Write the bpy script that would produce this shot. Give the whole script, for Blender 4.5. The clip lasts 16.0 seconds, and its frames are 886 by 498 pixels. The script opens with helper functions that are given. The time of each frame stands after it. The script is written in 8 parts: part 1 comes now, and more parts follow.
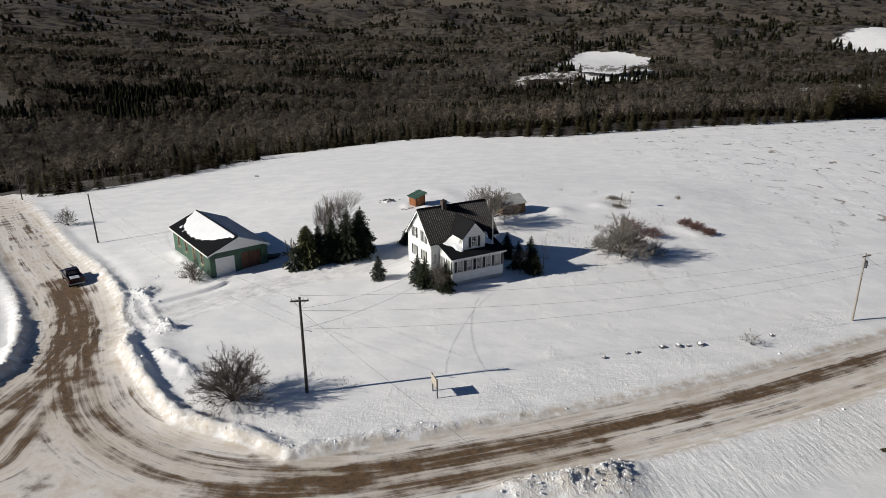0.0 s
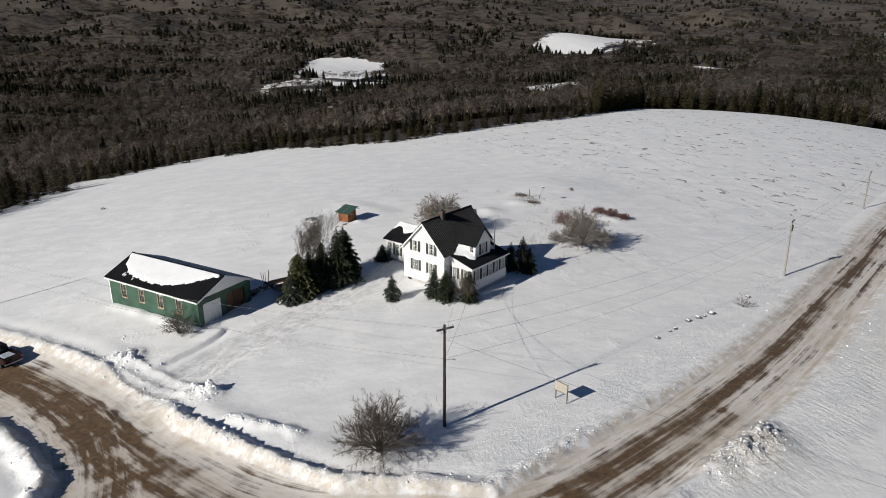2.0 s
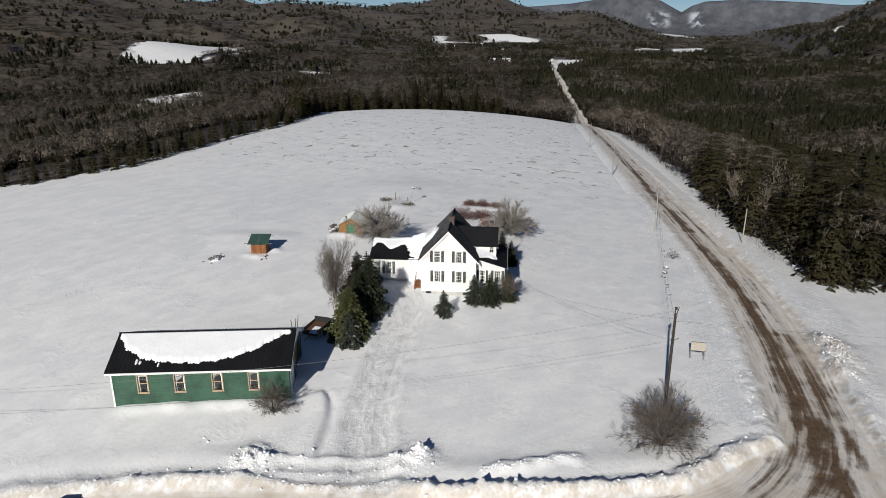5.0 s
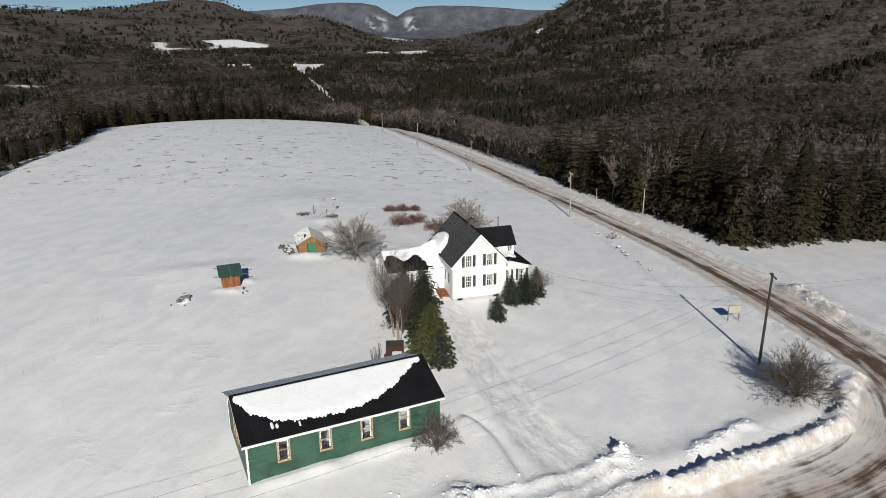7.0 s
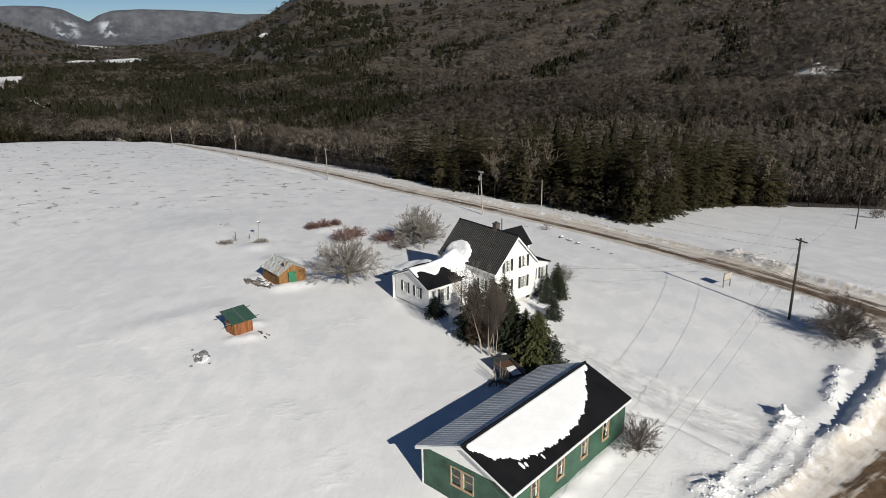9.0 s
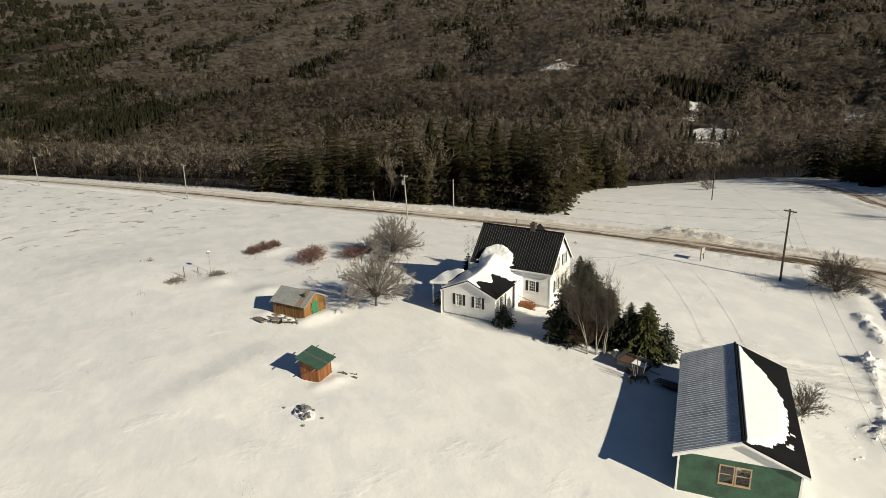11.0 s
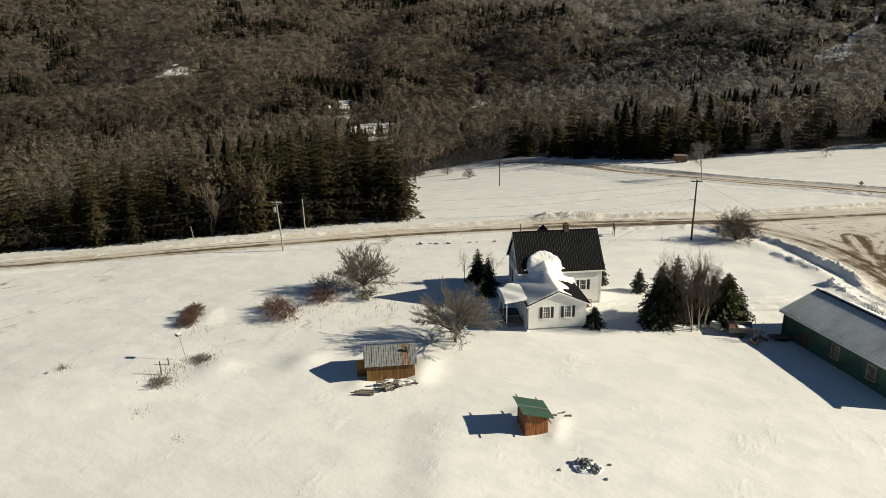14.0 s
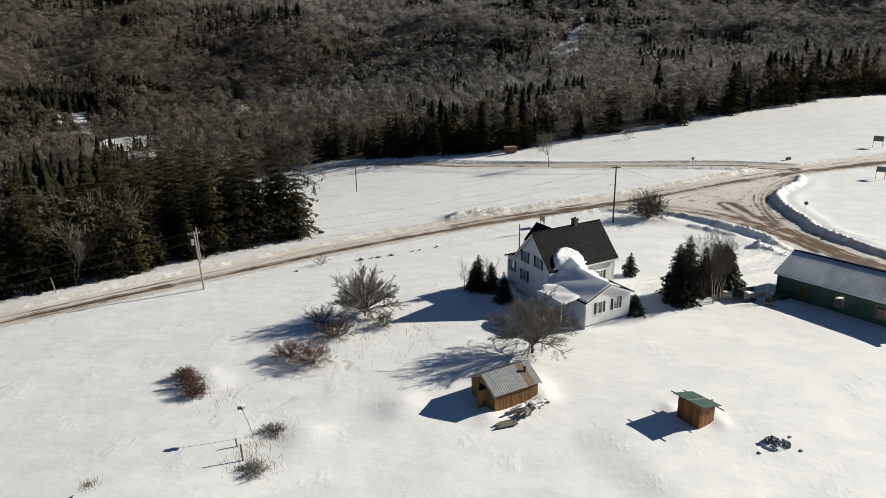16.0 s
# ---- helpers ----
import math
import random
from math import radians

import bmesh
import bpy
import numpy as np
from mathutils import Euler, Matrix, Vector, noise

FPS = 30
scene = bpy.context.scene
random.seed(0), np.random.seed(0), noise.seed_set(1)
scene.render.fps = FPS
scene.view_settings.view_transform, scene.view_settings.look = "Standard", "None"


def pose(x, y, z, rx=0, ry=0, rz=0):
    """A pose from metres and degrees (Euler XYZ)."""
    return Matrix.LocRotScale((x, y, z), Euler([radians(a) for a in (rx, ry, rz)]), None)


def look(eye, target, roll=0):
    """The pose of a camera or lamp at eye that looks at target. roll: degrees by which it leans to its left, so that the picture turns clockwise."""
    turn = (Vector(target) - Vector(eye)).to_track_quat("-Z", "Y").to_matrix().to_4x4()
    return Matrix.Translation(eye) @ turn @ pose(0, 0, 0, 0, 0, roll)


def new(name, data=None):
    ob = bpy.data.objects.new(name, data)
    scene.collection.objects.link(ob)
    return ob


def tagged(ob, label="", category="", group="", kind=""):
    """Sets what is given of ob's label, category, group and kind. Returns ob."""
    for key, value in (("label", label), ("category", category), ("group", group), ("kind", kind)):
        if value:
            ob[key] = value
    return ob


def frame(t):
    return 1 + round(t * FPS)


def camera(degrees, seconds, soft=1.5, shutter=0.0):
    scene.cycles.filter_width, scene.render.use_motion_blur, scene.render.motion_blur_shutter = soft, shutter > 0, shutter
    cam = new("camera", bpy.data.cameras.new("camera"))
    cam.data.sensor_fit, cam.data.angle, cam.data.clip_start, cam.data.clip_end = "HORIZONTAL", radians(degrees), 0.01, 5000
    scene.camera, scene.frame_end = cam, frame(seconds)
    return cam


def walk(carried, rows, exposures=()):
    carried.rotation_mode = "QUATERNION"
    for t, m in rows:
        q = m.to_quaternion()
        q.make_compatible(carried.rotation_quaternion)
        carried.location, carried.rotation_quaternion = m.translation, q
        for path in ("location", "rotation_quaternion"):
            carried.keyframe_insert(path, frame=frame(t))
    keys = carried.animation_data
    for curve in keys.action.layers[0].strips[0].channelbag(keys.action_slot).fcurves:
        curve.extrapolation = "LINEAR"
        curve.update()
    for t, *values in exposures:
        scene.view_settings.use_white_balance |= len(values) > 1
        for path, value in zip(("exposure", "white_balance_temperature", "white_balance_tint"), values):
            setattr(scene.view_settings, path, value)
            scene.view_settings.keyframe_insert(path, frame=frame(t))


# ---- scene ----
# ---------- camera ----------
cam = camera(65.3, 16.0, soft=0.6)
PATH = [
    (0, (-3.728, -80.406, 31.782), (-4.682, -69.120, 27.822), -0.40),
    (0.5, (-11.853, -80.200, 32.205), (-11.679, -68.872, 28.245), -0.30),
    (1, (-19.795, -79.194, 32.169), (-18.481, -67.926, 28.257), -0.10),
    (1.5, (-27.618, -77.346, 32.004), (-25.182, -66.264, 28.098), -0.10),
    (2, (-35.091, -74.798, 31.852), (-31.563, -64.004, 27.976), 0.00),
    (2.5, (-42.358, -71.524, 31.505), (-37.750, -61.138, 27.641), 0.10),
    (3, (-49.461, -67.697, 31.198), (-43.821, -57.827, 27.370), 0.30),
    (3.5, (-55.761, -63.067, 31.157), (-49.173, -53.797, 27.341), 0.40),
    (4, (-61.650, -57.808, 31.115), (-54.180, -49.216, 27.323), 0.40),
    (4.6, (-67.838, -50.764, 30.942), (-59.427, -43.073, 27.177), 0.29),
    (5.25, (-73.563, -42.394, 30.610), (-64.267, -35.781, 26.879), 0.08),
    (5.9, (-78.204, -33.407, 30.273), (-68.165, -27.972, 26.571), -0.15),
    (6.5, (-81.466, -24.695, 30.083), (-70.870, -20.435, 26.399), -0.30),
    (7, (-83.411, -17.150, 30.118), (-72.449, -13.946, 26.446), -0.20),
    (7.5, (-84.594, -9.387, 30.212), (-73.368, -7.263, 26.534), -0.40),
    (8, (-84.940, -1.258, 30.466), (-73.558, -0.274, 26.782), -0.50),
    (8.5, (-84.559, 6.883, 30.407), (-73.135, 6.727, 26.741), -0.60),
    (9, (-83.160, 14.743, 30.128), (-71.790, 13.501, 26.480), -0.70),
    (9.6, (-80.495, 23.885, 29.937), (-69.328, 21.378, 26.295), -0.77),
    (10.25, (-76.492, 33.379, 29.992), (-65.717, 29.543, 26.336), -0.81),
    (10.9, (-71.361, 42.315, 30.216), (-61.148, 37.196, 26.539), -0.84),
    (11.5, (-65.650, 49.950, 30.479), (-56.104, 43.692, 26.789), -0.90),
    (12, (-60.293, 55.766, 30.706), (-51.395, 48.608, 27.022), -1.10),
    (12.5, (-54.143, 60.973, 30.914), (-46.007, 52.963, 27.212), -1.10),
    (13, (-47.668, 65.469, 31.266), (-40.360, 56.709, 27.540), -1.30),
    (13.5, (-40.476, 69.246, 31.298), (-34.098, 59.802, 27.548), -1.30),
    (14, (-33.050, 72.469, 31.301), (-27.698, 62.407, 27.533), -1.10),
    (14.5, (-25.357, 74.738, 31.210), (-21.073, 64.190, 27.424), -1.20),
    (15, (-17.454, 76.182, 31.236), (-14.268, 65.256, 27.432), -1.00),
    (15.5, (-9.314, 76.683, 31.271), (-7.292, 65.487, 27.455), -0.90),
    (16, (-1.387, 76.262, 31.315), (-0.517, 64.922, 27.487), -1.10),
]
walk(cam, [(t, look(eye, aim, roll)) for t, eye, aim, roll in PATH],
     [(0, 0.02, 6500, 9), (4, -0.14, 6350, 9), (9, 0.0, 6500, 8), (11.5, 0.2, 7650, 3), (14, 0.28, 7650, 2), (16, 0.3, 6750, 5)])

# ---------- light ----------
SUN_AZ, SUN_EL = 199.8, 27.0          # where the sun stands: degrees from +x, above the ground
sun_way = Vector((math.cos(radians(SUN_AZ)) * math.cos(radians(SUN_EL)), math.sin(radians(SUN_AZ)) * math.cos(radians(SUN_EL)), math.sin(radians(SUN_EL))))
sun_data = bpy.data.lights.new("sun", "SUN")
sun_data.energy, sun_data.angle, sun_data.color = 5.0, radians(0.55), (1.0, 0.94, 0.85)
sun = new("sun", sun_data)
sun.matrix_world = look(sun_way * 300, (0, 0, 0))

world = bpy.data.worlds.new("sky")
scene.world = world
world.use_nodes = True
nt = world.node_tree
sky = nt.nodes.new("ShaderNodeTexSky")
sky.sky_type, sky.sun_disc = "NISHITA", False
sky.sun_elevation, sky.sun_rotation = radians(SUN_EL), radians(90 - SUN_AZ)
sky.air_density, sky.dust_density, sky.ozone_density, sky.altitude = 0.8, 0.0, 4.0, 3000
nt.nodes["Background"].inputs["Strength"].default_value = 0.05
nt.links.new(sky.outputs[0], nt.nodes["Background"].inputs[0])


# ---------- materials ----------
def nodes_of(name, rough=0.7, metal=0.0, base=(0.5, 0.5, 0.5)):
    m = bpy.data.materials.new(name)
    m.use_nodes = True
    n = m.node_tree.nodes
    b = n["Principled BSDF"]
    b.inputs["Roughness"].default_value, b.inputs["Metallic"].default_value = rough, metal
    b.inputs["Base Color"].default_value = (*base, 1)
    return m, m.node_tree, b


def coords(t, scale=(1, 1, 1), kind="Object"):
    c, mp = t.nodes.new("ShaderNodeTexCoord"), t.nodes.new("ShaderNodeMapping")
    mp.inputs["Scale"].default_value = scale
    t.links.new(c.outputs[kind], mp.inputs[0])
    return mp.outputs[0]


def noise_of(t, vec, scale, detail=4.0, rough=0.55):
    n = t.nodes.new("ShaderNodeTexNoise")
    n.inputs["Scale"].default_value, n.inputs["Detail"].default_value, n.inputs["Roughness"].default_value = scale, detail, rough
    t.links.new(vec, n.inputs["Vector"])
    return n.outputs["Fac"]


def ramp(t, fac, stops):
    r = t.nodes.new("ShaderNodeValToRGB")
    e = r.color_ramp.elements
    while len(e) < len(stops):
        e.new(0.5)
    for k, (p, c) in zip(e, stops):
        k.position, k.color = p, (*c, 1) if len(c) == 3 else c
    t.links.new(fac, r.inputs[0])
    return r.outputs[0]


def step(t, fac, a, b):
    m = t.nodes.new("ShaderNodeMapRange")
    m.interpolation_type = "SMOOTHSTEP"
    m.inputs["From Min"].default_value, m.inputs["From Max"].default_value = a, b
    t.links.new(fac, m.inputs[0])
    return m.outputs[0]


def mix(t, fac, a, b, how="MIX"):
    m = t.nodes.new("ShaderNodeMix")
    m.data_type, m.blend_type = "RGBA", how
    for sock, v in ((m.inputs[0], fac), (m.inputs[6], a), (m.inputs[7], b)):
        if hasattr(v, "is_linked"):
            t.links.new(v, sock)
        else:
            sock.default_value = v if not isinstance(v, tuple) else (*v, 1)
    return m.outputs[2]


def math_of(t, op, a, b=0.0):
    m = t.nodes.new("ShaderNodeMath")
    m.operation = op
    for sock, v in ((m.inputs[0], a), (m.inputs[1], b)):
        if hasattr(v, "is_linked"):
            t.links.new(v, sock)
        else:
            sock.default_value = v
    return m.outputs[0]


def relief(t, b, fac, strength, dist=0.1, chain=None):
    n = t.nodes.new("ShaderNodeBump")
    n.inputs["Strength"].default_value, n.inputs["Distance"].default_value = strength, dist
    t.links.new(fac, n.inputs["Height"])
    if chain:
        t.links.new(chain, n.inputs["Normal"])
    t.links.new(n.outputs[0], b.inputs["Normal"])
    return n.outputs[0]


def attr(t, name):
    a = t.nodes.new("ShaderNodeAttribute")
    a.attribute_name = name
    return a


def plain(name, base, rough=0.7, metal=0.0, vary=0.25, scale=3.0, stretch=(1, 1, 1), bump=0.0, fine=40.0):
    """A surface with broad blotches and a fine grain."""
    m, t, b = nodes_of(name, rough, metal)
    v = coords(t, stretch)
    big, small = noise_of(t, v, scale, 5), noise_of(t, v, fine, 3)
    f = math_of(t, "ADD", math_of(t, "MULTIPLY", big, 0.65), math_of(t, "MULTIPLY", small, 0.35))
    lo, hi = tuple(c * (1 - vary) for c in base), tuple(min(1, c * (1 + vary)) for c in base)
    t.links.new(ramp(t, f, [(0.3, lo), (0.7, hi)]), b.inputs["Base Color"])
    t.links.new(ramp(t, big, [(0.3, (rough * 0.8,) * 3), (0.7, (min(1, rough * 1.15),) * 3)]), b.inputs["Roughness"])
    if bump:
        relief(t, b, small, bump, 0.03)
    return m


def ground_material():
    m, t, b = nodes_of("snow_ground", 0.6)
    v = coords(t)
    warm = noise_of(t, v, 0.05, 5)
    fine = noise_of(t, v, 2.2, 6, 0.6)
    wind = noise_of(t, coords(t, (0.25, 0.5, 0.3)), 1.0, 5)
    crust = noise_of(t, coords(t, (0.22, 0.34, 0.3)), 1.0, 6, 0.62)
    snow = mix(t, step(t, crust, 0.40, 0.62), ramp(t, warm, [(0.3, (0.77, 0.78, 0.80)), (0.7, (0.82, 0.82, 0.82))]), (0.87, 0.87, 0.87))
    # grass and stubble that the wind has swept bare in the upper field
    sep = noise_of(t, coords(t, (0.13, 0.10, 0.1)), 1.0, 3, 0.55)
    sep2 = noise_of(t, coords(t, (0.34, 0.26, 1.0)), 1.0, 4, 0.6)
    g = math_of(t, "ABSOLUTE", math_of(t, "SUBTRACT", math_of(t, "ADD", math_of(t, "MULTIPLY", sep, 0.88), math_of(t, "MULTIPLY", sep2, 0.12)), 0.5))
    band = math_of(t, "MULTIPLY", step(t, g, 0.026, 0.006), step(t, sep2, 0.53, 0.62))
    amount = math_of(t, "MULTIPLY", band, attr(t, "grass").outputs["Fac"])
    snow = mix(t, math_of(t, "MULTIPLY", amount, 0.9), snow, (0.24, 0.20, 0.15))
    scarp = math_of(t, "MULTIPLY", step(t, math_of(t, "SUBTRACT", sep, 0.5), -0.03, 0.03), attr(t, "grass").outputs["Fac"])
    # ploughed road: packed grey snow with wheel tracks of thawed gravel
    uv = t.nodes.new("ShaderNodeUVMap")
    mp = t.nodes.new("ShaderNodeMapping")
    mp.inputs["Scale"].default_value = (0.032, 1.5, 1)
    t.links.new(uv.outputs[0], mp.inputs[0])
    streak = noise_of(t, mp.outputs[0], 1.25, 6, 0.6)
    mpb = t.nodes.new("ShaderNodeMapping")
    mpb.inputs["Scale"].default_value = (0.085, 0.42, 1)
    t.links.new(uv.outputs[0], mpb.inputs[0])
    flow = attr(t, "flow").outputs["Fac"]
    streak = math_of(t, "ADD", 0.5, math_of(t, "MULTIPLY", math_of(t, "SUBTRACT", streak, 0.5), flow))
    turns = []
    for k in ("east", "west"):
        c = t.nodes.new("ShaderNodeCombineXYZ")
        t.links.new(math_of(t, "MULTIPLY", attr(t, k + "_along").outputs["Fac"], 0.05), c.inputs[0])
        t.links.new(math_of(t, "MULTIPLY", attr(t, k + "_across").outputs["Fac"], 1.1), c.inputs[1])
        lane = step(t, math_of(t, "ABSOLUTE", attr(t, k + "_across").outputs["Fac"]), 5.0, 2.5)
        turns.append(math_of(t, "MULTIPLY", math_of(t, "SUBTRACT", noise_of(t, c.outputs[0], 1.2, 6, 0.62), 0.5), lane))
    both = math_of(t, "ADD", turns[0], turns[1])
    streak = math_of(t, "ADD", streak, math_of(t, "MULTIPLY", math_of(t, "MULTIPLY", both, math_of(t, "SUBTRACT", 1.0, flow)), 0.9))
    lain = mix(t, flow, noise_of(t, v, 0.55, 6, 0.65), noise_of(t, mpb.outputs[0], 1.0, 6, 0.65))
    blot = math_of(t, "ADD", math_of(t, "MULTIPLY", noise_of(t, v, 0.30, 6, 0.62), 0.5), math_of(t, "MULTIPLY", lain, 0.5))
    packed = ramp(t, math_of(t, "ADD", math_of(t, "MULTIPLY", streak, 0.4), math_of(t, "MULTIPLY", blot, 0.6)),
                  [(0.36, (0.40, 0.335, 0.27)), (0.46, (0.62, 0.565, 0.50)), (0.56, (0.81, 0.79, 0.765))])
    grit = ramp(t, fine, [(0.3, (0.052, 0.029, 0.012)), (0.7, (0.150, 0.090, 0.042))])
    d = math_of(t, "ADD", attr(t, "dirt").outputs["Fac"], math_of(t, "MULTIPLY", math_of(t, "SUBTRACT", streak, 0.5), 3.3))
    d = math_of(t, "ADD", d, math_of(t, "MULTIPLY", math_of(t, "SUBTRACT", blot, 0.5), 4.0))
    road_c = mix(t, math_of(t, "MULTIPLY", step(t, d, 0.16, 1.02), 0.97), packed, grit)
    edge = math_of(t, "ADD", attr(t, "road").outputs["Fac"], math_of(t, "MULTIPLY", math_of(t, "SUBTRACT", fine, 0.5), 0.7))
    col = mix(t, step(t, edge, 0.35, 0.75), snow, road_c)
    # soiled ploughed banks
    soil = math_of(t, "MULTIPLY", attr(t, "soil").outputs["Fac"], step(t, noise_of(t, v, 0.9, 6, 0.65), 0.32, 0.60))
    col = mix(t, math_of(t, "MULTIPLY", soil, 0.8), col, (0.47, 0.395, 0.30))
    # forest floor: leaf litter, brush and trampled snow
    litter = ramp(t, noise_of(t, v, 0.22, 6, 0.65), [(0.36, (0.055, 0.046, 0.037)), (0.58, (0.11, 0.094, 0.076)), (0.78, (0.17, 0.16, 0.15)), (0.9, (0.3, 0.3, 0.31))])
    fl = math_of(t, "ADD", attr(t, "wood").outputs["Fac"], math_of(t, "MULTIPLY", math_of(t, "SUBTRACT", noise_of(t, v, 0.15, 4), 0.5), 0.5))
    col = mix(t, step(t, fl, 0.4, 0.6), col, litter)
    # the drive: packed snow combed by wheels and shovels
    mp2 = t.nodes.new("ShaderNodeMapping")
    mp2.inputs["Scale"].default_value = (0.30, 1.1, 1)
    t.links.new(uv.outputs[0], mp2.inputs[0])
    comb = noise_of(t, mp2.outputs[0], 2.0, 5, 0.6)
    col = mix(t, math_of(t, "MULTIPLY", attr(t, "drive").outputs["Fac"], step(t, comb, 0.42, 0.66)), col, (0.70, 0.695, 0.69))
    t.links.new(col, b.inputs["Base Color"])
    n0 = relief(t, b, math_of(t, "MULTIPLY", comb, attr(t, "drive").outputs["Fac"]), 0.45, 0.10)
    mp3 = t.nodes.new("ShaderNodeMapping")
    mp3.inputs["Scale"].default_value, mp3.inputs["Rotation"].default_value = (1.9, 0.45, 1), (0, 0, 0.5)
    t.links.new(uv.outputs[0], mp3.inputs[0])
    ripple = math_of(t, "MULTIPLY", noise_of(t, mp3.outputs[0], 1.0, 4, 0.55), attr(t, "apron").outputs["Fac"])
    n0 = relief(t, b, ripple, 0.5, 0.18, n0)
    n0 = relief(t, b, scarp, 0.22, 0.2, n0)
    n1 = relief(t, b, math_of(t, "ADD", wind, math_of(t, "MULTIPLY", crust, 0.6)), 0.32, 0.25, n0)
    scour = noise_of(t, coords(t, (3.2, 0.9, 1.0)), 1.0, 3, 0.6)
    patch = step(t, noise_of(t, coords(t, (0.26, 0.20, 0.1)), 1.0, 4, 0.6), 0.56, 0.70)
    n1 = relief(t, b, math_of(t, "MULTIPLY", math_of(t, "MULTIPLY", scour, patch), math_of(t, "SUBTRACT", 1.0, attr(t, "road").outputs["Fac"])), 0.32, 0.13, n1)
    n2 = relief(t, b, fine, 0.25, 0.06, n1)
    n3 = relief(t, b, noise_of(t, v, 11.0, 4, 0.6), 0.18, 0.02, n2)
    rough = math_of(t, "ADD", noise_of(t, v, 2.6, 5, 0.7), math_of(t, "MULTIPLY", noise_of(t, v, 7.0, 3, 0.6), 0.4))
    relief(t, b, math_of(t, "MULTIPLY", rough, attr(t, "churn").outputs["Fac"]), 0.9, 0.16, n3)
    b.inputs["Specular IOR Level"].default_value = 0.25
    return m


def siding_material(name, base, board=0.115, soil=(0.6, 0.6, 0.58)):
    m, t, b = nodes_of(name, 0.55)
    v = coords(t)
    w = t.nodes.new("ShaderNodeTexWave")
    w.bands_direction, w.wave_profile = "Z", "SAW"
    w.inputs["Scale"].default_value = 0.314 / board / 2
    t.links.new(v, w.inputs["Vector"])
    big, fine = noise_of(t, v, 0.8, 5), noise_of(t, coords(t, (3, 3, 30)), 1.0, 4)
    f = math_of(t, "ADD", math_of(t, "MULTIPLY", big, 0.7), math_of(t, "MULTIPLY", fine, 0.3))
    c = ramp(t, f, [(0.33, soil), (0.55, base)])
    c = mix(t, math_of(t, "MULTIPLY", step(t, w.outputs["Fac"], 0.93, 1.0), 0.35), c, tuple(x * 0.55 for x in base))
    t.links.new(c, b.inputs["Base Color"])
    relief(t, b, w.outputs["Fac"], 0.5, 0.02)
    return m


def leaf_material(name, lo, hi, rough=0.75, frost=0.0, thin=0.0):
    """Foliage and twigs: each tree has its own tint, each clump its own shade."""
    m, t, b = nodes_of(name, rough)
    geo = t.nodes.new("ShaderNodeNewGeometry")
    f = math_of(t, "ADD", math_of(t, "MULTIPLY", attr(t, "tint").outputs["Fac"], 0.6), math_of(t, "MULTIPLY", geo.outputs["Random Per Island"], 0.4))
    c = ramp(t, f, [(0.05, lo), (0.95, hi)])
    if frost:
        c = mix(t, math_of(t, "MULTIPLY", step(t, noise_of(t, coords(t), 1.6, 4), 0.55, 0.7), frost), c, (0.75, 0.77, 0.8))
    t.links.new(c, b.inputs["Base Color"])
    b.inputs["Specular IOR Level"].default_value = 0.2
    if thin:
        # sprays of needles with gaps between them
        air, y = t.nodes.new("ShaderNodeBsdfTransparent"), t.nodes.new("ShaderNodeMixShader")
        t.links.new(step(t, noise_of(t, coords(t), 5.0, 3, 0.65), thin - 0.09, thin + 0.06), y.inputs[0])
        t.links.new(air.outputs[0], y.inputs[1])
        t.links.new(b.outputs[0], y.inputs[2])
        t.links.new(y.outputs[0], t.nodes["Material Output"].inputs["Surface"])
    return m


def soft_leaf_material(name, lo, hi, thin=0.0, fine=(2.3, 2.3, 0.55)):
    """Woods seen from afar: fine sprays that let light through, rounded by the crown they belong to."""
    m = bpy.data.materials.new(name)
    m.use_nodes = True
    t = m.node_tree
    t.nodes.remove(t.nodes["Principled BSDF"])
    geo = t.nodes.new("ShaderNodeNewGeometry")
    f = math_of(t, "ADD", math_of(t, "MULTIPLY", attr(t, "tint").outputs["Fac"], 0.84), math_of(t, "MULTIPLY", geo.outputs["Random Per Island"], 0.16))
    c = ramp(t, f, [(0.05, lo), (0.95, hi)])
    a, b, x = t.nodes.new("ShaderNodeBsdfDiffuse"), t.nodes.new("ShaderNodeBsdfTranslucent"), t.nodes.new("ShaderNodeMixShader")
    x.inputs[0].default_value = 0.45
    def vec(op, p, q=None, k=None):
        n = t.nodes.new("ShaderNodeVectorMath")
        n.operation = op
        t.links.new(p, n.inputs[0])
        if q is not None:
            t.links.new(q, n.inputs[1])
        if k is not None:
            n.inputs["Scale"].default_value = k
        return n.outputs[0]
    dome = vec("NORMALIZE", vec("ADD", attr(t, "dome").outputs["Vector"], vec("SCALE", geo.outputs["Normal"], None, 0.25)))
    for n, k in ((a, 1), (b, 2)):
        t.links.new(c, n.inputs["Color"])
        t.links.new(dome, n.inputs["Normal"])
        t.links.new(n.outputs[0], x.inputs[k])
    last = x.outputs[0]
    if thin:
        # bare sprays are mostly air between hair-thin twigs
        air, y = t.nodes.new("ShaderNodeBsdfTransparent"), t.nodes.new("ShaderNodeMixShader")
        twigs = noise_of(t, coords(t, fine), 1.0, 3, 0.65)
        t.links.new(step(t, twigs, thin - 0.11, thin + 0.07), y.inputs[0])
        t.links.new(last, y.inputs[1])
        t.links.new(air.outputs[0], y.inputs[2])
        last = y.outputs[0]
    t.links.new(last, t.nodes["Material Output"].inputs["Surface"])
    return m


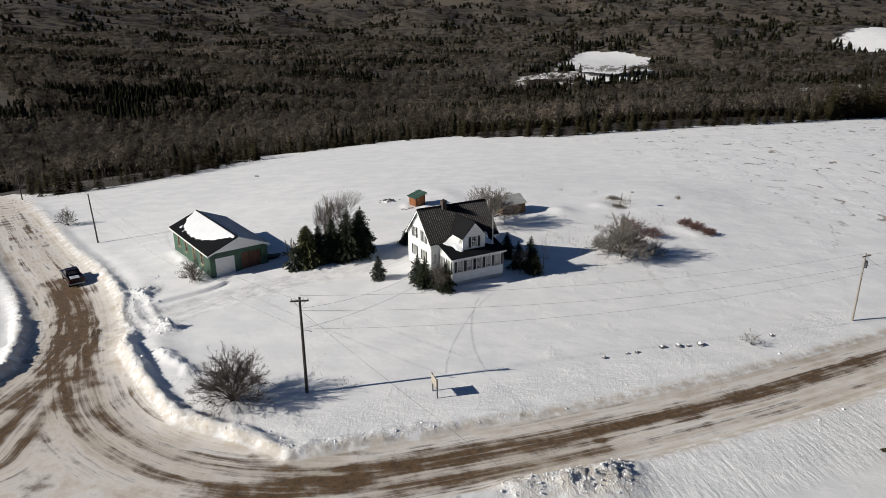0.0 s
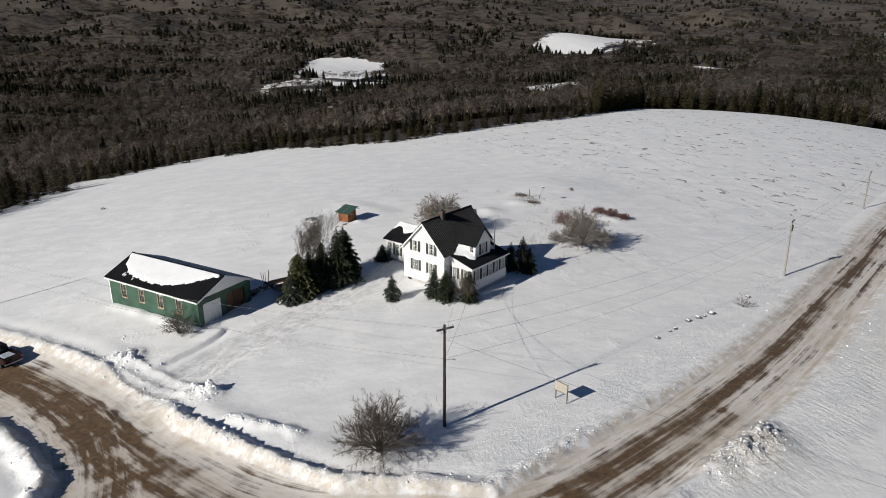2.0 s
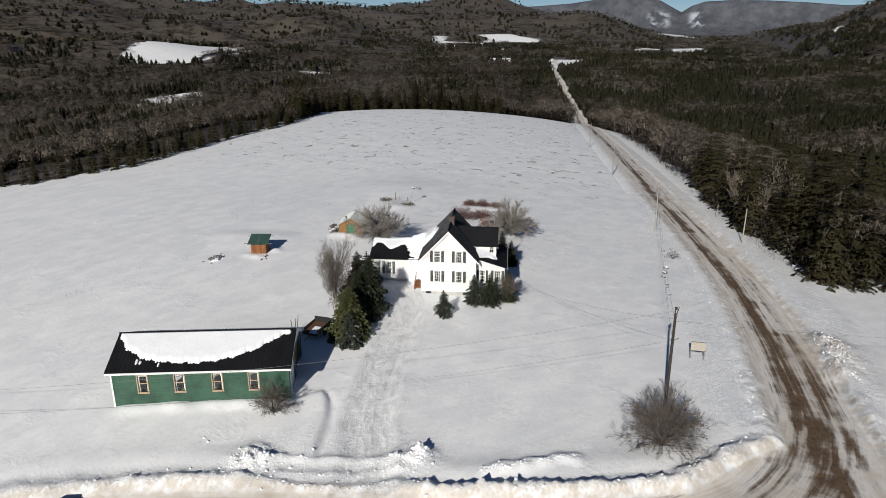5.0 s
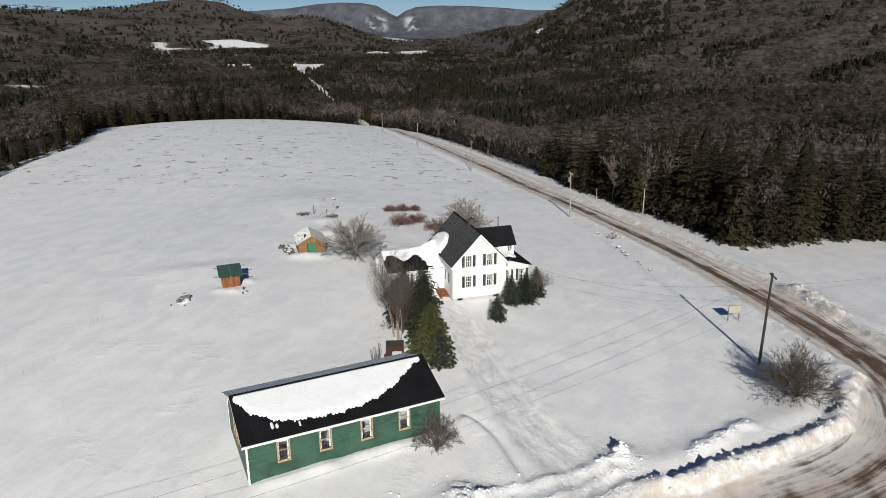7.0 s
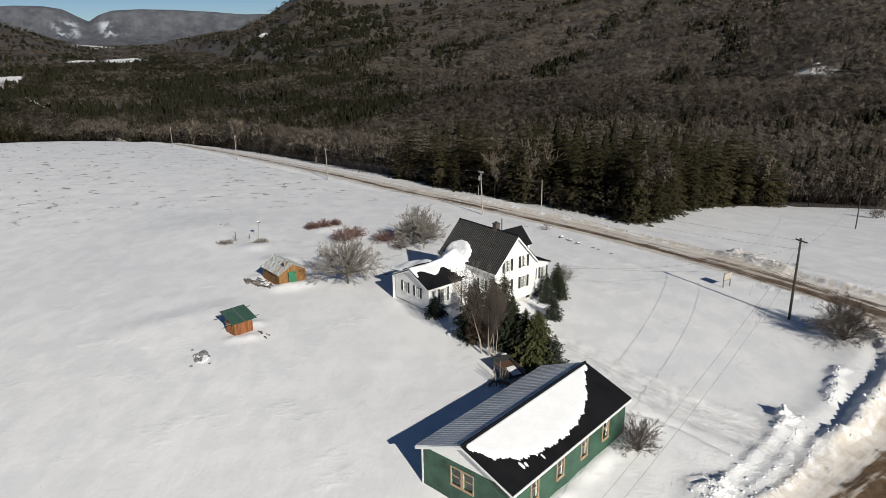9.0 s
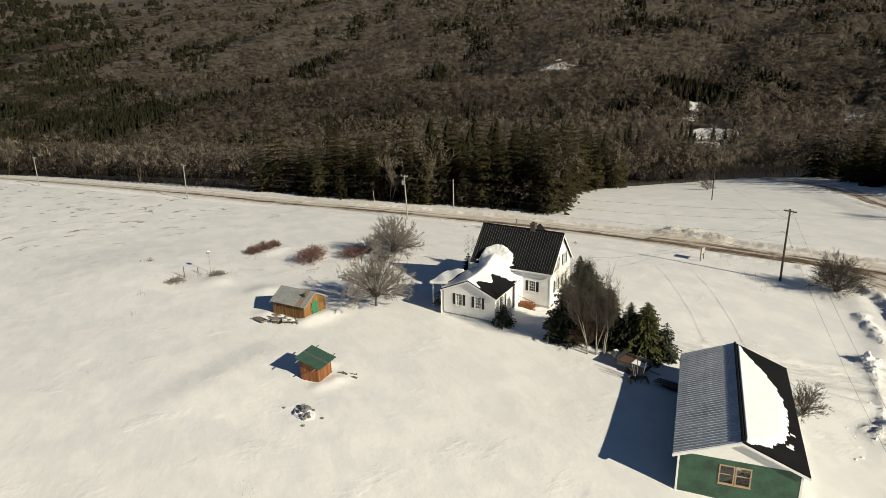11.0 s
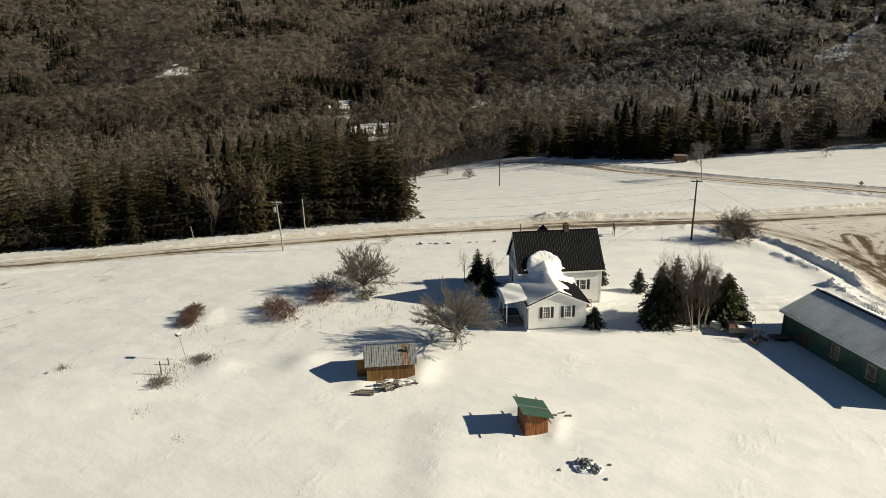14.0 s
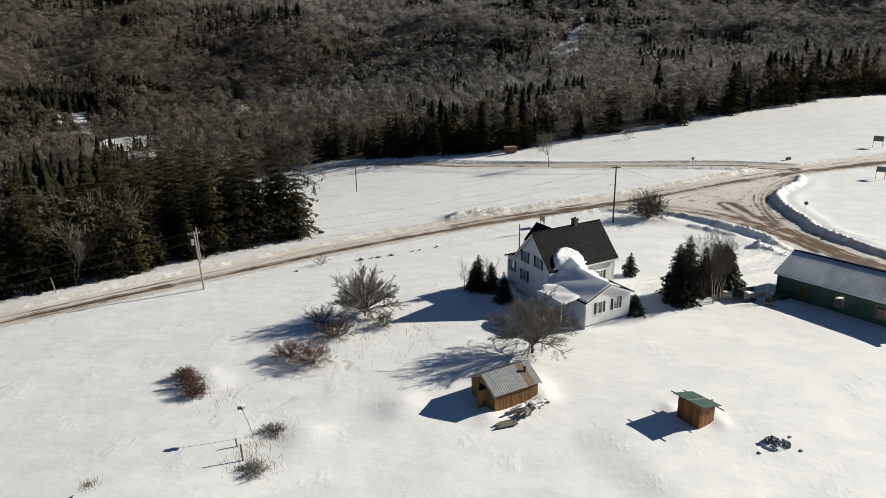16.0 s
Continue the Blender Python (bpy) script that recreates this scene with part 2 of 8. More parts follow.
def wood_material(name, lo, hi, stretch=(6, 6, 0.7), rough=0.8):
    m, t, b = nodes_of(name, rough)
    info = t.nodes.new("ShaderNodeObjectInfo")
    v = coords(t, stretch)
    f = math_of(t, "ADD", math_of(t, "MULTIPLY", noise_of(t, v, 2.0, 6, 0.65), 0.8), math_of(t, "MULTIPLY", info.outputs["Random"], 0.25))
    t.links.new(ramp(t, f, [(0.35, lo), (0.75, hi)]), b.inputs["Base Color"])
    relief(t, b, noise_of(t, v, 6.0, 4), 0.4, 0.015)
    return m


def mountain_material():
    """Bare hardwood slopes, distance haze painted in blue-grey; snowy rock faces where it is steep."""
    m, t, b = nodes_of("far_mountain", 0.9)
    v = coords(t, (1, 1, 0.35))
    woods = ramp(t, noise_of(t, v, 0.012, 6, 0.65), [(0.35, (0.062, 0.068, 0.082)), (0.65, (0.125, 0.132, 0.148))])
    sepz = t.nodes.new("ShaderNodeSeparateXYZ")
    t.links.new(coords(t), sepz.inputs[0])
    way = math_of(t, "DIVIDE", sepz.outputs[1], sepz.outputs[0])
    walls = math_of(t, "ADD", math_of(t, "MULTIPLY", step(t, way, 0.374, 0.388), step(t, way, 0.418, 0.402)), math_of(t, "MULTIPLY", step(t, way, 0.326, 0.334), step(t, way, 0.356, 0.346)))
    cliff = math_of(t, "MULTIPLY", math_of(t, "MULTIPLY", walls, step(t, noise_of(t, v, 0.012, 5, 0.6), 0.46, 0.60)), math_of(t, "MULTIPLY", step(t, sepz.outputs[2], -10.0, 25.0), step(t, sepz.outputs[2], 105.0, 70.0)))
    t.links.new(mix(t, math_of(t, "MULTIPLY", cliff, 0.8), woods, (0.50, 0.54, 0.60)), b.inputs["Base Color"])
    b.inputs["Specular IOR Level"].default_value = 0.05
    return m


M_MOUNTAIN = mountain_material()
M_GROUND = ground_material()
M_SNOW = plain("snow", (0.84, 0.85, 0.87), 0.6, vary=0.05, scale=1.2, bump=0.6, fine=7)
M_FROST = plain("frosty_snow", (0.42, 0.46, 0.52), 0.6, vary=0.35, scale=1.6, bump=0.2)
M_WHITE = siding_material("white_clapboard", (0.82, 0.82, 0.80), soil=(0.70, 0.70, 0.67))
M_TRIM = plain("white_trim", (0.80, 0.80, 0.78), 0.5, vary=0.06)
M_GREEN = siding_material("green_clapboard", (0.037, 0.100, 0.062), 0.13, soil=(0.013, 0.036, 0.024))
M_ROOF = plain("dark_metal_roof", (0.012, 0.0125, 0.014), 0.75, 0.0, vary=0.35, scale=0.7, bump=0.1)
M_RIBGLOSS = plain("glossy_roof_rib", (0.013, 0.014, 0.016), 0.45, 0.0, vary=0.3, scale=2.0)
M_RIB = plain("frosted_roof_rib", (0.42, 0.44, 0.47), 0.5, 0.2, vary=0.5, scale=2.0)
# north seams paler than the roof: sun glint put into their base colour
M_RIBGLINT = plain("painted_glint_rib", (0.038, 0.040, 0.044), 0.5, 0.1, vary=0.9, scale=1.4, stretch=(1, 1.6, 1), fine=9.0)
M_ROOF.node_tree.nodes["Principled BSDF"].inputs["Specular IOR Level"].default_value = 0.05
M_BLACK = plain("black_paint", (0.02, 0.021, 0.022), 0.5, vary=0.3)
M_BRICK = plain("chimney_brick", (0.080, 0.060, 0.054), 0.85, vary=0.45, scale=9, bump=0.5)
M_CONC = plain("concrete", (0.45, 0.44, 0.42), 0.85, vary=0.25, scale=2, bump=0.3)
M_STEEL = plain("galvanised_steel", (0.42, 0.43, 0.44), 0.4, 0.8, vary=0.2)
M_SHEDROOF = plain("weathered_tin", (0.33, 0.34, 0.34), 0.5, 0.4, vary=0.3, scale=1.5, stretch=(1, 4, 1))
M_RUST = plain("rusty_tin", (0.24, 0.15, 0.09), 0.7, 0.2, vary=0.4, scale=3)
M_GREENROOF = plain("green_tin", (0.045, 0.095, 0.072), 0.5, 0.1, vary=0.25, scale=2)
M_BOARD = wood_material("ochre_boards", (0.13, 0.064, 0.022), (0.33, 0.175, 0.058))
M_REDWOOD = wood_material("red_brown_boards", (0.14, 0.05, 0.018), (0.32, 0.125, 0.042))
M_GREYWOOD = wood_material("grey_wood", (0.11, 0.095, 0.08), (0.27, 0.24, 0.21))
M_POLE = wood_material("pole_wood", (0.020, 0.016, 0.013), (0.060, 0.047, 0.037))
M_PALEPOLE = wood_material("pale_pole_wood", (0.22, 0.20, 0.18), (0.40, 0.37, 0.33))
M_DOORGREEN = plain("green_door_paint", (0.03, 0.16, 0.08), 0.6, vary=0.2)
M_TAN = plain("tan_window_frame", (0.42, 0.30, 0.20), 0.7, vary=0.2)
M_BROWN = wood_material("brown_door_boards", (0.07, 0.035, 0.02), (0.17, 0.085, 0.05))
M_GARDOOR = plain("white_garage_door", (0.74, 0.74, 0.73), 0.5, vary=0.08)
M_SIGN = plain("faded_sign_board", (0.38, 0.35, 0.29), 0.7, vary=0.2)
M_CABLE = plain("cable", (0.10, 0.10, 0.10), 0.6)
M_ROCK = plain("field_stone", (0.16, 0.16, 0.17), 0.85, vary=0.45, scale=4, bump=0.6)
M_FARWALL = plain("weathered_far_wall", (0.26, 0.25, 0.24), 0.8, vary=0.2)
M_CARPAINT = plain("dark_truck_paint", (0.018, 0.009, 0.009), 0.25, 0.2, vary=0.3)
M_RUBBER = plain("tyre_rubber", (0.025, 0.025, 0.026), 0.85)
M_RED = plain("red_lens", (0.45, 0.02, 0.02), 0.3)
M_SIGNYEL = plain("sign_yellow", (0.34, 0.27, 0.12), 0.5)
M_SIGNDARK = plain("sign_back", (0.10, 0.12, 0.10), 0.6)
M_SPRUCE = leaf_material("spruce_needles", (0.009, 0.0135, 0.008), (0.036, 0.042, 0.021), thin=0.44)
M_SPRUCEF = leaf_material("frosted_spruce", (0.014, 0.019, 0.013), (0.044, 0.050, 0.034), frost=0.30, thin=0.44)
M_CEDAR = leaf_material("cedar_foliage", (0.026, 0.032, 0.013), (0.082, 0.082, 0.030), thin=0.42)
M_FARSPRUCE = soft_leaf_material("forest_spruce", (0.027, 0.028, 0.018), (0.058, 0.056, 0.035), 0.64, (1.2, 1.2, 1.2))
M_FARTWIG = soft_leaf_material("forest_twigs", (0.100, 0.085, 0.070), (0.285, 0.245, 0.204), 0.47)
M_FROSTWOOD = soft_leaf_material("frosted_forest_twigs", (0.22, 0.21, 0.20), (0.43, 0.42, 0.41), 0.47)
M_BIRCHTWIG = soft_leaf_material("birch_twigs", (0.13, 0.105, 0.08), (0.42, 0.355, 0.28), 0.42)
M_BRUSH = soft_leaf_material("edge_brush", (0.075, 0.062, 0.05), (0.25, 0.212, 0.18), 0.42, (5.0, 5.0, 1.3))
M_EDGESPRUCE = soft_leaf_material("edge_spruce", (0.042, 0.038, 0.022), (0.102, 0.090, 0.047), 0.60, (2.6, 2.6, 3.2))
M_TWIG = leaf_material("grey_brown_twigs", (0.055, 0.046, 0.038), (0.20, 0.17, 0.143))
M_FROSTTWIG = leaf_material("frosted_twigs", (0.14, 0.128, 0.112), (0.36, 0.33, 0.295))
M_RUSSET = leaf_material("russet_twigs", (0.045, 0.028, 0.02), (0.13, 0.085, 0.06))
M_REDTWIG = leaf_material("red_brown_twigs", (0.090, 0.048, 0.040), (0.23, 0.13, 0.105))
M_BIRCHSTEM = leaf_material("birch_stems", (0.085, 0.070, 0.054), (0.21, 0.178, 0.142))
M_BARK = plain("bark", (0.085, 0.068, 0.055), 0.9, vary=0.35, scale=6, bump=0.5)
M_BIRCH = plain("birch_bark", (0.30, 0.265, 0.225), 0.7, vary=0.35, scale=5, bump=0.3)
M_REED = leaf_material("dry_grass", (0.22, 0.17, 0.11), (0.42, 0.34, 0.23))


def glass_material():
    m, t, b = nodes_of("window_glass", 0.03, 0.0, (0.85, 0.9, 0.9))
    b.inputs["Transmission Weight"].default_value = 1.0
    b.inputs["IOR"].default_value = 1.45
    return m


M_GLASS = glass_material()
M_CURTAIN = plain("pale_curtain", (0.50, 0.49, 0.46), 0.9, vary=0.2, scale=4, stretch=(6, 6, 0.5))
M_DARKGLASS = plain("tinted_car_glass", (0.015, 0.017, 0.02), 0.05, vary=0.1)
M_INSIDE = plain("dim_room", (0.10, 0.09, 0.08), 0.9)


# ---------- small mesh kit ----------
class Shape:
    """Gathers corners and faces of one mesh."""

    def __init__(self):
        self.v, self.f = [], []

    def add(self, pts, faces):
        k = len(self.v)
        self.v += [tuple(p) for p in pts]
        self.f += [tuple(i + k for i in f) for f in faces]
        return self

    def hexa(self, a):
        """Eight corners: four below, four above, both counter-clockwise."""
        return self.add(a, [(3, 2, 1, 0), (4, 5, 6, 7), (0, 1, 5, 4), (1, 2, 6, 5), (2, 3, 7, 6), (3, 0, 4, 7)])

    def box(self, x0, x1, y0, y1, z0, z1):
        return self.hexa([(x0, y0, z0), (x1, y0, z0), (x1, y1, z0), (x0, y1, z0), (x0, y0, z1), (x1, y0, z1), (x1, y1, z1), (x0, y1, z1)])

    def slab(self, quad, thick):
        """Four corners of the upper face, and the thickness below it."""
        q = [Vector(p) for p in quad]
        n = (q[1] - q[0]).cross(q[2] - q[0]).normalized()
        if n.z < 0:
            q.reverse()
            n = -n
        return self.hexa([p - n * thick for p in q] + q)

    def prism(self, poly, way):
        """A flat outline pushed along a vector."""
        n = len(poly)
        w = Vector(way)
        pts = [Vector(p) for p in poly]
        return self.add(pts + [p + w for p in pts], [tuple(range(n - 1, -1, -1)), tuple(range(n, 2 * n))] + [(i, (i + 1) % n, n + (i + 1) % n, n + i) for i in range(n)])

    def tube(self, pts, radii, n=6, cap=True):
        pts = [Vector(p) for p in pts]
        base = len(self.v)
        for i, p in enumerate(pts):
            d = (pts[min(i + 1, len(pts) - 1)] - pts[max(i - 1, 0)]).normalized()
            a = d.cross(Vector((0.31, 0.17, 0.93)) if abs(d.z) < 0.9 else Vector((1, 0, 0))).normalized()
            b = d.cross(a)
            for k in range(n):
                w = 6.28318 * k / n
                self.v.append(tuple(p + (a * math.cos(w) + b * math.sin(w)) * radii[i]))
        for i in range(len(pts) - 1):
            for k in range(n):
                self.f.append((base + i * n + k, base + i * n + (k + 1) % n, base + (i + 1) * n + (k + 1) % n, base + (i + 1) * n + k))
        if cap:
            self.f.append(tuple(base + k for k in range(n - 1, -1, -1)))
            self.f.append(tuple(base + (len(pts) - 1) * n + k for k in range(n)))
        return self

    def wall(self, x0, x1, top, breaks, holes, m, thick=0.16, z0=0.0):
        """An upright wall from x0 to x1 with openings; top(x) is its upper edge; m lays x, thickness (inwards +y) and z into the thing."""
        xs = sorted({x0, x1, *[b for b in breaks if x0 < b < x1], *[h[0] for h in holes], *[h[1] for h in holes]})
        for a, b in zip(xs, xs[1:]):
            mid = (a + b) / 2
            cut = sorted((h[2], h[3]) for h in holes if h[0] <= mid <= h[1])
            low = (z0, z0)
            for h0, h1 in cut + [(None, None)]:
                up = (top(a), top(b)) if h0 is None else (h0, h0)
                c = [(a, 0, low[0]), (b, 0, low[1]), (b, thick, low[1]), (a, thick, low[0]), (a, 0, up[0]), (b, 0, up[1]), (b, thick, up[1]), (a, thick, up[0])]
                self.hexa([m @ Vector(p) for p in c])
                low = (h1, h1)
        return self

    def mesh(self, name, bevel=0.0):
        me = bpy.data.meshes.new(name)
        me.from_pydata(self.v, [], self.f)
        bm = bmesh.new()
        bm.from_mesh(me)
        bmesh.ops.recalc_face_normals(bm, faces=bm.faces)
        if bevel:
            bmesh.ops.bevel(bm, geom=bm.edges[:], offset=bevel, segments=1, affect="EDGES", profile=0.5)
        bm.to_mesh(me)
        bm.free()
        return me


def part(name, shape, material, parent=None, label="", bevel=0.0, m=None):
    me = shape.mesh(name, bevel) if isinstance(shape, Shape) else shape
    if not me.materials:
        me.materials.append(material)
    ob = new(name, me)
    if parent:
        ob.parent = parent
    if m is not None:
        ob.matrix_local = m
    if label:
        ob["label"] = label
    return ob


def thing(name, at, turn=0.0, label="", category="", group="", kind=""):
    ob = new(name)
    ob.empty_display_size = 0.3
    ob.matrix_world = pose(*at, 0, 0, turn)
    return tagged(ob, label, category, group, kind)


def np_mesh(name, V, T, material, tint=None):
    V, T = np.asarray(V, np.float32), np.asarray(T, np.int32)
    me = bpy.data.meshes.new(name)
    me.vertices.add(len(V))
    me.vertices.foreach_set("co", V.ravel())
    me.loops.add(T.size)
    me.loops.foreach_set("vertex_index", T.ravel())
    me.polygons.add(len(T))
    me.polygons.foreach_set("loop_start", np.arange(0, T.size, T.shape[1], dtype=np.int32))
    me.update(calc_edges=True)
    if tint is not None:
        me.attributes.new("tint", "FLOAT", "POINT").data.foreach_set("value", np.asarray(tint, np.float32))
    me.materials.append(material)
    return me



# ---------- the lie of the land ----------
def bump(x, y, cx, cy, s):
    return np.exp(-((x - cx) ** 2 + (y - cy) ** 2) / (2 * s * s))


def smooth(a, b, x):
    k = np.clip((x - a) / (b - a), 0, 1)
    return k * k * (3 - 2 * k)


def near_height(x, y):
    """The knoll round the house: a gentle dome with a few swells."""
    X, Y = x / 100, y / 100
    return (-0.794 - 3.100 * X + 1.934 * Y - 4.411 * X * X + 7.017 * X * Y - 2.295 * Y * Y + 1.622 * bump(x, y, -15, 12, 28) + 0.910 * bump(x, y, -45, -45, 30) + 0.472 * bump(x, y, 45, -15, 30) + 0.482 * bump(x, y, -10, 35, 22) - 1.818 * bump(x, y, -60, 0, 25) + 1.148 * bump(x, y, -46, 7, 11) + 0.85 * bump(x, y, 26, 40, 9) + 0.054 * X ** 3 - 1.195 * Y ** 3)


def waves(x, y, size, seed):
    """Cheap smooth undulation, about -1 to 1."""
    rng = np.random.RandomState(seed)
    total = 0 * x
    for k in range(7):
        a = rng.rand() * 6.283
        f = (0.6 + rng.rand() * 1.3) * 6.283 / size
        total = total + np.sin((x * np.cos(a) + y * np.sin(a)) * f + rng.rand() * 6.283)
    return total / 3.6


def far_height(x, y):
    """The valley round the knoll, the wooded hill to the south and the ranges beyond."""
    r = np.hypot(x, y) + 1e-6
    th = np.degrees(np.arctan2(y, x))
    skyline = np.interp(th, [-180, -60, 0, 6, 10, 19, 21, 23, 25.5, 28, 31, 34, 38, 43, 48, 54, 62, 100, 130, 180],
                        [1.5, 1.2, .9, .3, -1.1, -1.2, -1.0, -.5, .2, .4, .6, 1.3, 1.5, 1.1, .9, .8, 1.7, 2.0, 1.6, 1.5])
    late = np.interp(th, [24, 29, 38, 48], [0, 900, 900, 0])               # how much farther off the hills begin to rise
    floor = np.interp(th, [-180, -100, -60, -20, 0, 20, 30, 45, 62, 70, 85, 100, 115, 135, 180], [-8, -4, -12, -20, -28, -31, -26, -30, -36, -40, -40, -36, -26, -14, -8])
    ridge = 31 + 3300 * np.tan(np.radians(skyline))
    open_way = smooth(4, 10, th) * smooth(27, 22, th)                     # the valley that leads to the mountains
    roll = waves(x, y, 420, 3) * 5 * smooth(250, 700, r) + waves(x, y, 950, 5) * 24 * smooth(1050, 1700, r - late) * smooth(3900, 3000, r) * (1 - 0.93 * open_way)
    folds = 1 - np.abs(waves(x, y, 700, 12)) * 1.6
    roll = roll + 20 * folds * smooth(1150, 1800, r - late) * smooth(3900, 3300, r) * (1 - open_way)
    spurs = smooth(30, 160, 0.3 * x - y - 60) * smooth(250, 420, r) + smooth(1300, 2000, r - late) * (1 - open_way)
    roll = roll + spurs * (waves(x, y, 170, 9) * 6 + waves(x, y, 75, 10) * 2.2)
    z = floor + (ridge - floor) * smooth(1000, 3300 - late * 0.1, r - late * (3300 - r) / 2300) + roll * smooth(4000, 3300, r)
    # the broad shelf under the hill field to the north-east
    z = z + 20 * bump(x, y, 480, 1010, 75) + 40 * bump(x, y, 250, 1160, 175) + 24 * bump(x, y, 690, 1080, 110)
    start = np.interp(th, [-180, -120, -98, -38, -10, 4, 8, 11, 14, 17, 130, 180], [250, 225, 225, 430, 760, 950, 1080, 1450, 2500, 6000, 6000, 250])
    top = np.interp(th, [-180, -98, -38, 0, 8, 12, 16, 180], [190, 210, 250, 120, 60, 45, 5, 5])
    climb = np.maximum(r - start, 0)
    return z + top * (1 - np.exp(-climb * 0.21 / top))


def height(x, y):
    x, y = np.asarray(x, float), np.asarray(y, float)
    r, th = np.maximum(np.hypot(x, y), 1), np.degrees(np.arctan2(y, x))
    k = smooth(190, 390, np.hypot(x - 30, y - 30))
    r0 = np.minimum(1, np.interp(th, [-180, -15, 8, 60, 78, 180], [225, 225, 330, 330, 215, 200]) / r)
    return near_height(x * r0, y * r0) * (1 - k) + far_height(x, y) * k

ROAD_A = [(-140, -98), (-110, -85), (-80, -72), (-60, -63.5), (-45, -55.5), (-30, -47), (-14, -39.6), (-5, -35.8), (4, -31.8), (14, -26.8), (25, -20.8), (60, 0.8), (140, 50), (222, 100), (301, 144), (427, 219), (547, 296), (716, 402), (860, 470)]
ROAD_B = [(-130, 74), (-108, 51), (-92, 33), (-72, 10.5), (-60, -2), (-52, -11.5), (-46, -21), (-43, -29), (-41, -40)]
ROAD_C = [(-62, -66), (-52, -70), (-41, -72.6), (-18, -80.5), (2, -90.5), (26, -112), (60, -134), (100, -150)]
TURN_E = [(-60, -2), (-50, -14), (-42.5, -27), (-35, -36.5), (-24, -41), (-10, -38.5), (4, -32.2)]
TURN_W = [(-60, -2), (-51, -13.5), (-46, -27), (-47, -40), (-53, -52), (-64, -62), (-82, -72)]
JUNCTION = [(-30, -34.6), (-21, -37.2), (-13, -41.5), (-30, -48), (-44, -60), (-60, -64), (-58, -54.5), (-50, -47), (-47.6, -38), (-49.2, -26), (-43, -20), (-36, -28.6)]
OPEN_LAND = [(-131, -168), (-91, -143), (-62, -129), (-29, -116), (-5, -108.5), (24, -119), (58, -141), (74, -128), (66, -112), (63, -83), (53, -59), (37, -38.5), (28.5, -31.5), (37, -24.0), (47, -17.6), (58, -10.5), (74, -1), (101, 14), (145, 40), (233, 95), (272, 121),
             (268, 131), (236, 116), (246, 150), (160, 216), (130, 180), (88, 147), (50, 130), (15, 114.5), (-10, 120), (-22, 137), (-34, 133.5), (-37, 147), (-44, 146), (-42, 131.5), (-55, 128), (-60, 117), (-73, 124), (-76, 112), (-65.5, 105.5), (-69, 98), (-80, 67), (-97, 51), (-112, 60), (-150, 80), (-260, 40), (-260, -200)]
# far snowy fields and gaps in the woods
FIELDS = [
    [(58, 772), (97, 934), (122, 972), (166, 950), (200, 906), (160, 735), (112, 668), (84, 690)],
    [(5, 640), (49, 655), (91, 622), (140, 622), (150, 656), (102, 648), (53, 700), (18, 676)],
    [(449, 884), (463, 958), (500, 992), (600, 1015), (738, 1052), (700, 1008), (594, 932), (496, 856)],
    [(246, 520), (262, 578), (288, 572), (318, 560), (306, 532), (269, 518)],
    [(514, 622), (541, 698), (566, 640), (530, 596)],
    [(735, 404), (845, 497), (937, 515), (958, 484), (906, 456), (776, 402)],
    [(1600, 985), (1589, 1071), (1648, 1190), (1734, 1119), (1690, 1005)],
    [(1325, 1050), (1545, 1270), (1560, 1245), (1376, 1060)],
    [(1434, 1104), (1482, 1160), (1535, 1084), (1449, 1015)],
    [(1440, 611), (1484, 632), (1560, 595), (1492, 565)],
    [(1490, 540), (1740, 640), (1800, 580), (1529, 485)],
    [(3000, 1170), (3700, 1440), (3720, 1330), (3300, 1090)],
    [(1400, 196), (1540, 240), (1535, 222), (1500, 206)],
    [(391, -305), (394, -304), (396, -309), (391, -309)],
    [(192, -247), (198, -243), (222, -268), (211, -284)],
    [(154, -228), (172, -224), (180, -237), (162, -241)],
    [(131, -285), (135, -284), (158, -331), (153, -331)],
    [(-36, -312), (-50, -365), (-59, -412), (-65, -408), (-56, -356), (-42, -310)],
    [(845, 546), (849, 590), (923, 640), (930, 591)]]


def line_distance(x, y, pts):
    """Distance from a polyline, the length along it, and the side (signed distance)."""
    best, along, side, run = np.full(x.shape, 1e9), np.zeros(x.shape), np.zeros(x.shape), 0.0
    for (ax, ay), (bx, by) in zip(pts, pts[1:]):
        dx, dy = bx - ax, by - ay
        ln = math.hypot(dx, dy)
        k = np.clip(((x - ax) * dx + (y - ay) * dy) / ln ** 2, 0, 1)
        d = np.hypot(x - ax - k * dx, y - ay - k * dy)
        s = (x - ax) * dy - (y - ay) * dx
        near = d < best
        best, along, side = np.where(near, d, best), np.where(near, run + k * ln, along), np.where(near, np.sign(s) * d, side)
        run += ln
    return best, along, side


def inside(x, y, poly):
    hit = np.zeros(x.shape, bool)
    for (ax, ay), (bx, by) in zip(poly, poly[1:] + poly[:1]):
        if ay != by:
            hit ^= ((ay > y) != (by > y)) & (x < (bx - ax) * (y - ay) / (by - ay) + ax)
    return hit


def poly_distance(x, y, poly):
    """Negative inside."""
    d = line_distance(x, y, poly + poly[:1])[0]
    return np.where(inside(x, y, poly), -d, d)


def smooth_line(pts, rounds=2):
    for _ in range(rounds):
        q = [pts[0]]
        for a, b in zip(pts, pts[1:]):
            q += [(a[0] * 0.75 + b[0] * 0.25, a[1] * 0.75 + b[1] * 0.25), (a[0] * 0.25 + b[0] * 0.75, a[1] * 0.25 + b[1] * 0.75)]
        pts = q + [pts[-1]]
    return pts


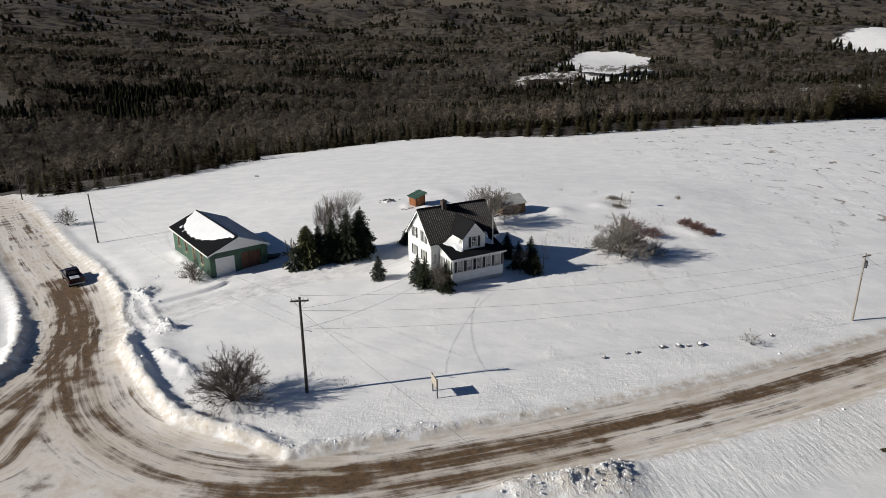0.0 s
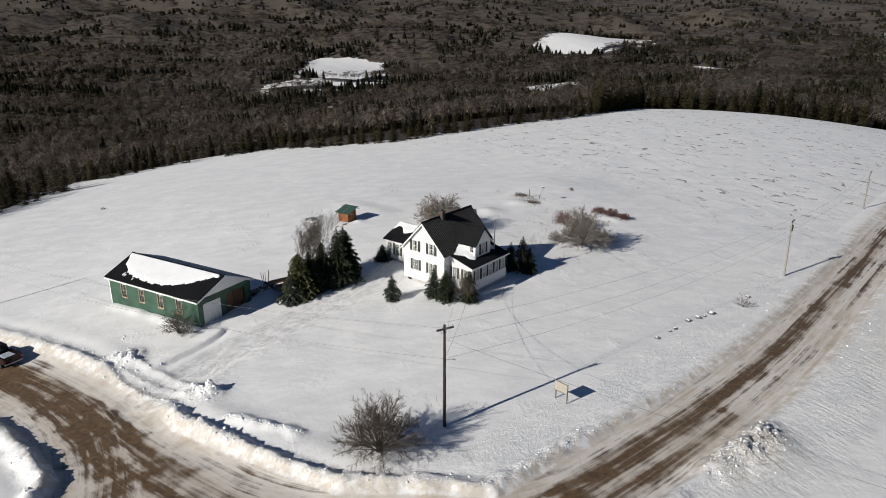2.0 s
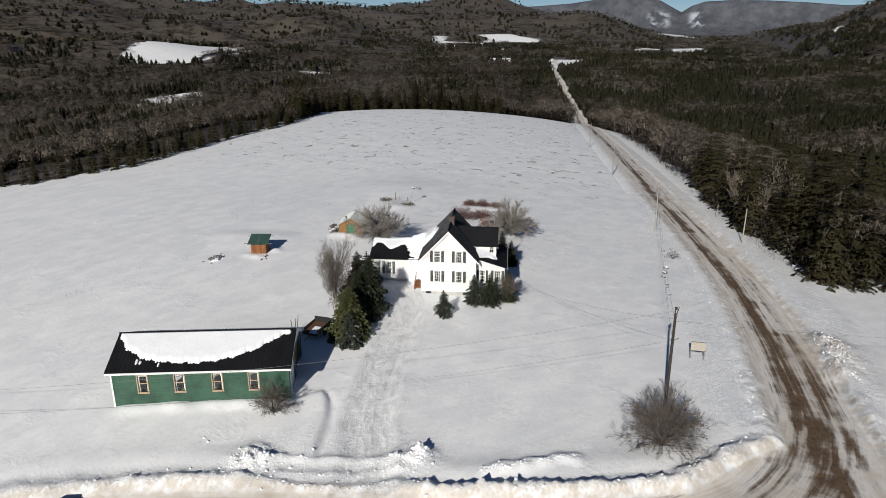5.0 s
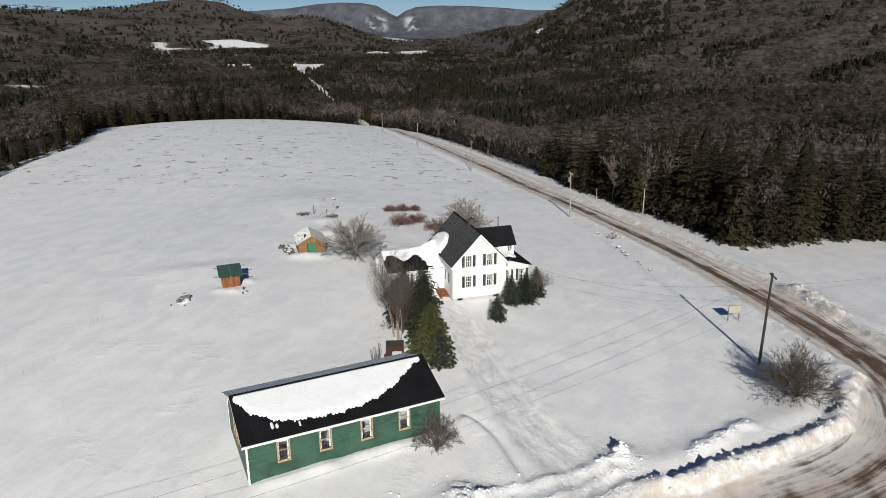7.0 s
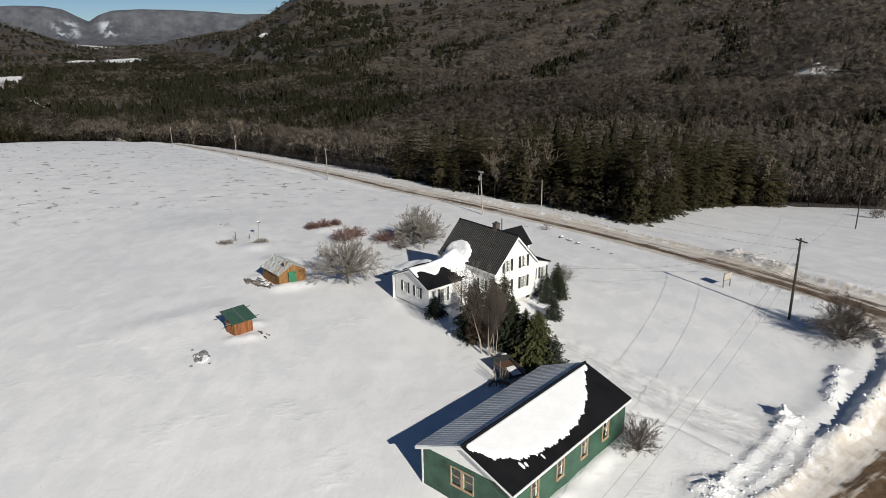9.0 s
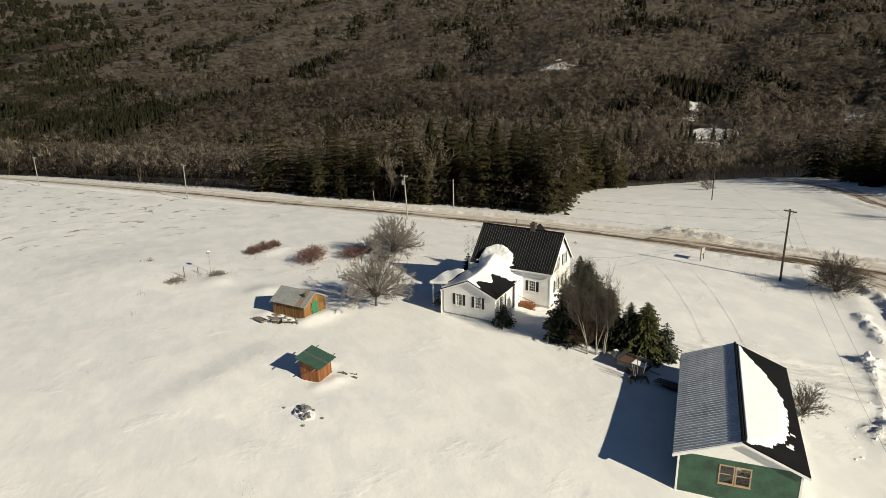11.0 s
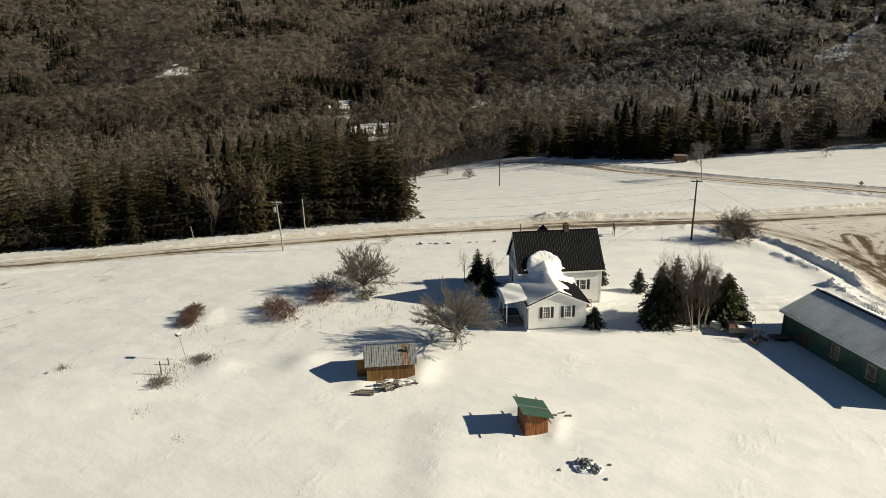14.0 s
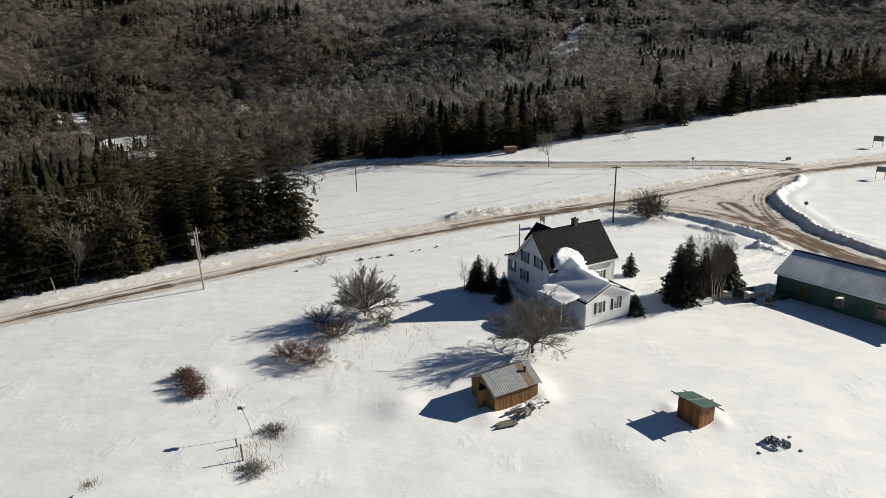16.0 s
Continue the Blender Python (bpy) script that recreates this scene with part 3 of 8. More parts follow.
ROAD_A, ROAD_B, ROAD_C, TURN_E, TURN_W = (smooth_line(p) for p in (ROAD_A, ROAD_B, ROAD_C, TURN_E, TURN_W))
JUNCTION = smooth_line(JUNCTION + JUNCTION[:1])[:-1]
DRIVE = smooth_line([(-44, -17.5), (-40.2, -14.2), (-37, -11), (-32.4, -7.8), (-23.9, -2.6), (-17.5, 1.8), (-15.3, 5)])
WINDROWS = [(smooth_line([(-46, -8.0), (-44.5, -8.9), (-43, -11.4), (-41.3, -13.6), (-38.8, -16.9), (-37, -17.8)]), 0.26, 0.34),
            (smooth_line([(-47.6, -8.4), (-46.1, -11.8), (-44.8, -14.2), (-43, -16.3), (-41.1, -18.0)]), 0.18, 0.32), (smooth_line([(-45.6, -10.2), (-44.0, -13.0), (-42.0, -15.3), (-39.9, -17.2)]), 0.16, 0.28)]
LEE = smooth_line([(-7.4, 27.9), (-9.8, 32.2), (-11.5, 36.3), (-13.3, 39.7), (-14.6, 41.9), (-17.0, 43.2)])
LEE_SIDE, LEE_END = 1, 18.5
GROOVE = smooth_line([(-36.2, -4.6), (-36.5, -5.6), (-37.4, -7.0), (-39.0, -8.5), (-41.2, -10.0), (-43.0, -11.3)])


def clearing_mask(x, y, grow=0.0):
    m = np.zeros(np.shape(x))
    for poly in FIELDS:
        px, py = [p[0] for p in poly], [p[1] for p in poly]
        i = np.where((x > min(px) - 130) & (x < max(px) + 130) & (y > min(py) - 130) & (y < max(py) + 130))[0]
        if len(i):
            wob = 2.5 * np.sin(x[i] * 0.11 + py[0]) + 2.0 * np.sin(y[i] * 0.13 + px[0])
            m[i] = np.maximum(m[i], smooth(3.0, -1.0, poly_distance(x[i], y[i], poly) + wob - grow))
    return m


def wood_mask(x, y):
    d = poly_distance(x, y, OPEN_LAND)
    return np.maximum(d, -50), clearing_mask(x, y)


def road_field(x, y):
    """Signed distance from the road's edge, along and across for the tracks, and how much gravel shows."""
    da, sa, xa = line_distance(x, y, ROAD_A)
    db, sb, xb = line_distance(x, y, ROAD_B)
    dc, sc, xc = line_distance(x, y, ROAD_C)
    de, se, xe = line_distance(x, y, TURN_E)
    dw, sw, xw = line_distance(x, y, TURN_W)
    dj = poly_distance(x, y, JUNCTION)
    edge = np.minimum(np.minimum(da - 3.3, db - 4.2), np.minimum(dc - 2.9, dj))
    joined = 60 * smooth(-16, -10, y) * (x < -45)
    pick = np.argmin(np.stack([da, db + 0.6, dc, de + 0.3 + 60 * smooth(-20, -12, x) + joined, dw + 0.3 + 60 * smooth(-66, -72, x) + joined]), 0)
    along = np.choose(pick, [sa, sb + 300, sc + 700, se + 300, sw + 500])
    across = np.choose(pick, [xa, xb, xc, xe, xw])
    gap = lambda d, w: np.exp(-(d / w) ** 2)
    dirt = 0.98 * gap(xa + 0.75, 1.05) + 0.55 * gap(xa - 1.9, 0.45) + 0.16 * gap(xb, 2.6) + 0.42 * gap(xb + 1.5, 0.6) + 0.38 * gap(xb - 0.9, 0.6) + 1.0 * gap(dc - 0.9, 0.55)
    dirt = dirt + 0.28 * gap(xe, 2.6) + 0.42 * gap(np.abs(xe) - 1.1, 0.6) + 0.20 * gap(xw, 2.4) + 0.25 * gap(np.abs(xw) - 1.1, 0.6) + 0.34 * bump(x, y, -45, -38, 9)
    dirt = np.minimum(dirt, 0.95)
    return edge, along, across, dirt


def lane_flow(x, y):
    """How plainly wheels follow one lane here: nothing where lanes part and meet."""
    d = np.sort(np.stack([line_distance(x, y, p)[0] for p in (ROAD_A, ROAD_B, ROAD_C, TURN_E, TURN_W)]), 0)
    da, db = line_distance(x, y, ROAD_A)[0], line_distance(x, y, ROAD_B)[0]
    alone = np.maximum(smooth(4.5, 3.0, da) * np.maximum(smooth(-18, -6, x), smooth(-66, -74, x)), smooth(5.0, 3.5, db) * smooth(-16, -8, y))
    return np.maximum(smooth(0.6, 4.0, d[1] - d[0]), alone)


def lumps(x, y, size, seed):
    return 0.5 * waves(x, y, size, seed) + 0.3 * waves(x, y, size * 0.43, seed + 1) + 0.2 * waves(x, y, size * 0.2, seed + 2)


def apron_of(x, y, edge):
    """The broad skirt of thrown snow south of the through road."""
    side = line_distance(x, y, ROAD_A)[2]
    return smooth(0.1, 1.0, edge) * smooth(7.6, 6.2, edge + 0.5 * waves(x, y, 9, 55)) * (side > 0) * smooth(-22, -8, x) * smooth(68, 56, x)


def snow_surface(x, y, edge):
    """Height of the snow: drifts, the ploughed road between its banks, heaps."""
    z = height(x, y)
    r = np.hypot(x + 10, y)
    fade = smooth(110, 60, r)
    z = z + (0.085 * waves(x, y, 36, 21) + 0.026 * waves(x, y, 14, 22) + 0.007 * waves(x, y, 2.6, 31)) * (0.35 + 0.65 * fade) * smooth(0, 3, edge)
    bank = 0.20 + 0.50 * bump(x, y, -38, -25, 9) + 0.35 * bump(x, y, -27, -36, 6) + 0.40 * bump(x, y, -53, -24, 14) + 0.55 * bump(x, y, -53, -46, 10) + 0.45 * bump(x, y, 1.5, -37.5, 4) + 0.25 * bump(x, y, -14, -45, 10) + 0.2 * bump(x, y, -50, -4, 12) + 0.3 * bump(x, y, -45, -66, 9)
    bank = bank * (1 - 0.55 * smooth(-14, 0, x + 0.2 * y) * (y > -60))
    gate = 1 - 0.98 * np.exp(-(((x + 43.3) * 0.70 - (y + 13.4) * 0.71) / 5.6) ** 6) * smooth(9, 6, np.hypot(x + 43.3, y + 13.4))
    rough = 0.85 + 0.16 * lumps(x, y, 6, 41) + 0.08 * waves(x, y, 1.4, 43)
    wall = smooth(0.05, 1.0, edge + 0.14 * waves(x, y, 3.1, 45)) * smooth(2.3, 1.15, edge + 0.25 * waves(x, y, 3.0, 47)) * (1 + 0.20 * waves(x, y, 1.25, 49) * smooth(0.5, 1.0, edge))
    z = z + bank * gate * (rough * wall + 0.22 * np.exp(-((edge - 3.8) / 1.3) ** 2))
    z = z - 0.22 * smooth(0.5, -0.9, edge)
    # a second low ridge thrown over the bank, and ploughed heaps beside the drive
    dx, dy = (x + 33.8) * 0.78 + (y + 24.6) * -0.62, (x + 33.8) * 0.62 + (y + 24.6) * 0.78
    z = z + 0.28 * (1 + 0.25 * waves(x, y, 1.0, 51)) * smooth(0.95, 0.2, np.abs(dy + 0.2 * waves(x, y, 3, 53))) * smooth(4.2, 3.0, np.abs(dx))
    z = z + 0.30 * apron_of(x, y, edge) * smooth(8.0, 2.0, edge)
    for cx, cy, h, s in ((-46.6, -7.2, 0.36, 0.8), (-45.3, -8.4, 0.32, 0.8), (-45.0, -7.0, 0.26, 0.6), (-39.6, -16.2, 0.22, 0.8), (-38.0, -17.4, 0.50, 0.55), (4.9, -36.9, 0.62, 1.4), (1.6, -38.0, 0.55, 1.3), (-1.8, -38.9, 0.40, 1.2)):
        z = z + h * bump(x, y, cx, cy, s) * (1 + 0.40 * waves(x, y, 1.7, 61) + 0.45 * waves(x, y, 1.0, 63))
    # a drift along the sunny wall of the garage
    gu, gv = (x + 40.9) * 0.669 - (y - 4.08) * 0.743, (x + 40.9) * 0.743 + (y - 4.08) * 0.669
    z = z + 0.22 * (1 + 0.5 * waves(x, y, 4, 57)) * np.exp(-((gv + 4.2) / 0.55) ** 2) * smooth(8.2, 6.5, np.abs(gu))
    for cx, cy, h, s in ((-5.2, 24.6, 0.42, 0.8), (-4.6, 22.8, 0.35, 0.8), (-5.6, 26.2, 0.25, 0.7), (-1.2, 28.6, 0.22, 0.8), (-18.7, 27.0, 0.24, 0.5), (-19.0, 28.6, 0.22, 0.5), (-15.6, 26.9, 0.24, 0.5), (-15.4, 29.2, 0.20, 0.6), (6.0, 27.0, 0.45, 1.4), (13.2, 31.2, 0.35, 1.3), (24.0, 21.8, 0.25, 1.0), (25.4, 19.9, 0.22, 1.0)):
        z = z + h * bump(x, y, cx, cy, s)
    # the lee edge of a broad drift behind the coop
    dl, al, sl = line_distance(x, y, LEE)
    wd = LEE_SIDE * sl
    z = z + 0.27 * smooth(2.4, -2.4, wd) * np.exp(-(np.minimum(wd, 0) / 7.0) ** 2) * smooth(0, 5, al) * smooth(LEE_END, LEE_END - 9, al) * (dl < 22)
    # the drive, packed down and churned
    dd = line_distance(x, y, DRIVE)[0]
    z = z - (0.12 + 0.02 * waves(x, y, 3.0, 71)) * smooth(2.3, 1.5, dd) + 0.05 * np.exp(-((dd - 2.3) / 0.6) ** 2)
    z = z - 0.07 * np.exp(-((np.abs(dd) - 0.85) / 0.3) ** 2) * (1 + 0.5 * waves(x, y, 5, 74)) + (0.03 * waves(x, y, 1.6, 75) + 0.03 * waves(x, y, 0.8, 76)) * smooth(3.6, 1.6, dd + 0.8 * waves(x, y, 5, 77))
    for line, h, w in WINDROWS:
        z = z + h * (1 + 0.4 * waves(x, y, 1.9, 73)) * np.exp(-(line_distance(x, y, line)[0] / w) ** 2)
    dg, ag, sg = line_distance(x, y, GROOVE)
    z = z + (0.26 * smooth(-0.15, 0.15, sg) * smooth(2.3, 0.3, sg) - 0.10 * np.exp(-((sg + 0.28) / 0.25) ** 2)) * (dg < 2.4) * smooth(0, 1.0, ag) * smooth(9.9, 8.8, ag)
    return z


def axis_steps(a, b, fine, grow, biggest, far):
    core = list(np.arange(a, b + fine / 2, fine))
    out, lo, hi, s = [], [], [], fine
    p = core[-1]
    while p < far:
        s = min(s * grow, 42 if p < 1250 else biggest)
        p += s
        hi.append(p)
    s, p = fine, core[0]
    while p > -far:
        s = min(s * grow, 42 if p > -700 else biggest)
        p -= s
        lo.append(p)
    return np.array(lo[::-1] + core + hi)


def build_ground():
    gx, gy = axis_steps(-78, 66, 0.5, 1.10, 120, 4400), axis_steps(-86, 46, 0.5, 1.10, 120, 4400)
    finer = lambda g, a, b: np.concatenate([g[g < a], np.arange(a, b, 0.28), g[g >= b]])
    gx, gy = finer(gx, -60, -8), finer(gy, -50, -3)
    X, Y = np.meshgrid(gx, gy)
    x, y = X.ravel(), Y.ravel()
    edge, along, across, dirt = road_field(x, y)
    z = snow_surface(x, y, edge)
    # the sheet dips under the far stretch of road, which is a strip of its own
    da = line_distance(x, y, ROAD_A)[0]
    z = z - 0.4 * smooth(7.5, 5.5, da) * smooth(68, 90, x)
    z = z - 4.0 * clearing_mask(x, y, 22.0) * smooth(330, 420, np.hypot(x, y))
    nx, ny = len(gx), len(gy)
    i = (np.arange(ny - 1)[:, None] * nx + np.arange(nx - 1)[None]).ravel()
    quads = np.stack([i, i + 1, i + nx + 1, i + nx], 1)
    d, clear = wood_mask(x, y)
    wood = smooth(1.0, 9.0, d + 2.0 * waves(x, y, 9, 87)) * (1 - clear)
    on_road = smooth(0.5, -0.4, edge) * (x < 68)
    grass = smooth(36, 85, x + 0.35 * y) * smooth(-25, 5, y - 0.62 * x + 25) * (d < 0)
    grass = np.maximum(grass, 0.5 * bump(x, y, 14, 14, 9))
    soil = np.maximum(np.exp(-((edge - 0.42) / 0.65) ** 2) * 0.9, 0.75 * np.maximum(bump(x, y, 4.0, -36.9, 2.2), bump(x, y, 0.2, -38.0, 2.4)))
    dd = line_distance(x, y, DRIVE)[0]
    north_a = smooth(7.5, 5.0, edge) * smooth(0.1, 0.6, edge)
    drive = smooth(2.9, 1.7, dd) * smooth(0, 1, edge)
    use = (dd < 6) & (edge > 1.2)
    da2, along2, across2 = line_distance(x, y, DRIVE)
    along, across = np.where(use, along2, along), np.where(use, across2, across)
    churn = np.maximum(0 * x, north_a * (0.10 + 0.3 * bump(x, y, -12, -33, 14) + 0.2 * bump(x, y, 20, -22, 22) + 0.2 * bump(x, y, 45, -5, 22)))
    churn = np.maximum(churn, bump(x, y, -43, -12.5, 3.5) * 0.8)
    for cx, cy, w in ((4.9, -36.9, 1.8), (1.6, -38.0, 1.8), (-1.8, -38.9, 1.6), (-46.0, -8.0, 1.6), (-38.4, -17.2, 1.4)):
        churn = np.maximum(churn, 1.3 * bump(x, y, cx, cy, w))
    churn = np.maximum(churn, 0.75 * smooth(0.4, 0.9, edge) * smooth(3.0, 1.8, edge) * smooth(-8, -20, x + 0.3 * y))
    churn = np.maximum(churn, 0.45 * smooth(3.4, 1.4, dd + 0.7 * waves(x, y, 4, 78))) * smooth(-0.2, 0.5, edge)
    flow = np.where(use, 1.0, lane_flow(x, y))
    (_, east_u, east_v), (_, west_u, west_v) = line_distance(x, y, TURN_E), line_distance(x, y, TURN_W)
    V = np.stack([x, y, z], 1)
    core = on_road[quads].max(1) > 0.02
    for name, pick, label in (("ground", ~core, "smooth wind-packed snow over fields and forest floor"), ("road", core, "ploughed country road of packed snow and brown gravel tracks")):
        q = quads[pick]
        used, back = np.unique(q, return_inverse=True)
        q = back.reshape(q.shape)
        me = np_mesh(name, V[used], q, M_GROUND)
        for key, val in (("wood", wood), ("road", on_road), ("dirt", dirt), ("grass", grass), ("soil", soil), ("churn", churn), ("drive", drive), ("flow", flow), ("east_along", east_u), ("east_across", east_v), ("west_along", west_u), ("west_across", west_v), ("apron", apron_of(x, y, edge))):
            me.attributes.new(key, "FLOAT", "POINT").data.foreach_set("value", val[used].astype(np.float32))
        uv = me.uv_layers.new(name="UVMap")
        co = np.stack([along[used], across[used]], 1)[q.ravel()].astype(np.float32)
        uv.data.foreach_set("uv", co.ravel())
        me.polygons.foreach_set("use_smooth", np.ones(len(q), bool))
        ob = new(name, me)
        tagged(ob, label, name, kind="structure")


def build_far_road(name, line, first, last, half):
    """The stretch of road beyond the fine sheet, with its low banks."""
    pts, run = [], 0.0
    for (ax, ay), (bx, by) in zip(line, line[1:]):
        ln = math.hypot(bx - ax, by - ay)
        k = 0.0
        while k < ln:
            pts.append((ax + (bx - ax) * k / ln, ay + (by - ay) * k / ln, (bx - ax) / ln, (by - ay) / ln, run + k))
            k += 1.5
        run += ln
    pts = [p for p in pts if first(p[0], p[1]) and last(p[0], p[1])]
    cols = np.array([-9.0, -7.0, -5.2, -4.4, -3.7, -3.1, -2.2, -1.2, -0.4, 0.4, 1.2, 2.2, 3.1, 3.7, 4.4, 5.2, 7.0, 9.0]) * half / 3.3
    P = np.array(pts)
    x, y = P[:, 0, None] + P[:, 3, None] * cols, P[:, 1, None] - P[:, 2, None] * cols
    edge = np.abs(cols)[None] - half + 0 * x
    z0 = height(x, y)
    run_in = smooth(0, 30, P[:, 4, None] - P[0, 4])
    lift = np.where(np.abs(cols) > 8.5 * half / 3.3, -0.9, 0.06 + 0.06 * run_in) - 0.22 * smooth(0.5, -0.9, edge) * (1 - run_in)
    z = z0 + lift + (0.08 + 0.24 * run_in) * (1 + 0.3 * waves(x, y, 6.0, 81)) * np.exp(-((edge - 1.0) / 0.8) ** 2)
    n, c = x.shape
    i = (np.arange(n - 1)[:, None] * c + np.arange(c - 1)[None]).ravel()
    q = np.stack([i, i + 1, i + c + 1, i + c], 1)
    me = np_mesh(name, np.stack([x.ravel(), y.ravel(), z.ravel()], 1), q, M_GROUND)
    across = (cols[None] + 0 * x).ravel()
    gap = lambda d, w: np.exp(-(d / w) ** 2)
    dirt = 0.85 * gap(across + 0.6, 1.1) + 0.45 * gap(across - 1.9, 0.45)
    for key, val in (("wood", 0 * across), ("road", smooth(0.5, -0.4, edge).ravel()), ("flow", 0 * across + 1), ("dirt", dirt), ("grass", 0 * across), ("soil", np.exp(-((edge - 0.9) / 0.9) ** 2).ravel() * 0.8)):
        me.attributes.new(key, "FLOAT", "POINT").data.foreach_set("value", val.astype(np.float32))
    uv = me.uv_layers.new(name="UVMap")
    co = np.stack([(P[:, 4, None] + 0 * x).ravel(), across], 1)[q.ravel()].astype(np.float32)
    uv.data.foreach_set("uv", co.ravel())
    me.polygons.foreach_set("use_smooth", np.ones(len(q), bool))
    tagged(new(name, me), "far stretch of the ploughed snowy road", "road", kind="structure")


def build_fields():
    """Snow of the far clearings, sheets of their own on the coarse land."""
    for poly in FIELDS:
        px, py = [p[0] for p in poly], [p[1] for p in poly]
        size = max(2.0, (max(px) - min(px) + max(py) - min(py)) / 70)
        X, Y = np.meshgrid(np.arange(min(px) - 6, max(px) + 6, size), np.arange(min(py) - 6, max(py) + 6, size))
        x, y = X.ravel(), Y.ravel()
        ny, nx = X.shape
        i = (np.arange(ny - 1)[:, None] * nx + np.arange(nx - 1)[None]).ravel()
        q = np.stack([i, i + 1, i + nx + 1, i + nx], 1)
        q = q[clearing_mask(x, y)[q].min(1) > 0.3]
        used, back = np.unique(q, return_inverse=True)
        x, y = x[used], y[used]
        z = height(x, y) + 0.5 + 0.25 * waves(x, y, 25, 14)
        me = np_mesh("snow_field", np.stack([x, y, z], 1), back.reshape(q.shape), M_GROUND)
        me.polygons.foreach_set("use_smooth", np.ones(len(q), bool))
        tagged(new("snow_field", me), "far snow-covered field cleared among the woods", "field", kind="structure")


def ground_at(x, y):
    x, y = np.array([float(x)]), np.array([float(y)])
    return float(snow_surface(x, y, road_field(x, y)[0])[0])


build_ground()
build_fields()
build_far_road("road_far", ROAD_A, lambda x, y: x > 66.5, lambda x, y: x < 850, 3.3)


def far_mountains():
    """Two table mountains that close the valley, far behind the last wooded ridge."""
    th = np.radians(np.arange(1.0, 36.0, 0.12))
    rr = np.array([4000, 4220, 4340, 4430, 4490, 4530, 4555, 4580, 4800.0])
    up = np.array([0, 0.16, 0.36, 0.62, 0.82, 0.93, 0.98, 1.0, 1.0])
    T, R = np.meshgrid(th, rr)
    deg = np.degrees(T)
    sky = np.interp(deg, [1, 4, 6, 9.2, 11.5, 14.1, 16.5, 18.4, 19.3, 20.0, 20.7, 21.6, 22.8, 24.5, 26.3, 28.3, 31, 36], [1.1, 1.2, 1.25, 1.2, 1.4, 1.55, 1.6, 1.5, 1.2, .75, 1.1, 1.6, 1.8, 1.83, 1.7, 1.4, 1.2, .9])
    gully = 1 + 0.10 * np.sin(deg * 9.0) * np.sin(deg * 3.7 + 1) + 0.05 * np.sin(deg * 23)
    z = -40 + (71 + R * np.tan(np.radians(sky))) * np.clip(up[:, None] ** gully, 0, 1)
    n, c = R.shape
    i = (np.arange(n - 1)[:, None] * c + np.arange(c - 1)[None]).ravel()
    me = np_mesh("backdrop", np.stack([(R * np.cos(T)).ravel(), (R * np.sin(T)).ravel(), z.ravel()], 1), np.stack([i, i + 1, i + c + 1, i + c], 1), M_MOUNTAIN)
    me.polygons.foreach_set("use_smooth", np.ones(len(me.polygons), bool))
    tagged(new("backdrop", me), "far wooded table mountains with snowy cliffs, haze painted blue-grey", "mountains", kind="structure")


far_mountains()
build_far_road("road_wood", ROAD_C, lambda x, y: y < -90, lambda x, y: x < 70, 2.9)


# ---------- trees ----------
def spruce_crown(seed, h, whorls, arms, stations, spread=0.21, droop=0.28, low=0.05, fullness=0.85, slim=1.0):
    """Whorls of drooping boughs, each a spray of small needle clumps. Returns corners and triangles."""
    rng = np.random.RandomState(seed)
    V, T = [], []

    def tri(a, b, c):
        k = len(V)
        V.extend((a, b, c))
        T.append((k, k + 1, k + 2))
    for w in range(whorls):
        f = (w + rng.rand() * 0.6) / whorls
        z = h * (low + (1 - low) * f ** 0.92)
        reach = h * spread * (1 - f) ** fullness * (0.72 + 0.5 * rng.rand()) + 0.06
        n = max(3, int(arms * (1 - 0.45 * f) + 0.5))
        for k in range(n):
            a = 6.283 * (k + rng.rand() * 0.7) / n + w * 0.9
            ln = reach * (0.55 + 0.65 * rng.rand())
            d = np.array([math.cos(a), math.sin(a), 0])
            s = np.array([-d[1], d[0], 0])
            dip = droop * (1 - 0.7 * f) + 0.1 * rng.rand()
            o = np.array([0, 0, z])
            wide = ln * (0.40 + 0.14 * rng.rand()) * slim
            for j in range(stations):
                p, q = j / stations, (j + 1.25) / stations
                c0 = o + d * ln * p - np.array([0, 0, ln * dip * p * p])
                c1 = o + d * ln * min(q, 1.05) - np.array([0, 0, ln * dip * q * q])
                ww = wide * (1 - 0.75 * p) * (0.7 + 0.6 * rng.rand())
                drop = np.array([0, 0, -0.10 * ln - 0.12 * ww])
                j1, j2 = rng.normal(0, 0.05, 3) * ln, rng.normal(0, 0.05, 3) * ln
                k1, k2 = rng.uniform(0.2, 0.8), rng.uniform(0.2, 0.8)
                tri(c0 + j1 * 0.5, c1 + j2 * 0.5, c0 * k1 + c1 * (1 - k1) + s * ww * rng.uniform(0.5, 1.4) + drop + j1)
                tri(c0 - j1 * 0.5, c0 * k2 + c1 * (1 - k2) - s * ww * rng.uniform(0.5, 1.4) + drop + j2, c1 - j2 * 0.5)
    top = np.array([0, 0, h])
    for k in range(3):
        a = 2.1 * k
        tri(top, np.array([0.10 * math.cos(a), 0.10 * math.sin(a), h * 0.93]), np.array([0.10 * math.cos(a + 2), 0.10 * math.sin(a + 2), h * 0.92]))
    return np.array(V), np.array(T)


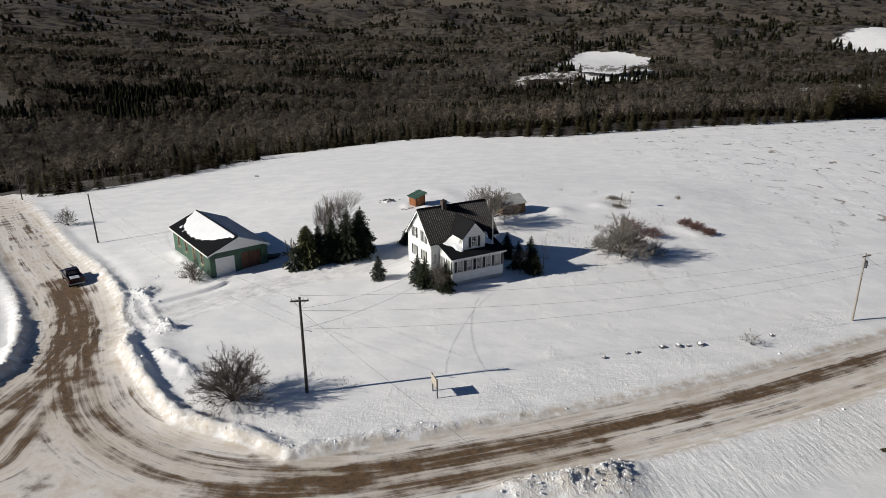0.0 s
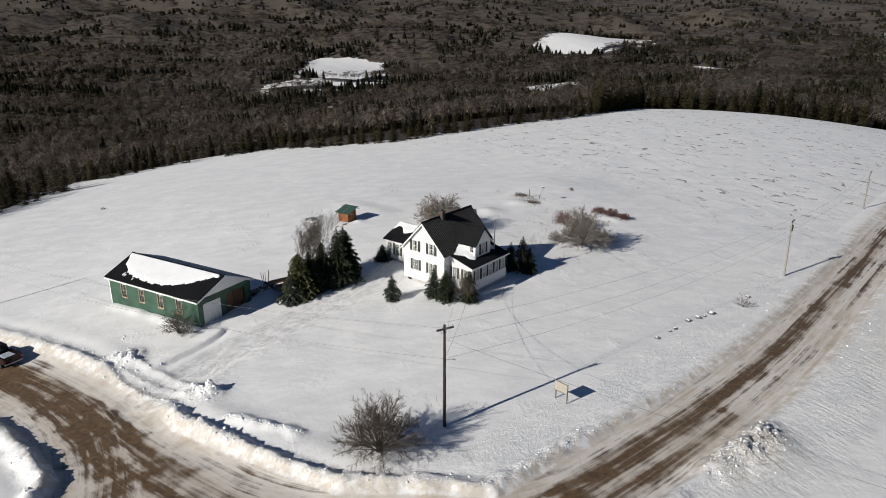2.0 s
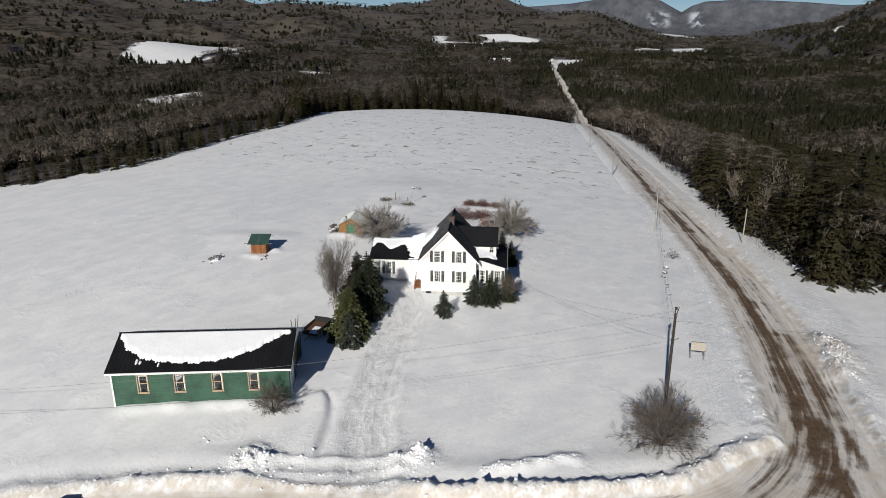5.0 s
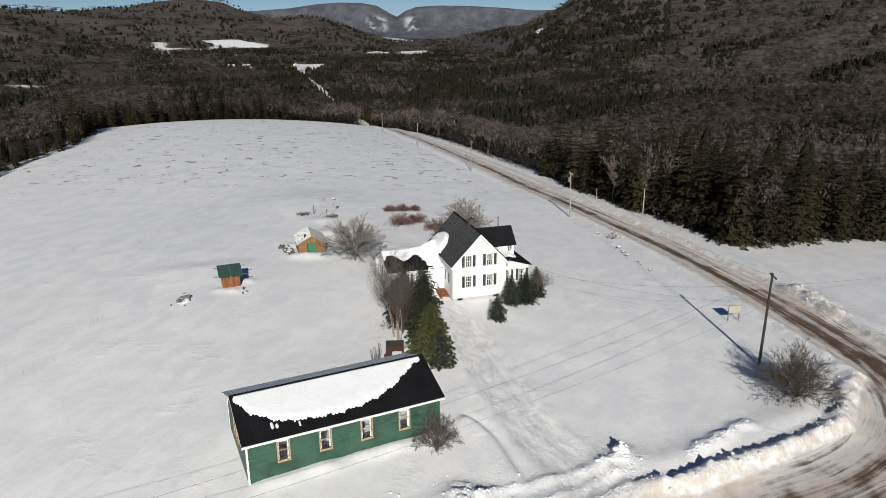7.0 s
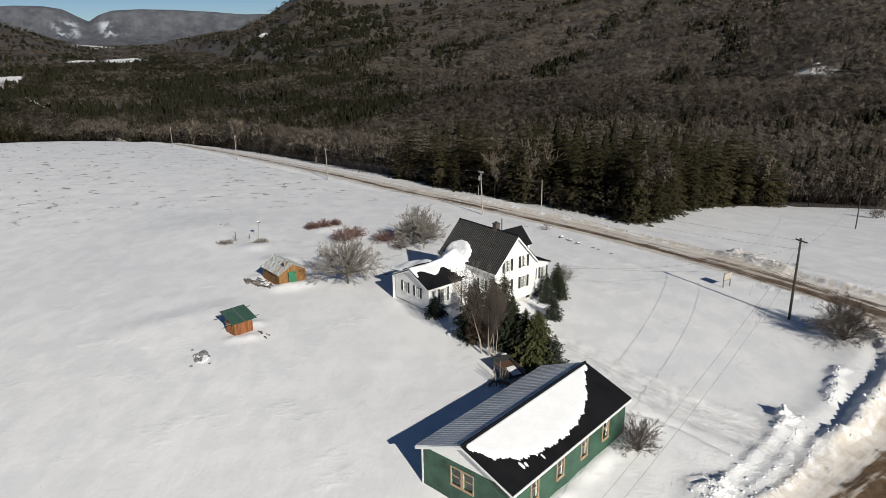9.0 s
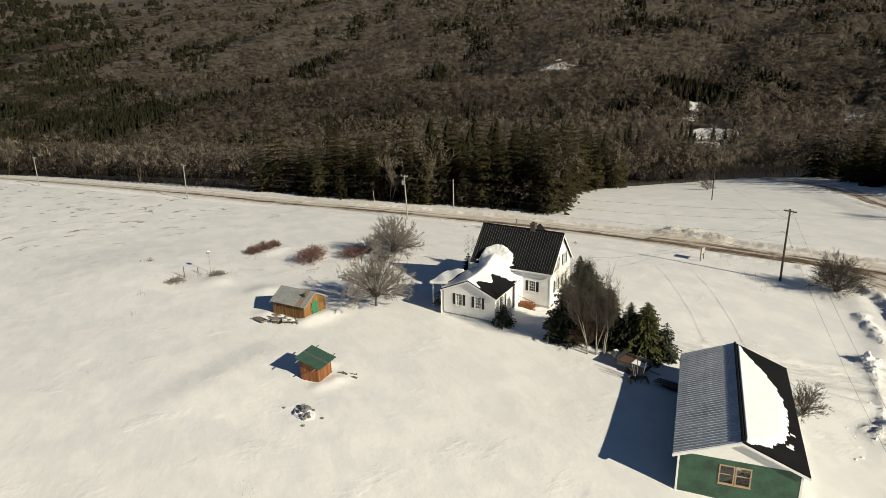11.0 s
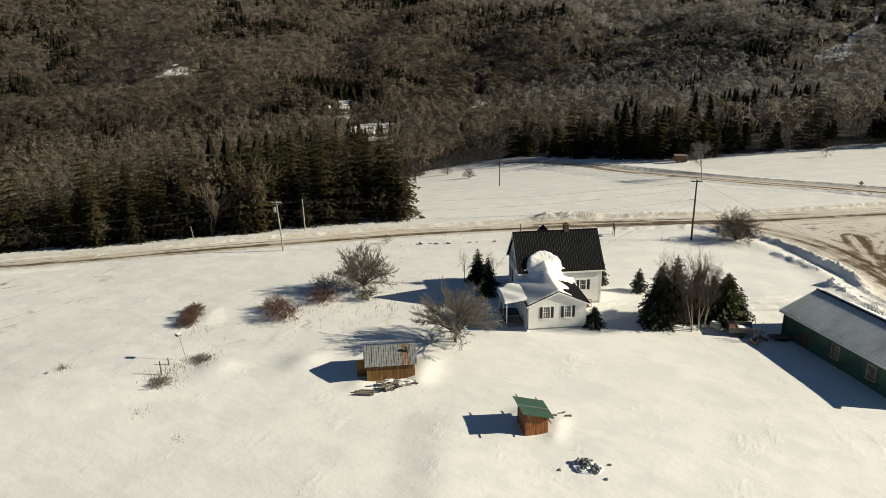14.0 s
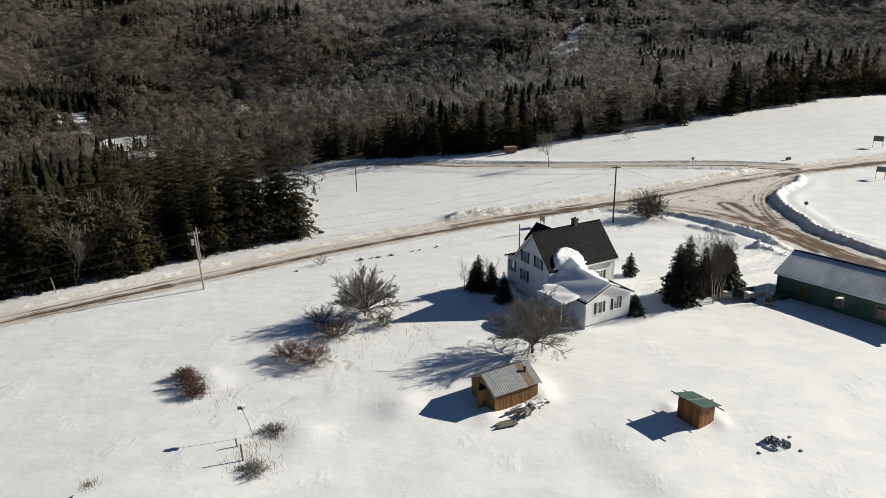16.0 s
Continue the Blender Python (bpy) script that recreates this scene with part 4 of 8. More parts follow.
def simple_spruce(seed, h, rings, n, spread=0.2):
    """A far spruce: a few ragged skirts of boughs, one above the other."""
    rng = np.random.RandomState(seed)
    V, T = [], []
    for r in range(rings):
        f0, f1 = r / rings, min(1, (r + 1.7) / rings)
        R = h * spread * (1 - f0) ** 0.9 + 0.1
        z0, z1 = h * (0.06 + 0.94 * f0), h * (0.06 + 0.94 * f1)
        for k in range(n):
            a = 6.283 * (k + rng.rand() * 0.6) / n + r
            w = 6.283 / n * 0.62
            R1, R2 = R * (0.7 + 0.5 * rng.rand()), R * (0.7 + 0.5 * rng.rand())
            i = len(V)
            V += [(0, 0, z1), (R1 * math.cos(a - w), R1 * math.sin(a - w), z0 - 0.12 * R), (R2 * math.cos(a + w), R2 * math.sin(a + w), z0 - 0.2 * R * rng.rand())]
            T.append((i, i + 1, i + 2))
    return np.array(V, float), np.array(T)


def bare_branches(seed, h, depth, kids, spread, thick, first=0.28, upright=0.35, shrink=0.68, stems=1, lean=0.0):
    """Segments (start, end, radius at each) of a leafless tree or shrub."""
    rng = np.random.RandomState(seed)
    out = []

    def grow(p, d, ln, r, level):
        bits = 3 if level < depth else 2
        q = p
        for b in range(bits):
            d = d + rng.normal(0, 0.12, 3) + np.array([0, 0, upright * 0.13])
            d /= np.linalg.norm(d)
            e = q + d * ln / bits
            r1 = r * (1 - 0.35 * (b + 1) / bits)
            out.append((q, e, r * (1 - 0.35 * b / bits), r1, level))
            if level < depth and (b > 0 or level > 0):
                for k in range(kids if b == bits - 1 else max(1, kids - 1)):
                    a = rng.rand() * 6.283
                    s = np.cross(d, [math.cos(a), math.sin(a), 0.3])
                    s /= np.linalg.norm(s) + 1e-6
                    nd = d * (1 - spread) + s * spread * (0.8 + 0.5 * rng.rand()) + np.array([0, 0, upright * 0.25])
                    grow(e, nd / np.linalg.norm(nd), ln * shrink * (0.7 + 0.5 * rng.rand()), r1 * 0.62, level + 1)
            q = e
    for s in range(stems):
        a = 6.283 * (s + rng.rand() * 0.8) / stems
        t = lean * (0.5 + 0.8 * rng.rand())
        d = np.array([math.cos(a) * t, math.sin(a) * t, 1.0])
        base = np.array([math.cos(a), math.sin(a), 0]) * (0.06 * stems * thick * 4 if stems > 1 else 0)
        grow(base, d / np.linalg.norm(d), h * first * (0.8 + 0.4 * rng.rand()), thick, 0)
    return out


def branch_mesh(segs, pick, sides, ribbon=1.0):
    """Tubes of three or more sides, or thin crossed ribbons when sides is 2."""
    V, T = [], []
    for a, b, r0, r1, level in segs:
        if not pick(level):
            continue
        d = (b - a) / (np.linalg.norm(b - a) + 1e-9)
        u = np.cross(d, [0.3, 0.9, 0.2])
        u /= np.linalg.norm(u) + 1e-9
        w = np.cross(d, u)
        k = len(V)
        if sides == 2:
            r0, r1 = r0 * ribbon, r1 * ribbon
            V += [a - u * r0, a + u * r0, b + u * r1 * 0.6, a - w * r0, a + w * r0, b - w * r1 * 0.6]
            T += [(k, k + 1, k + 2), (k + 3, k + 4, k + 5)]
        else:
            for p, r in ((a, r0), (b, r1)):
                for s in range(sides):
                    g = 6.283 * s / sides
                    V.append(p + (u * math.cos(g) + w * math.sin(g)) * r)
            for s in range(sides):
                n = (s + 1) % sides
                T += [(k + s, k + n, k + sides + n), (k + s, k + sides + n, k + sides + s)]
    return np.array(V), np.array(T)


def dome_branches(seed, h, wide, low, limbs, subs, twigs, thick, droop=0.0, flat=0.15):
    """Limbs that fan out to a rounded head, with side branches and twigs along them."""
    rng = np.random.RandomState(seed)
    out = []

    def run(pts, r0, r1, level):
        for k in range(len(pts) - 1):
            n = len(pts) - 1
            out.append((pts[k], pts[k + 1], r0 + (r1 - r0) * k / n, r0 + (r1 - r0) * (k + 1) / n, level))
    o = np.array([0, 0, low])
    if low > 0:
        run([np.array([0, 0, -0.3]), np.array([rng.normal(0, 0.05), rng.normal(0, 0.05), low * 0.5]), o], thick * 2.2, thick * 1.7, 0)
    for i in range(limbs):
        a = 2.39996 * i + rng.normal(0, 0.25)
        s = flat + (1 - flat) * (i + 0.5) / limbs
        c = math.sqrt(max(0, 1 - s * s))
        k = 0.78 + 0.27 * rng.rand()
        end = np.array([wide / 2 * c * math.cos(a), wide / 2 * c * math.sin(a), (h - low) * s - droop * c * h]) * k
        ctl = np.array([end[0] * 0.38, end[1] * 0.38, end[2] * 0.55 + 0.10 * h])
        ln = np.linalg.norm(end)
        at = lambda f: o + 2 * f * (1 - f) * ctl + f * f * end
        run([at(f) + rng.normal(0, 0.012, 3) * ln for f in (0, 0.2, 0.4, 0.6, 0.8, 1.0)], thick, thick * 0.15, 1)
        for j in range(subs):
            f = 0.28 + 0.68 * (j + rng.rand()) / subs
            p = at(f)
            tan = at(min(1, f + 0.1)) - at(f - 0.1)
            tan /= np.linalg.norm(tan) + 1e-9
            q = rng.normal(0, 1, 3)
            d = tan * 0.9 + q / np.linalg.norm(q) * 0.75 + np.array([0, 0, 0.15])
            d /= np.linalg.norm(d)
            sl = ln * 0.40 * (1 - 0.55 * f) * (0.7 + 0.6 * rng.rand())
            b = rng.normal(0, 0.08, 3) * sl
            run([p, p + d * sl * 0.5 + b, p + d * sl], thick * 0.34 * (1 - 0.5 * f), thick * 0.12, 2)
            for _ in range(twigs):
                g = 0.2 + 0.8 * rng.rand()
                e = p + d * sl * g + b * min(1, 2 * g)
                q = rng.normal(0, 1, 3)
                w = d * 0.8 + q / np.linalg.norm(q) * 0.7 + np.array([0, 0, 0.1])
                tl = sl * (0.28 + 0.3 * rng.rand())
                out.append((e, e + w / np.linalg.norm(w) * tl, thick * 0.14, thick * 0.08, 3))
    return out


def make_round(name, seed, h, wide, at, twig, bark, label, category, low=0.0, limbs=24, subs=9, twigs=7, thick=0.05, least=0.009, flat=0.15):
    segs = [(a, b, max(r0, least), max(r1, least * 0.8), lv) for a, b, r0, r1, lv in dome_branches(seed, h, wide, low, limbs, subs, twigs, thick, 0.0, flat)]
    e = thing(name, at, 0, label, category)
    V, T = branch_mesh(segs, lambda lv: lv < 2, 5)
    part("trunk", np_mesh("trunk", V, T, bark), bark, e)
    V, T = branch_mesh(segs, lambda lv: lv >= 2, 2, 1.0)
    part("crown", np_mesh("crown", V, T, twig, np.repeat(np.random.RandomState(seed).rand(len(T)), 3)), twig, e)
    return e


def trunk_shape(h, r, lean=0.0):
    return Shape().tube([(0, 0, -0.4), (lean * 0.1, 0, h * 0.3), (lean * 0.4, 0, h * 0.65), (lean, 0, h)], [r * 1.25, r, r * 0.6, r * 0.15], 6)


def make_spruce(name, seed, h, at, mat, label, group="", whorls=20, arms=8, stations=4, spread=0.23, category="tree", bark=None):
    V, T = spruce_crown(seed, h, whorls + 4, arms + 4, stations + 1, spread * 0.95, 0.28, 0.05, 0.68, 0.62)
    e = thing(name, at, 0, label, category, group)
    part("trunk", trunk_shape(h * 0.97, h * 0.016), bark or M_BARK, e)
    rng = np.random.RandomState(seed + 9)
    part("crown", np_mesh("crown", V, T, mat, np.repeat(rng.rand(len(T)), 3) * 0.5 + 0.25), mat, e)
    return e


def make_bare(name, seed, h, at, twig, bark, label, category, group="", depth=4, kids=2, spread=0.5, thick=0.12, upright=0.35, first=0.28, stems=1, lean=0.0, heavy=2, ribbon=1.0, shrink=0.68, squash=1.0):
    segs = bare_branches(seed, h, depth, kids, spread, thick, first, upright, shrink, stems, lean)
    top = max(s[1][2] for s in segs)
    k = h / top
    segs = [(a * (k * squash, k * squash, k), b * (k * squash, k * squash, k), max(r0, 0.006), max(r1, 0.005), lv) for a, b, r0, r1, lv in segs]
    e = thing(name, at, 0, label, category, group)
    V, T = branch_mesh(segs, lambda lv: lv < heavy, 5)
    part("trunk", np_mesh("trunk", V, T, bark), bark, e)
    V, T = branch_mesh(segs, lambda lv: lv >= heavy, 2, ribbon)
    rng = np.random.RandomState(seed)
    part("crown", np_mesh("crown", V, T, twig, np.repeat(rng.rand(len(T)), 3)), twig, e)
    return e


def simple_bare(seed, h, n, size, stems=2, wide=0.27):
    """A leafless forest tree from afar: stems, and ragged clumps of twigs that make up a rounded head."""
    rng = np.random.RandomState(seed)
    V, T = [], []

    def tri(a, b, c):
        k = len(V)
        V.extend((a, b, c))
        T.append((k, k + 1, k + 2))
    for k in range(stems):
        g = rng.rand() * 3.14
        s = np.array([math.cos(g), math.sin(g), 0]) * h * 0.011
        top = np.array([rng.normal(0, 0.05) * h, rng.normal(0, 0.05) * h, h * (0.85 + 0.12 * rng.rand())])
        tri(-s, s, top)
    for k in range(n):
        g, e = rng.rand() * 6.283, math.asin(-0.15 + 1.15 * rng.rand())
        f = 0.62 + 0.38 * rng.rand() ** 0.5
        c = np.array([math.cos(g) * math.cos(e) * h * wide * f, math.sin(g) * math.cos(e) * h * wide * f, h * (0.56 + 0.40 * math.sin(e) * f)])
        out = np.array([c[0], c[1], (c[2] - h * 0.45)])
        out /= np.linalg.norm(out) + 1e-6
        p = np.cross(out + rng.normal(0, 0.5, 3), [0.1, 0.2, 1.0])
        p /= np.linalg.norm(p) + 1e-6
        q = np.cross(p, out + rng.normal(0, 0.5, 3))
        q /= np.linalg.norm(q) + 1e-6
        r, g0 = h * size * (0.7 + 0.7 * rng.rand()), rng.rand() * 6.283
        tri(*[c + (p * math.cos(g0 + 2.094 * j) + q * 1.25 * math.sin(g0 + 2.094 * j)) * r * (0.75 + 0.5 * rng.rand()) for j in range(3)])
    return np.array(V), np.array(T)


def scatter(name, kinds, x, y, size, pick, tint, material, label, category, widen=None, soft=True):
    """One mesh of many trees, set on the ground at x, y."""
    z = height(x, y)
    turn = np.random.RandomState(5).rand(len(x)) * 6.283
    VV, TT, tt, DD, k = [], [], [], [], 0
    for n, (V, T) in enumerate(kinds):
        i = np.where(pick == n)[0]
        if not len(i):
            continue
        c, s = np.cos(turn[i])[:, None], np.sin(turn[i])[:, None]
        sc = size[i][:, None]
        wd = sc if widen is None else sc * widen[i][:, None]
        px = (V[None, :, 0] * c - V[None, :, 1] * s) * wd + x[i][:, None]
        py = (V[None, :, 0] * s + V[None, :, 1] * c) * wd + y[i][:, None]
        pz = V[None, :, 2] * sc + z[i][:, None] - 0.2
        VV.append(np.stack([px, py, pz], 2).reshape(-1, 3))
        TT.append((T[None] + (np.arange(len(i)) * len(V))[:, None, None]).reshape(-1, 3) + k)
        tt.append(np.repeat(tint[i], len(V)))
        h = V[:, 2].max()
        q = np.stack([V[:, 0], V[:, 1], (V[:, 2] - h * 0.5) * (0.8 if soft else 0.15) + h * (0.12 if soft else 0.06)], 1)
        q /= np.linalg.norm(q, axis=1)[:, None] + 1e-6
        DD.append(np.stack([q[None, :, 0] * c - q[None, :, 1] * s, q[None, :, 0] * s + q[None, :, 1] * c, q[None, :, 2] + 0 * c], 2).reshape(-1, 3))
        k += len(i) * len(V)
    if not VV:
        return
    me = np_mesh(name, np.concatenate(VV), np.concatenate(TT), material, np.concatenate(tt))
    me.attributes.new("dome", "FLOAT_VECTOR", "POINT").data.foreach_set("vector", np.concatenate(DD).astype(np.float32).ravel())
    tagged(new(name, me), label, category, kind="stuff")


def forest():
    rng = np.random.RandomState(11)
    # the woods close by, on a loose grid
    g = np.arange(-330, 345, 4.0)
    X, Y = np.meshgrid(g, g)
    x, y = (X + rng.uniform(-2, 2, X.shape)).ravel(), (Y + rng.uniform(-2, 2, Y.shape)).ravel()
    d, clear = wood_mask(x, y)
    da, dc = line_distance(x, y, ROAD_A)[0], line_distance(x, y, ROAD_C)[0]
    db = line_distance(x, y, ROAD_B)[0]
    ok = (d > 1.0) & (clear < 0.5) & (da > np.where(x > 262, 5.0, 6)) & (dc > 5) & (db > 7) & (np.hypot(x, y) < 335) & ~((x < -110) & (np.abs(y + 20) < 130))
    x, y, d = x[ok], y[ok], d[ok]
    tip = np.array([(30.6, -33.9), (32.4, -36.6), (33.6, -33.2), (35.0, -36.6), (31.0, -31.9), (35.8, -39.2), (34.2, -30.6), (38.5, -42.0)])
    x, y, d = np.concatenate([x, tip[:, 0]]), np.concatenate([y, tip[:, 1]]), np.concatenate([d, 0 * tip[:, 0] + 2])
    patch = waves(x, y, 75, 7) + 0.5 * waves(x, y, 28, 8)
    south = y < 0.62 * x - 10
    stand = south & (x > 25) & (x < 92) & (y > -85)                  # the tall spruces south of the road
    birchy = south & (x > 95)
    north = y > 0.62 * x + 10
    rim = north & (d < 11 + 4 * waves(x, y, 30, 13))
    west = north & (x < -20)
    back = south & (y < -90)
    dead = rng.rand(len(x)) < 0.10
    lean = np.where(stand, np.select([d < 32, d < 68, d < 95], [2.8, -2.2, 1.8], -0.6), 0) + np.where(birchy, np.where(d < 62, -2.6, np.where(d < 140, 1.2, -0.2)), 0)
    lean = lean + np.where(back & ~stand, np.where(d < 20, 1.0, -0.3), 0) + np.where(north, np.where(d < 42, -0.9, 0.8 * np.sin(d / 22 + 0.8 * waves(x, y, 110, 16)) - np.where(west, 0.5, 0)), 0)
    lean = lean - np.where(south & (x > 58) & (x < 150) & (y < -80), 2.0, 0)
    fir = patch + lean + 0.22 * rng.normal(size=len(x)) > 0.30
    fir = (fir & ~(dead & (d < 30))) | (rim & (rng.rand(len(x)) < 0.9))
    fir = fir & ~(back & ~stand & (rng.rand(len(x)) < 0.35))
    size = np.where(fir, rng.uniform(0.58, 1.18, len(x)), rng.uniform(0.68, 1.0, len(x)))
    size = size * np.where(stand, np.where(d < 32, 1.42, 1.05), 0.92) * np.where(rim & (x < 100), 0.66, 1) * np.where(north & (x > 110), 1.4, 1) * np.where(birchy & ~fir & (d < 30), 1.2, 1) * np.where((y < -90) & (d < 16), 1.45, 1)
    tint = np.clip(0.40 + 0.13 * rng.normal(size=len(x)) + 0.24 * waves(x, y, 120, 77) + np.where(birchy & ~fir, 0.30, 0) - np.where(west & ~fir, 0.16, 0) - np.where(rim & fir, 0.22, 0) + np.where(south & ~fir & (d > 40), 0.10, 0), 0, 1)
    near = d < np.where(fir, np.where(stand, 24, 9), 16)
    frosty = rng.rand(len(x)) < 0.85 * smooth(60, 200, -y - 1.3 * x - 20) * smooth(4, 14, d)
    kind = rng.randint(0, 4, len(x))
    firs_near = [spruce_crown(100 + k, 12.0, 18, 10, 4, 0.19 + 0.02 * k, 0.25, 0.04, 0.75, 0.62) for k in range(4)]
    firs_far = [simple_spruce(110 + k, 11.0, 9, 7, 0.22) for k in range(4)]
    bare_near = []
    for k in range(4):
        segs = dome_branches(120 + k, 11.5, 4.6 + 0.5 * k, 2.6 + 0.5 * k, 9, 3, 0, 0.075, 0.0, 0.35)
        V, T = branch_mesh([(a, b, max(r0, 0.05), max(r1, 0.03), lv) for a, b, r0, r1, lv in segs], lambda lv: True, 2)
        V2, T2 = simple_bare(125 + k, 11.5, 80, 0.055, 0)
        bare_near.append((np.concatenate([V, V2]), np.concatenate([T, T2 + len(V)])))
    bare_far = [simple_bare(130 + k, 11.5, 26, 0.105, 3, 0.29) for k in range(4)]
    for name, kinds, sel, mat, label in (("forest_edge_spruces", firs_near, fir & near, M_EDGESPRUCE, "tall dark green spruces crowding the forest edge"), ("forest_edge_hardwoods", bare_near, ~fir & near & ~frosty, M_FARTWIG, "leafless grey-brown hardwoods at the forest edge"),
                                         ("forest_spruces", firs_far, fir & ~near, M_FARSPRUCE, "dense dark spruces standing deep in the wood"), ("forest_hardwoods", bare_far, ~fir & ~near & ~frosty, M_FARTWIG, "leafless brown-grey trees of the mixed wood"),
                                         ("frosted_hardwoods", bare_near, ~fir & frosty & near, M_FROSTWOOD, "frost-covered pale leafless trees at the forest edge"), ("frosted_wood", bare_far, ~fir & frosty & ~near, M_FROSTWOOD, "frost-covered pale leafless trees on the slope")):
        i = np.where(sel)[0]
        scatter(name, kinds, x[i], y[i], size[i], kind[i], tint[i], mat, label, "forest", None, mat in (M_FARTWIG, M_FROSTWOOD))
    # pale birches and poplars standing out of the forest edge
    bx, by = rng.uniform(26, 262, 2600), rng.uniform(-60, 130, 2600)
    bd = poly_distance(bx, by, OPEN_LAND)
    bok = (bd > 0.5) & (bd < 9) & (by < 0.62 * bx - 8) & (line_distance(bx, by, ROAD_A)[0] > 6) & (rng.rand(2600) < np.where(bx > 92, 0.5, 0.10))
    bx, by = bx[bok], by[bok]
    scatter("edge_birches", bare_near, bx, by, rng.uniform(0.75, 1.35, len(bx)), rng.randint(0, 4, len(bx)), np.clip(0.55 + 0.2 * rng.normal(size=len(bx)), 0, 1), M_BIRCHTWIG, "tall pale leafless birches along the forest edge", "forest", None, True)
    # single birches whose pale stems show against the wood
    stems = [branch_mesh([(a, b, max(r0, 0.055), max(r1, 0.022), lv) for a, b, r0, r1, lv in bare_branches(140 + k, 11.5, 3, 3, 0.42, 0.13, 0.40, 0.7, 0.62, 2, 0.1)], lambda lv: True, 3) for k in range(4)]
    bd = poly_distance(bx, by, OPEN_LAND)
    i = np.where((bd < 5.0) & (rng.rand(len(bx)) < np.where(bx > 92, 0.35, 0.5)))[0]
    scatter("pale_birches", stems, bx[i], by[i], rng.uniform(0.85, 1.30, len(i)), rng.randint(0, 4, len(i)), rng.uniform(0.2, 0.9, len(i)), M_BIRCHSTEM, "slender pale birch stems along the forest edge", "forest")
    # brush and saplings that soften the edge of the wood
    n = 44000
    x, y = rng.uniform(-130, 275, n), rng.uniform(-170, 220, n)
    d, clear = wood_mask(x, y)
    da, db = line_distance(x, y, ROAD_A)[0], line_distance(x, y, ROAD_B)[0]
    ok = (d > -0.6) & (d < np.where(x < -30, 16, np.where((x > 92) & (y < 0.62 * x), 11, 5))) & (da > 6.5) & (db > 6.5) & (rng.rand(n) < np.where((x > 24) & (x < 100) & (y < 0.62 * x) & (y > -40), 0.8, np.where((y > 0.62 * x) & (x < -60), 0.5, np.where((y < 0.62 * x) & (x > 92), 0.9, np.where(y < 0.62 * x, 0.5, 0.12))))) & (line_distance(x, y, ROAD_C)[0] > 5)
    x, y = x[ok], y[ok]
    bushes = []
    for k in range(3):
        segs = dome_branches(160 + k, 3.0, 2.6, 0.0, 9, 3, 1, 0.03, 0.0, 0.3)
        V, T = branch_mesh([(a, b, max(r0, 0.03), max(r1, 0.022), lv) for a, b, r0, r1, lv in segs if lv < 2], lambda lv: True, 2)
        V2, T2 = simple_bare(165 + k, 3.0, 20, 0.08, 0, 0.42)
        bushes.append((np.concatenate([V, V2]), np.concatenate([T, T2 + len(V)])))
    scatter("forest_edge_brush", bushes, x, y, rng.uniform(0.5, 1.5, len(x)) * np.where((x > 24) & (x < 100) & (y < 0.62 * x) & (y > -40), 1.5, np.where((x > 92) & (y < 0.62 * x), 1.6, 1)), rng.randint(0, 3, len(x)), np.clip(0.5 + 0.18 * rng.normal(size=len(x)), 0, 1), M_BRUSH, "grey-brown leafless brush along the forest edge", "brush", None, True)
    # the wooded valley and hills, thinning into clumps with the distance
    n1, n2 = 46000, 52000
    r = np.concatenate([325 * np.exp(rng.rand(n1) * math.log(1500 / 325)), 325 * np.exp(rng.rand(n2) * math.log(3900 / 325))])
    th = np.concatenate([-128 + rng.rand(n1) * 136, 2 + rng.rand(n2) * 132])
    x, y = r * np.cos(np.radians(th)), r * np.sin(np.radians(th))
    d, clear = wood_mask(x, y)
    da = line_distance(x, y, ROAD_A)[0]
    ok = (clear < 0.3) & (d > 2) & (da > 5.5)
    x, y, r, th = x[ok], y[ok], r[ok], th[ok]
    m = 420
    k, side = rng.rand(m), rng.choice([-1, 1], m)
    off = side * rng.uniform(5.6, 13, m)
    lx, ly = 301 + (735 - 301) * k, 144 + (411 - 144) * k
    x, y = np.concatenate([x, lx - 0.52 * off]), np.concatenate([y, ly + 0.85 * off])
    r, th = np.hypot(x, y), np.degrees(np.arctan2(y, x))
    ok = line_distance(x, y, ROAD_A)[0] > 5.0
    x, y, r, th = x[ok], y[ok], r[ok], th[ok]
    n = len(x)
    hill = th < -4
    patch = waves(x, y, 230, 17) + 0.6 * waves(x, y, 80, 18) + 0.5 * waves(x, 2.2 * y, 300, 19) * (th > 30)
    fir = patch + 0.30 * rng.normal(size=n) > np.where(hill, 0.62, 0.22) - 0.75 * (th > -2) * (th < 32) * smooth(2000, 1200, r)
    size = rng.uniform(0.75, 1.12, n) * np.where(fir, 0.9, 0.95)
    widen = np.where(fir, np.clip(r / 620, 1.0, 2.4), np.clip(np.where(hill, r / 520, r / 430), 1.05, 4.6))
    frost = rng.rand(n) < 0.85 * smooth(60, 330, -y - 1.3 * x - 60)
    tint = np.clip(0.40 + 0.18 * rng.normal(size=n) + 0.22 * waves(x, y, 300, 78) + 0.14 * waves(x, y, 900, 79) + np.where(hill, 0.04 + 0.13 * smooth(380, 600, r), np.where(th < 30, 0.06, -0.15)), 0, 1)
    kind = rng.randint(0, 3, n)
    firs = [simple_spruce(140 + k, 11.0, 3, 4, 0.25) for k in range(3)]
    bares = [simple_bare(150 + k, 11.5, 9, 0.17, 0, 0.26) for k in range(3)]
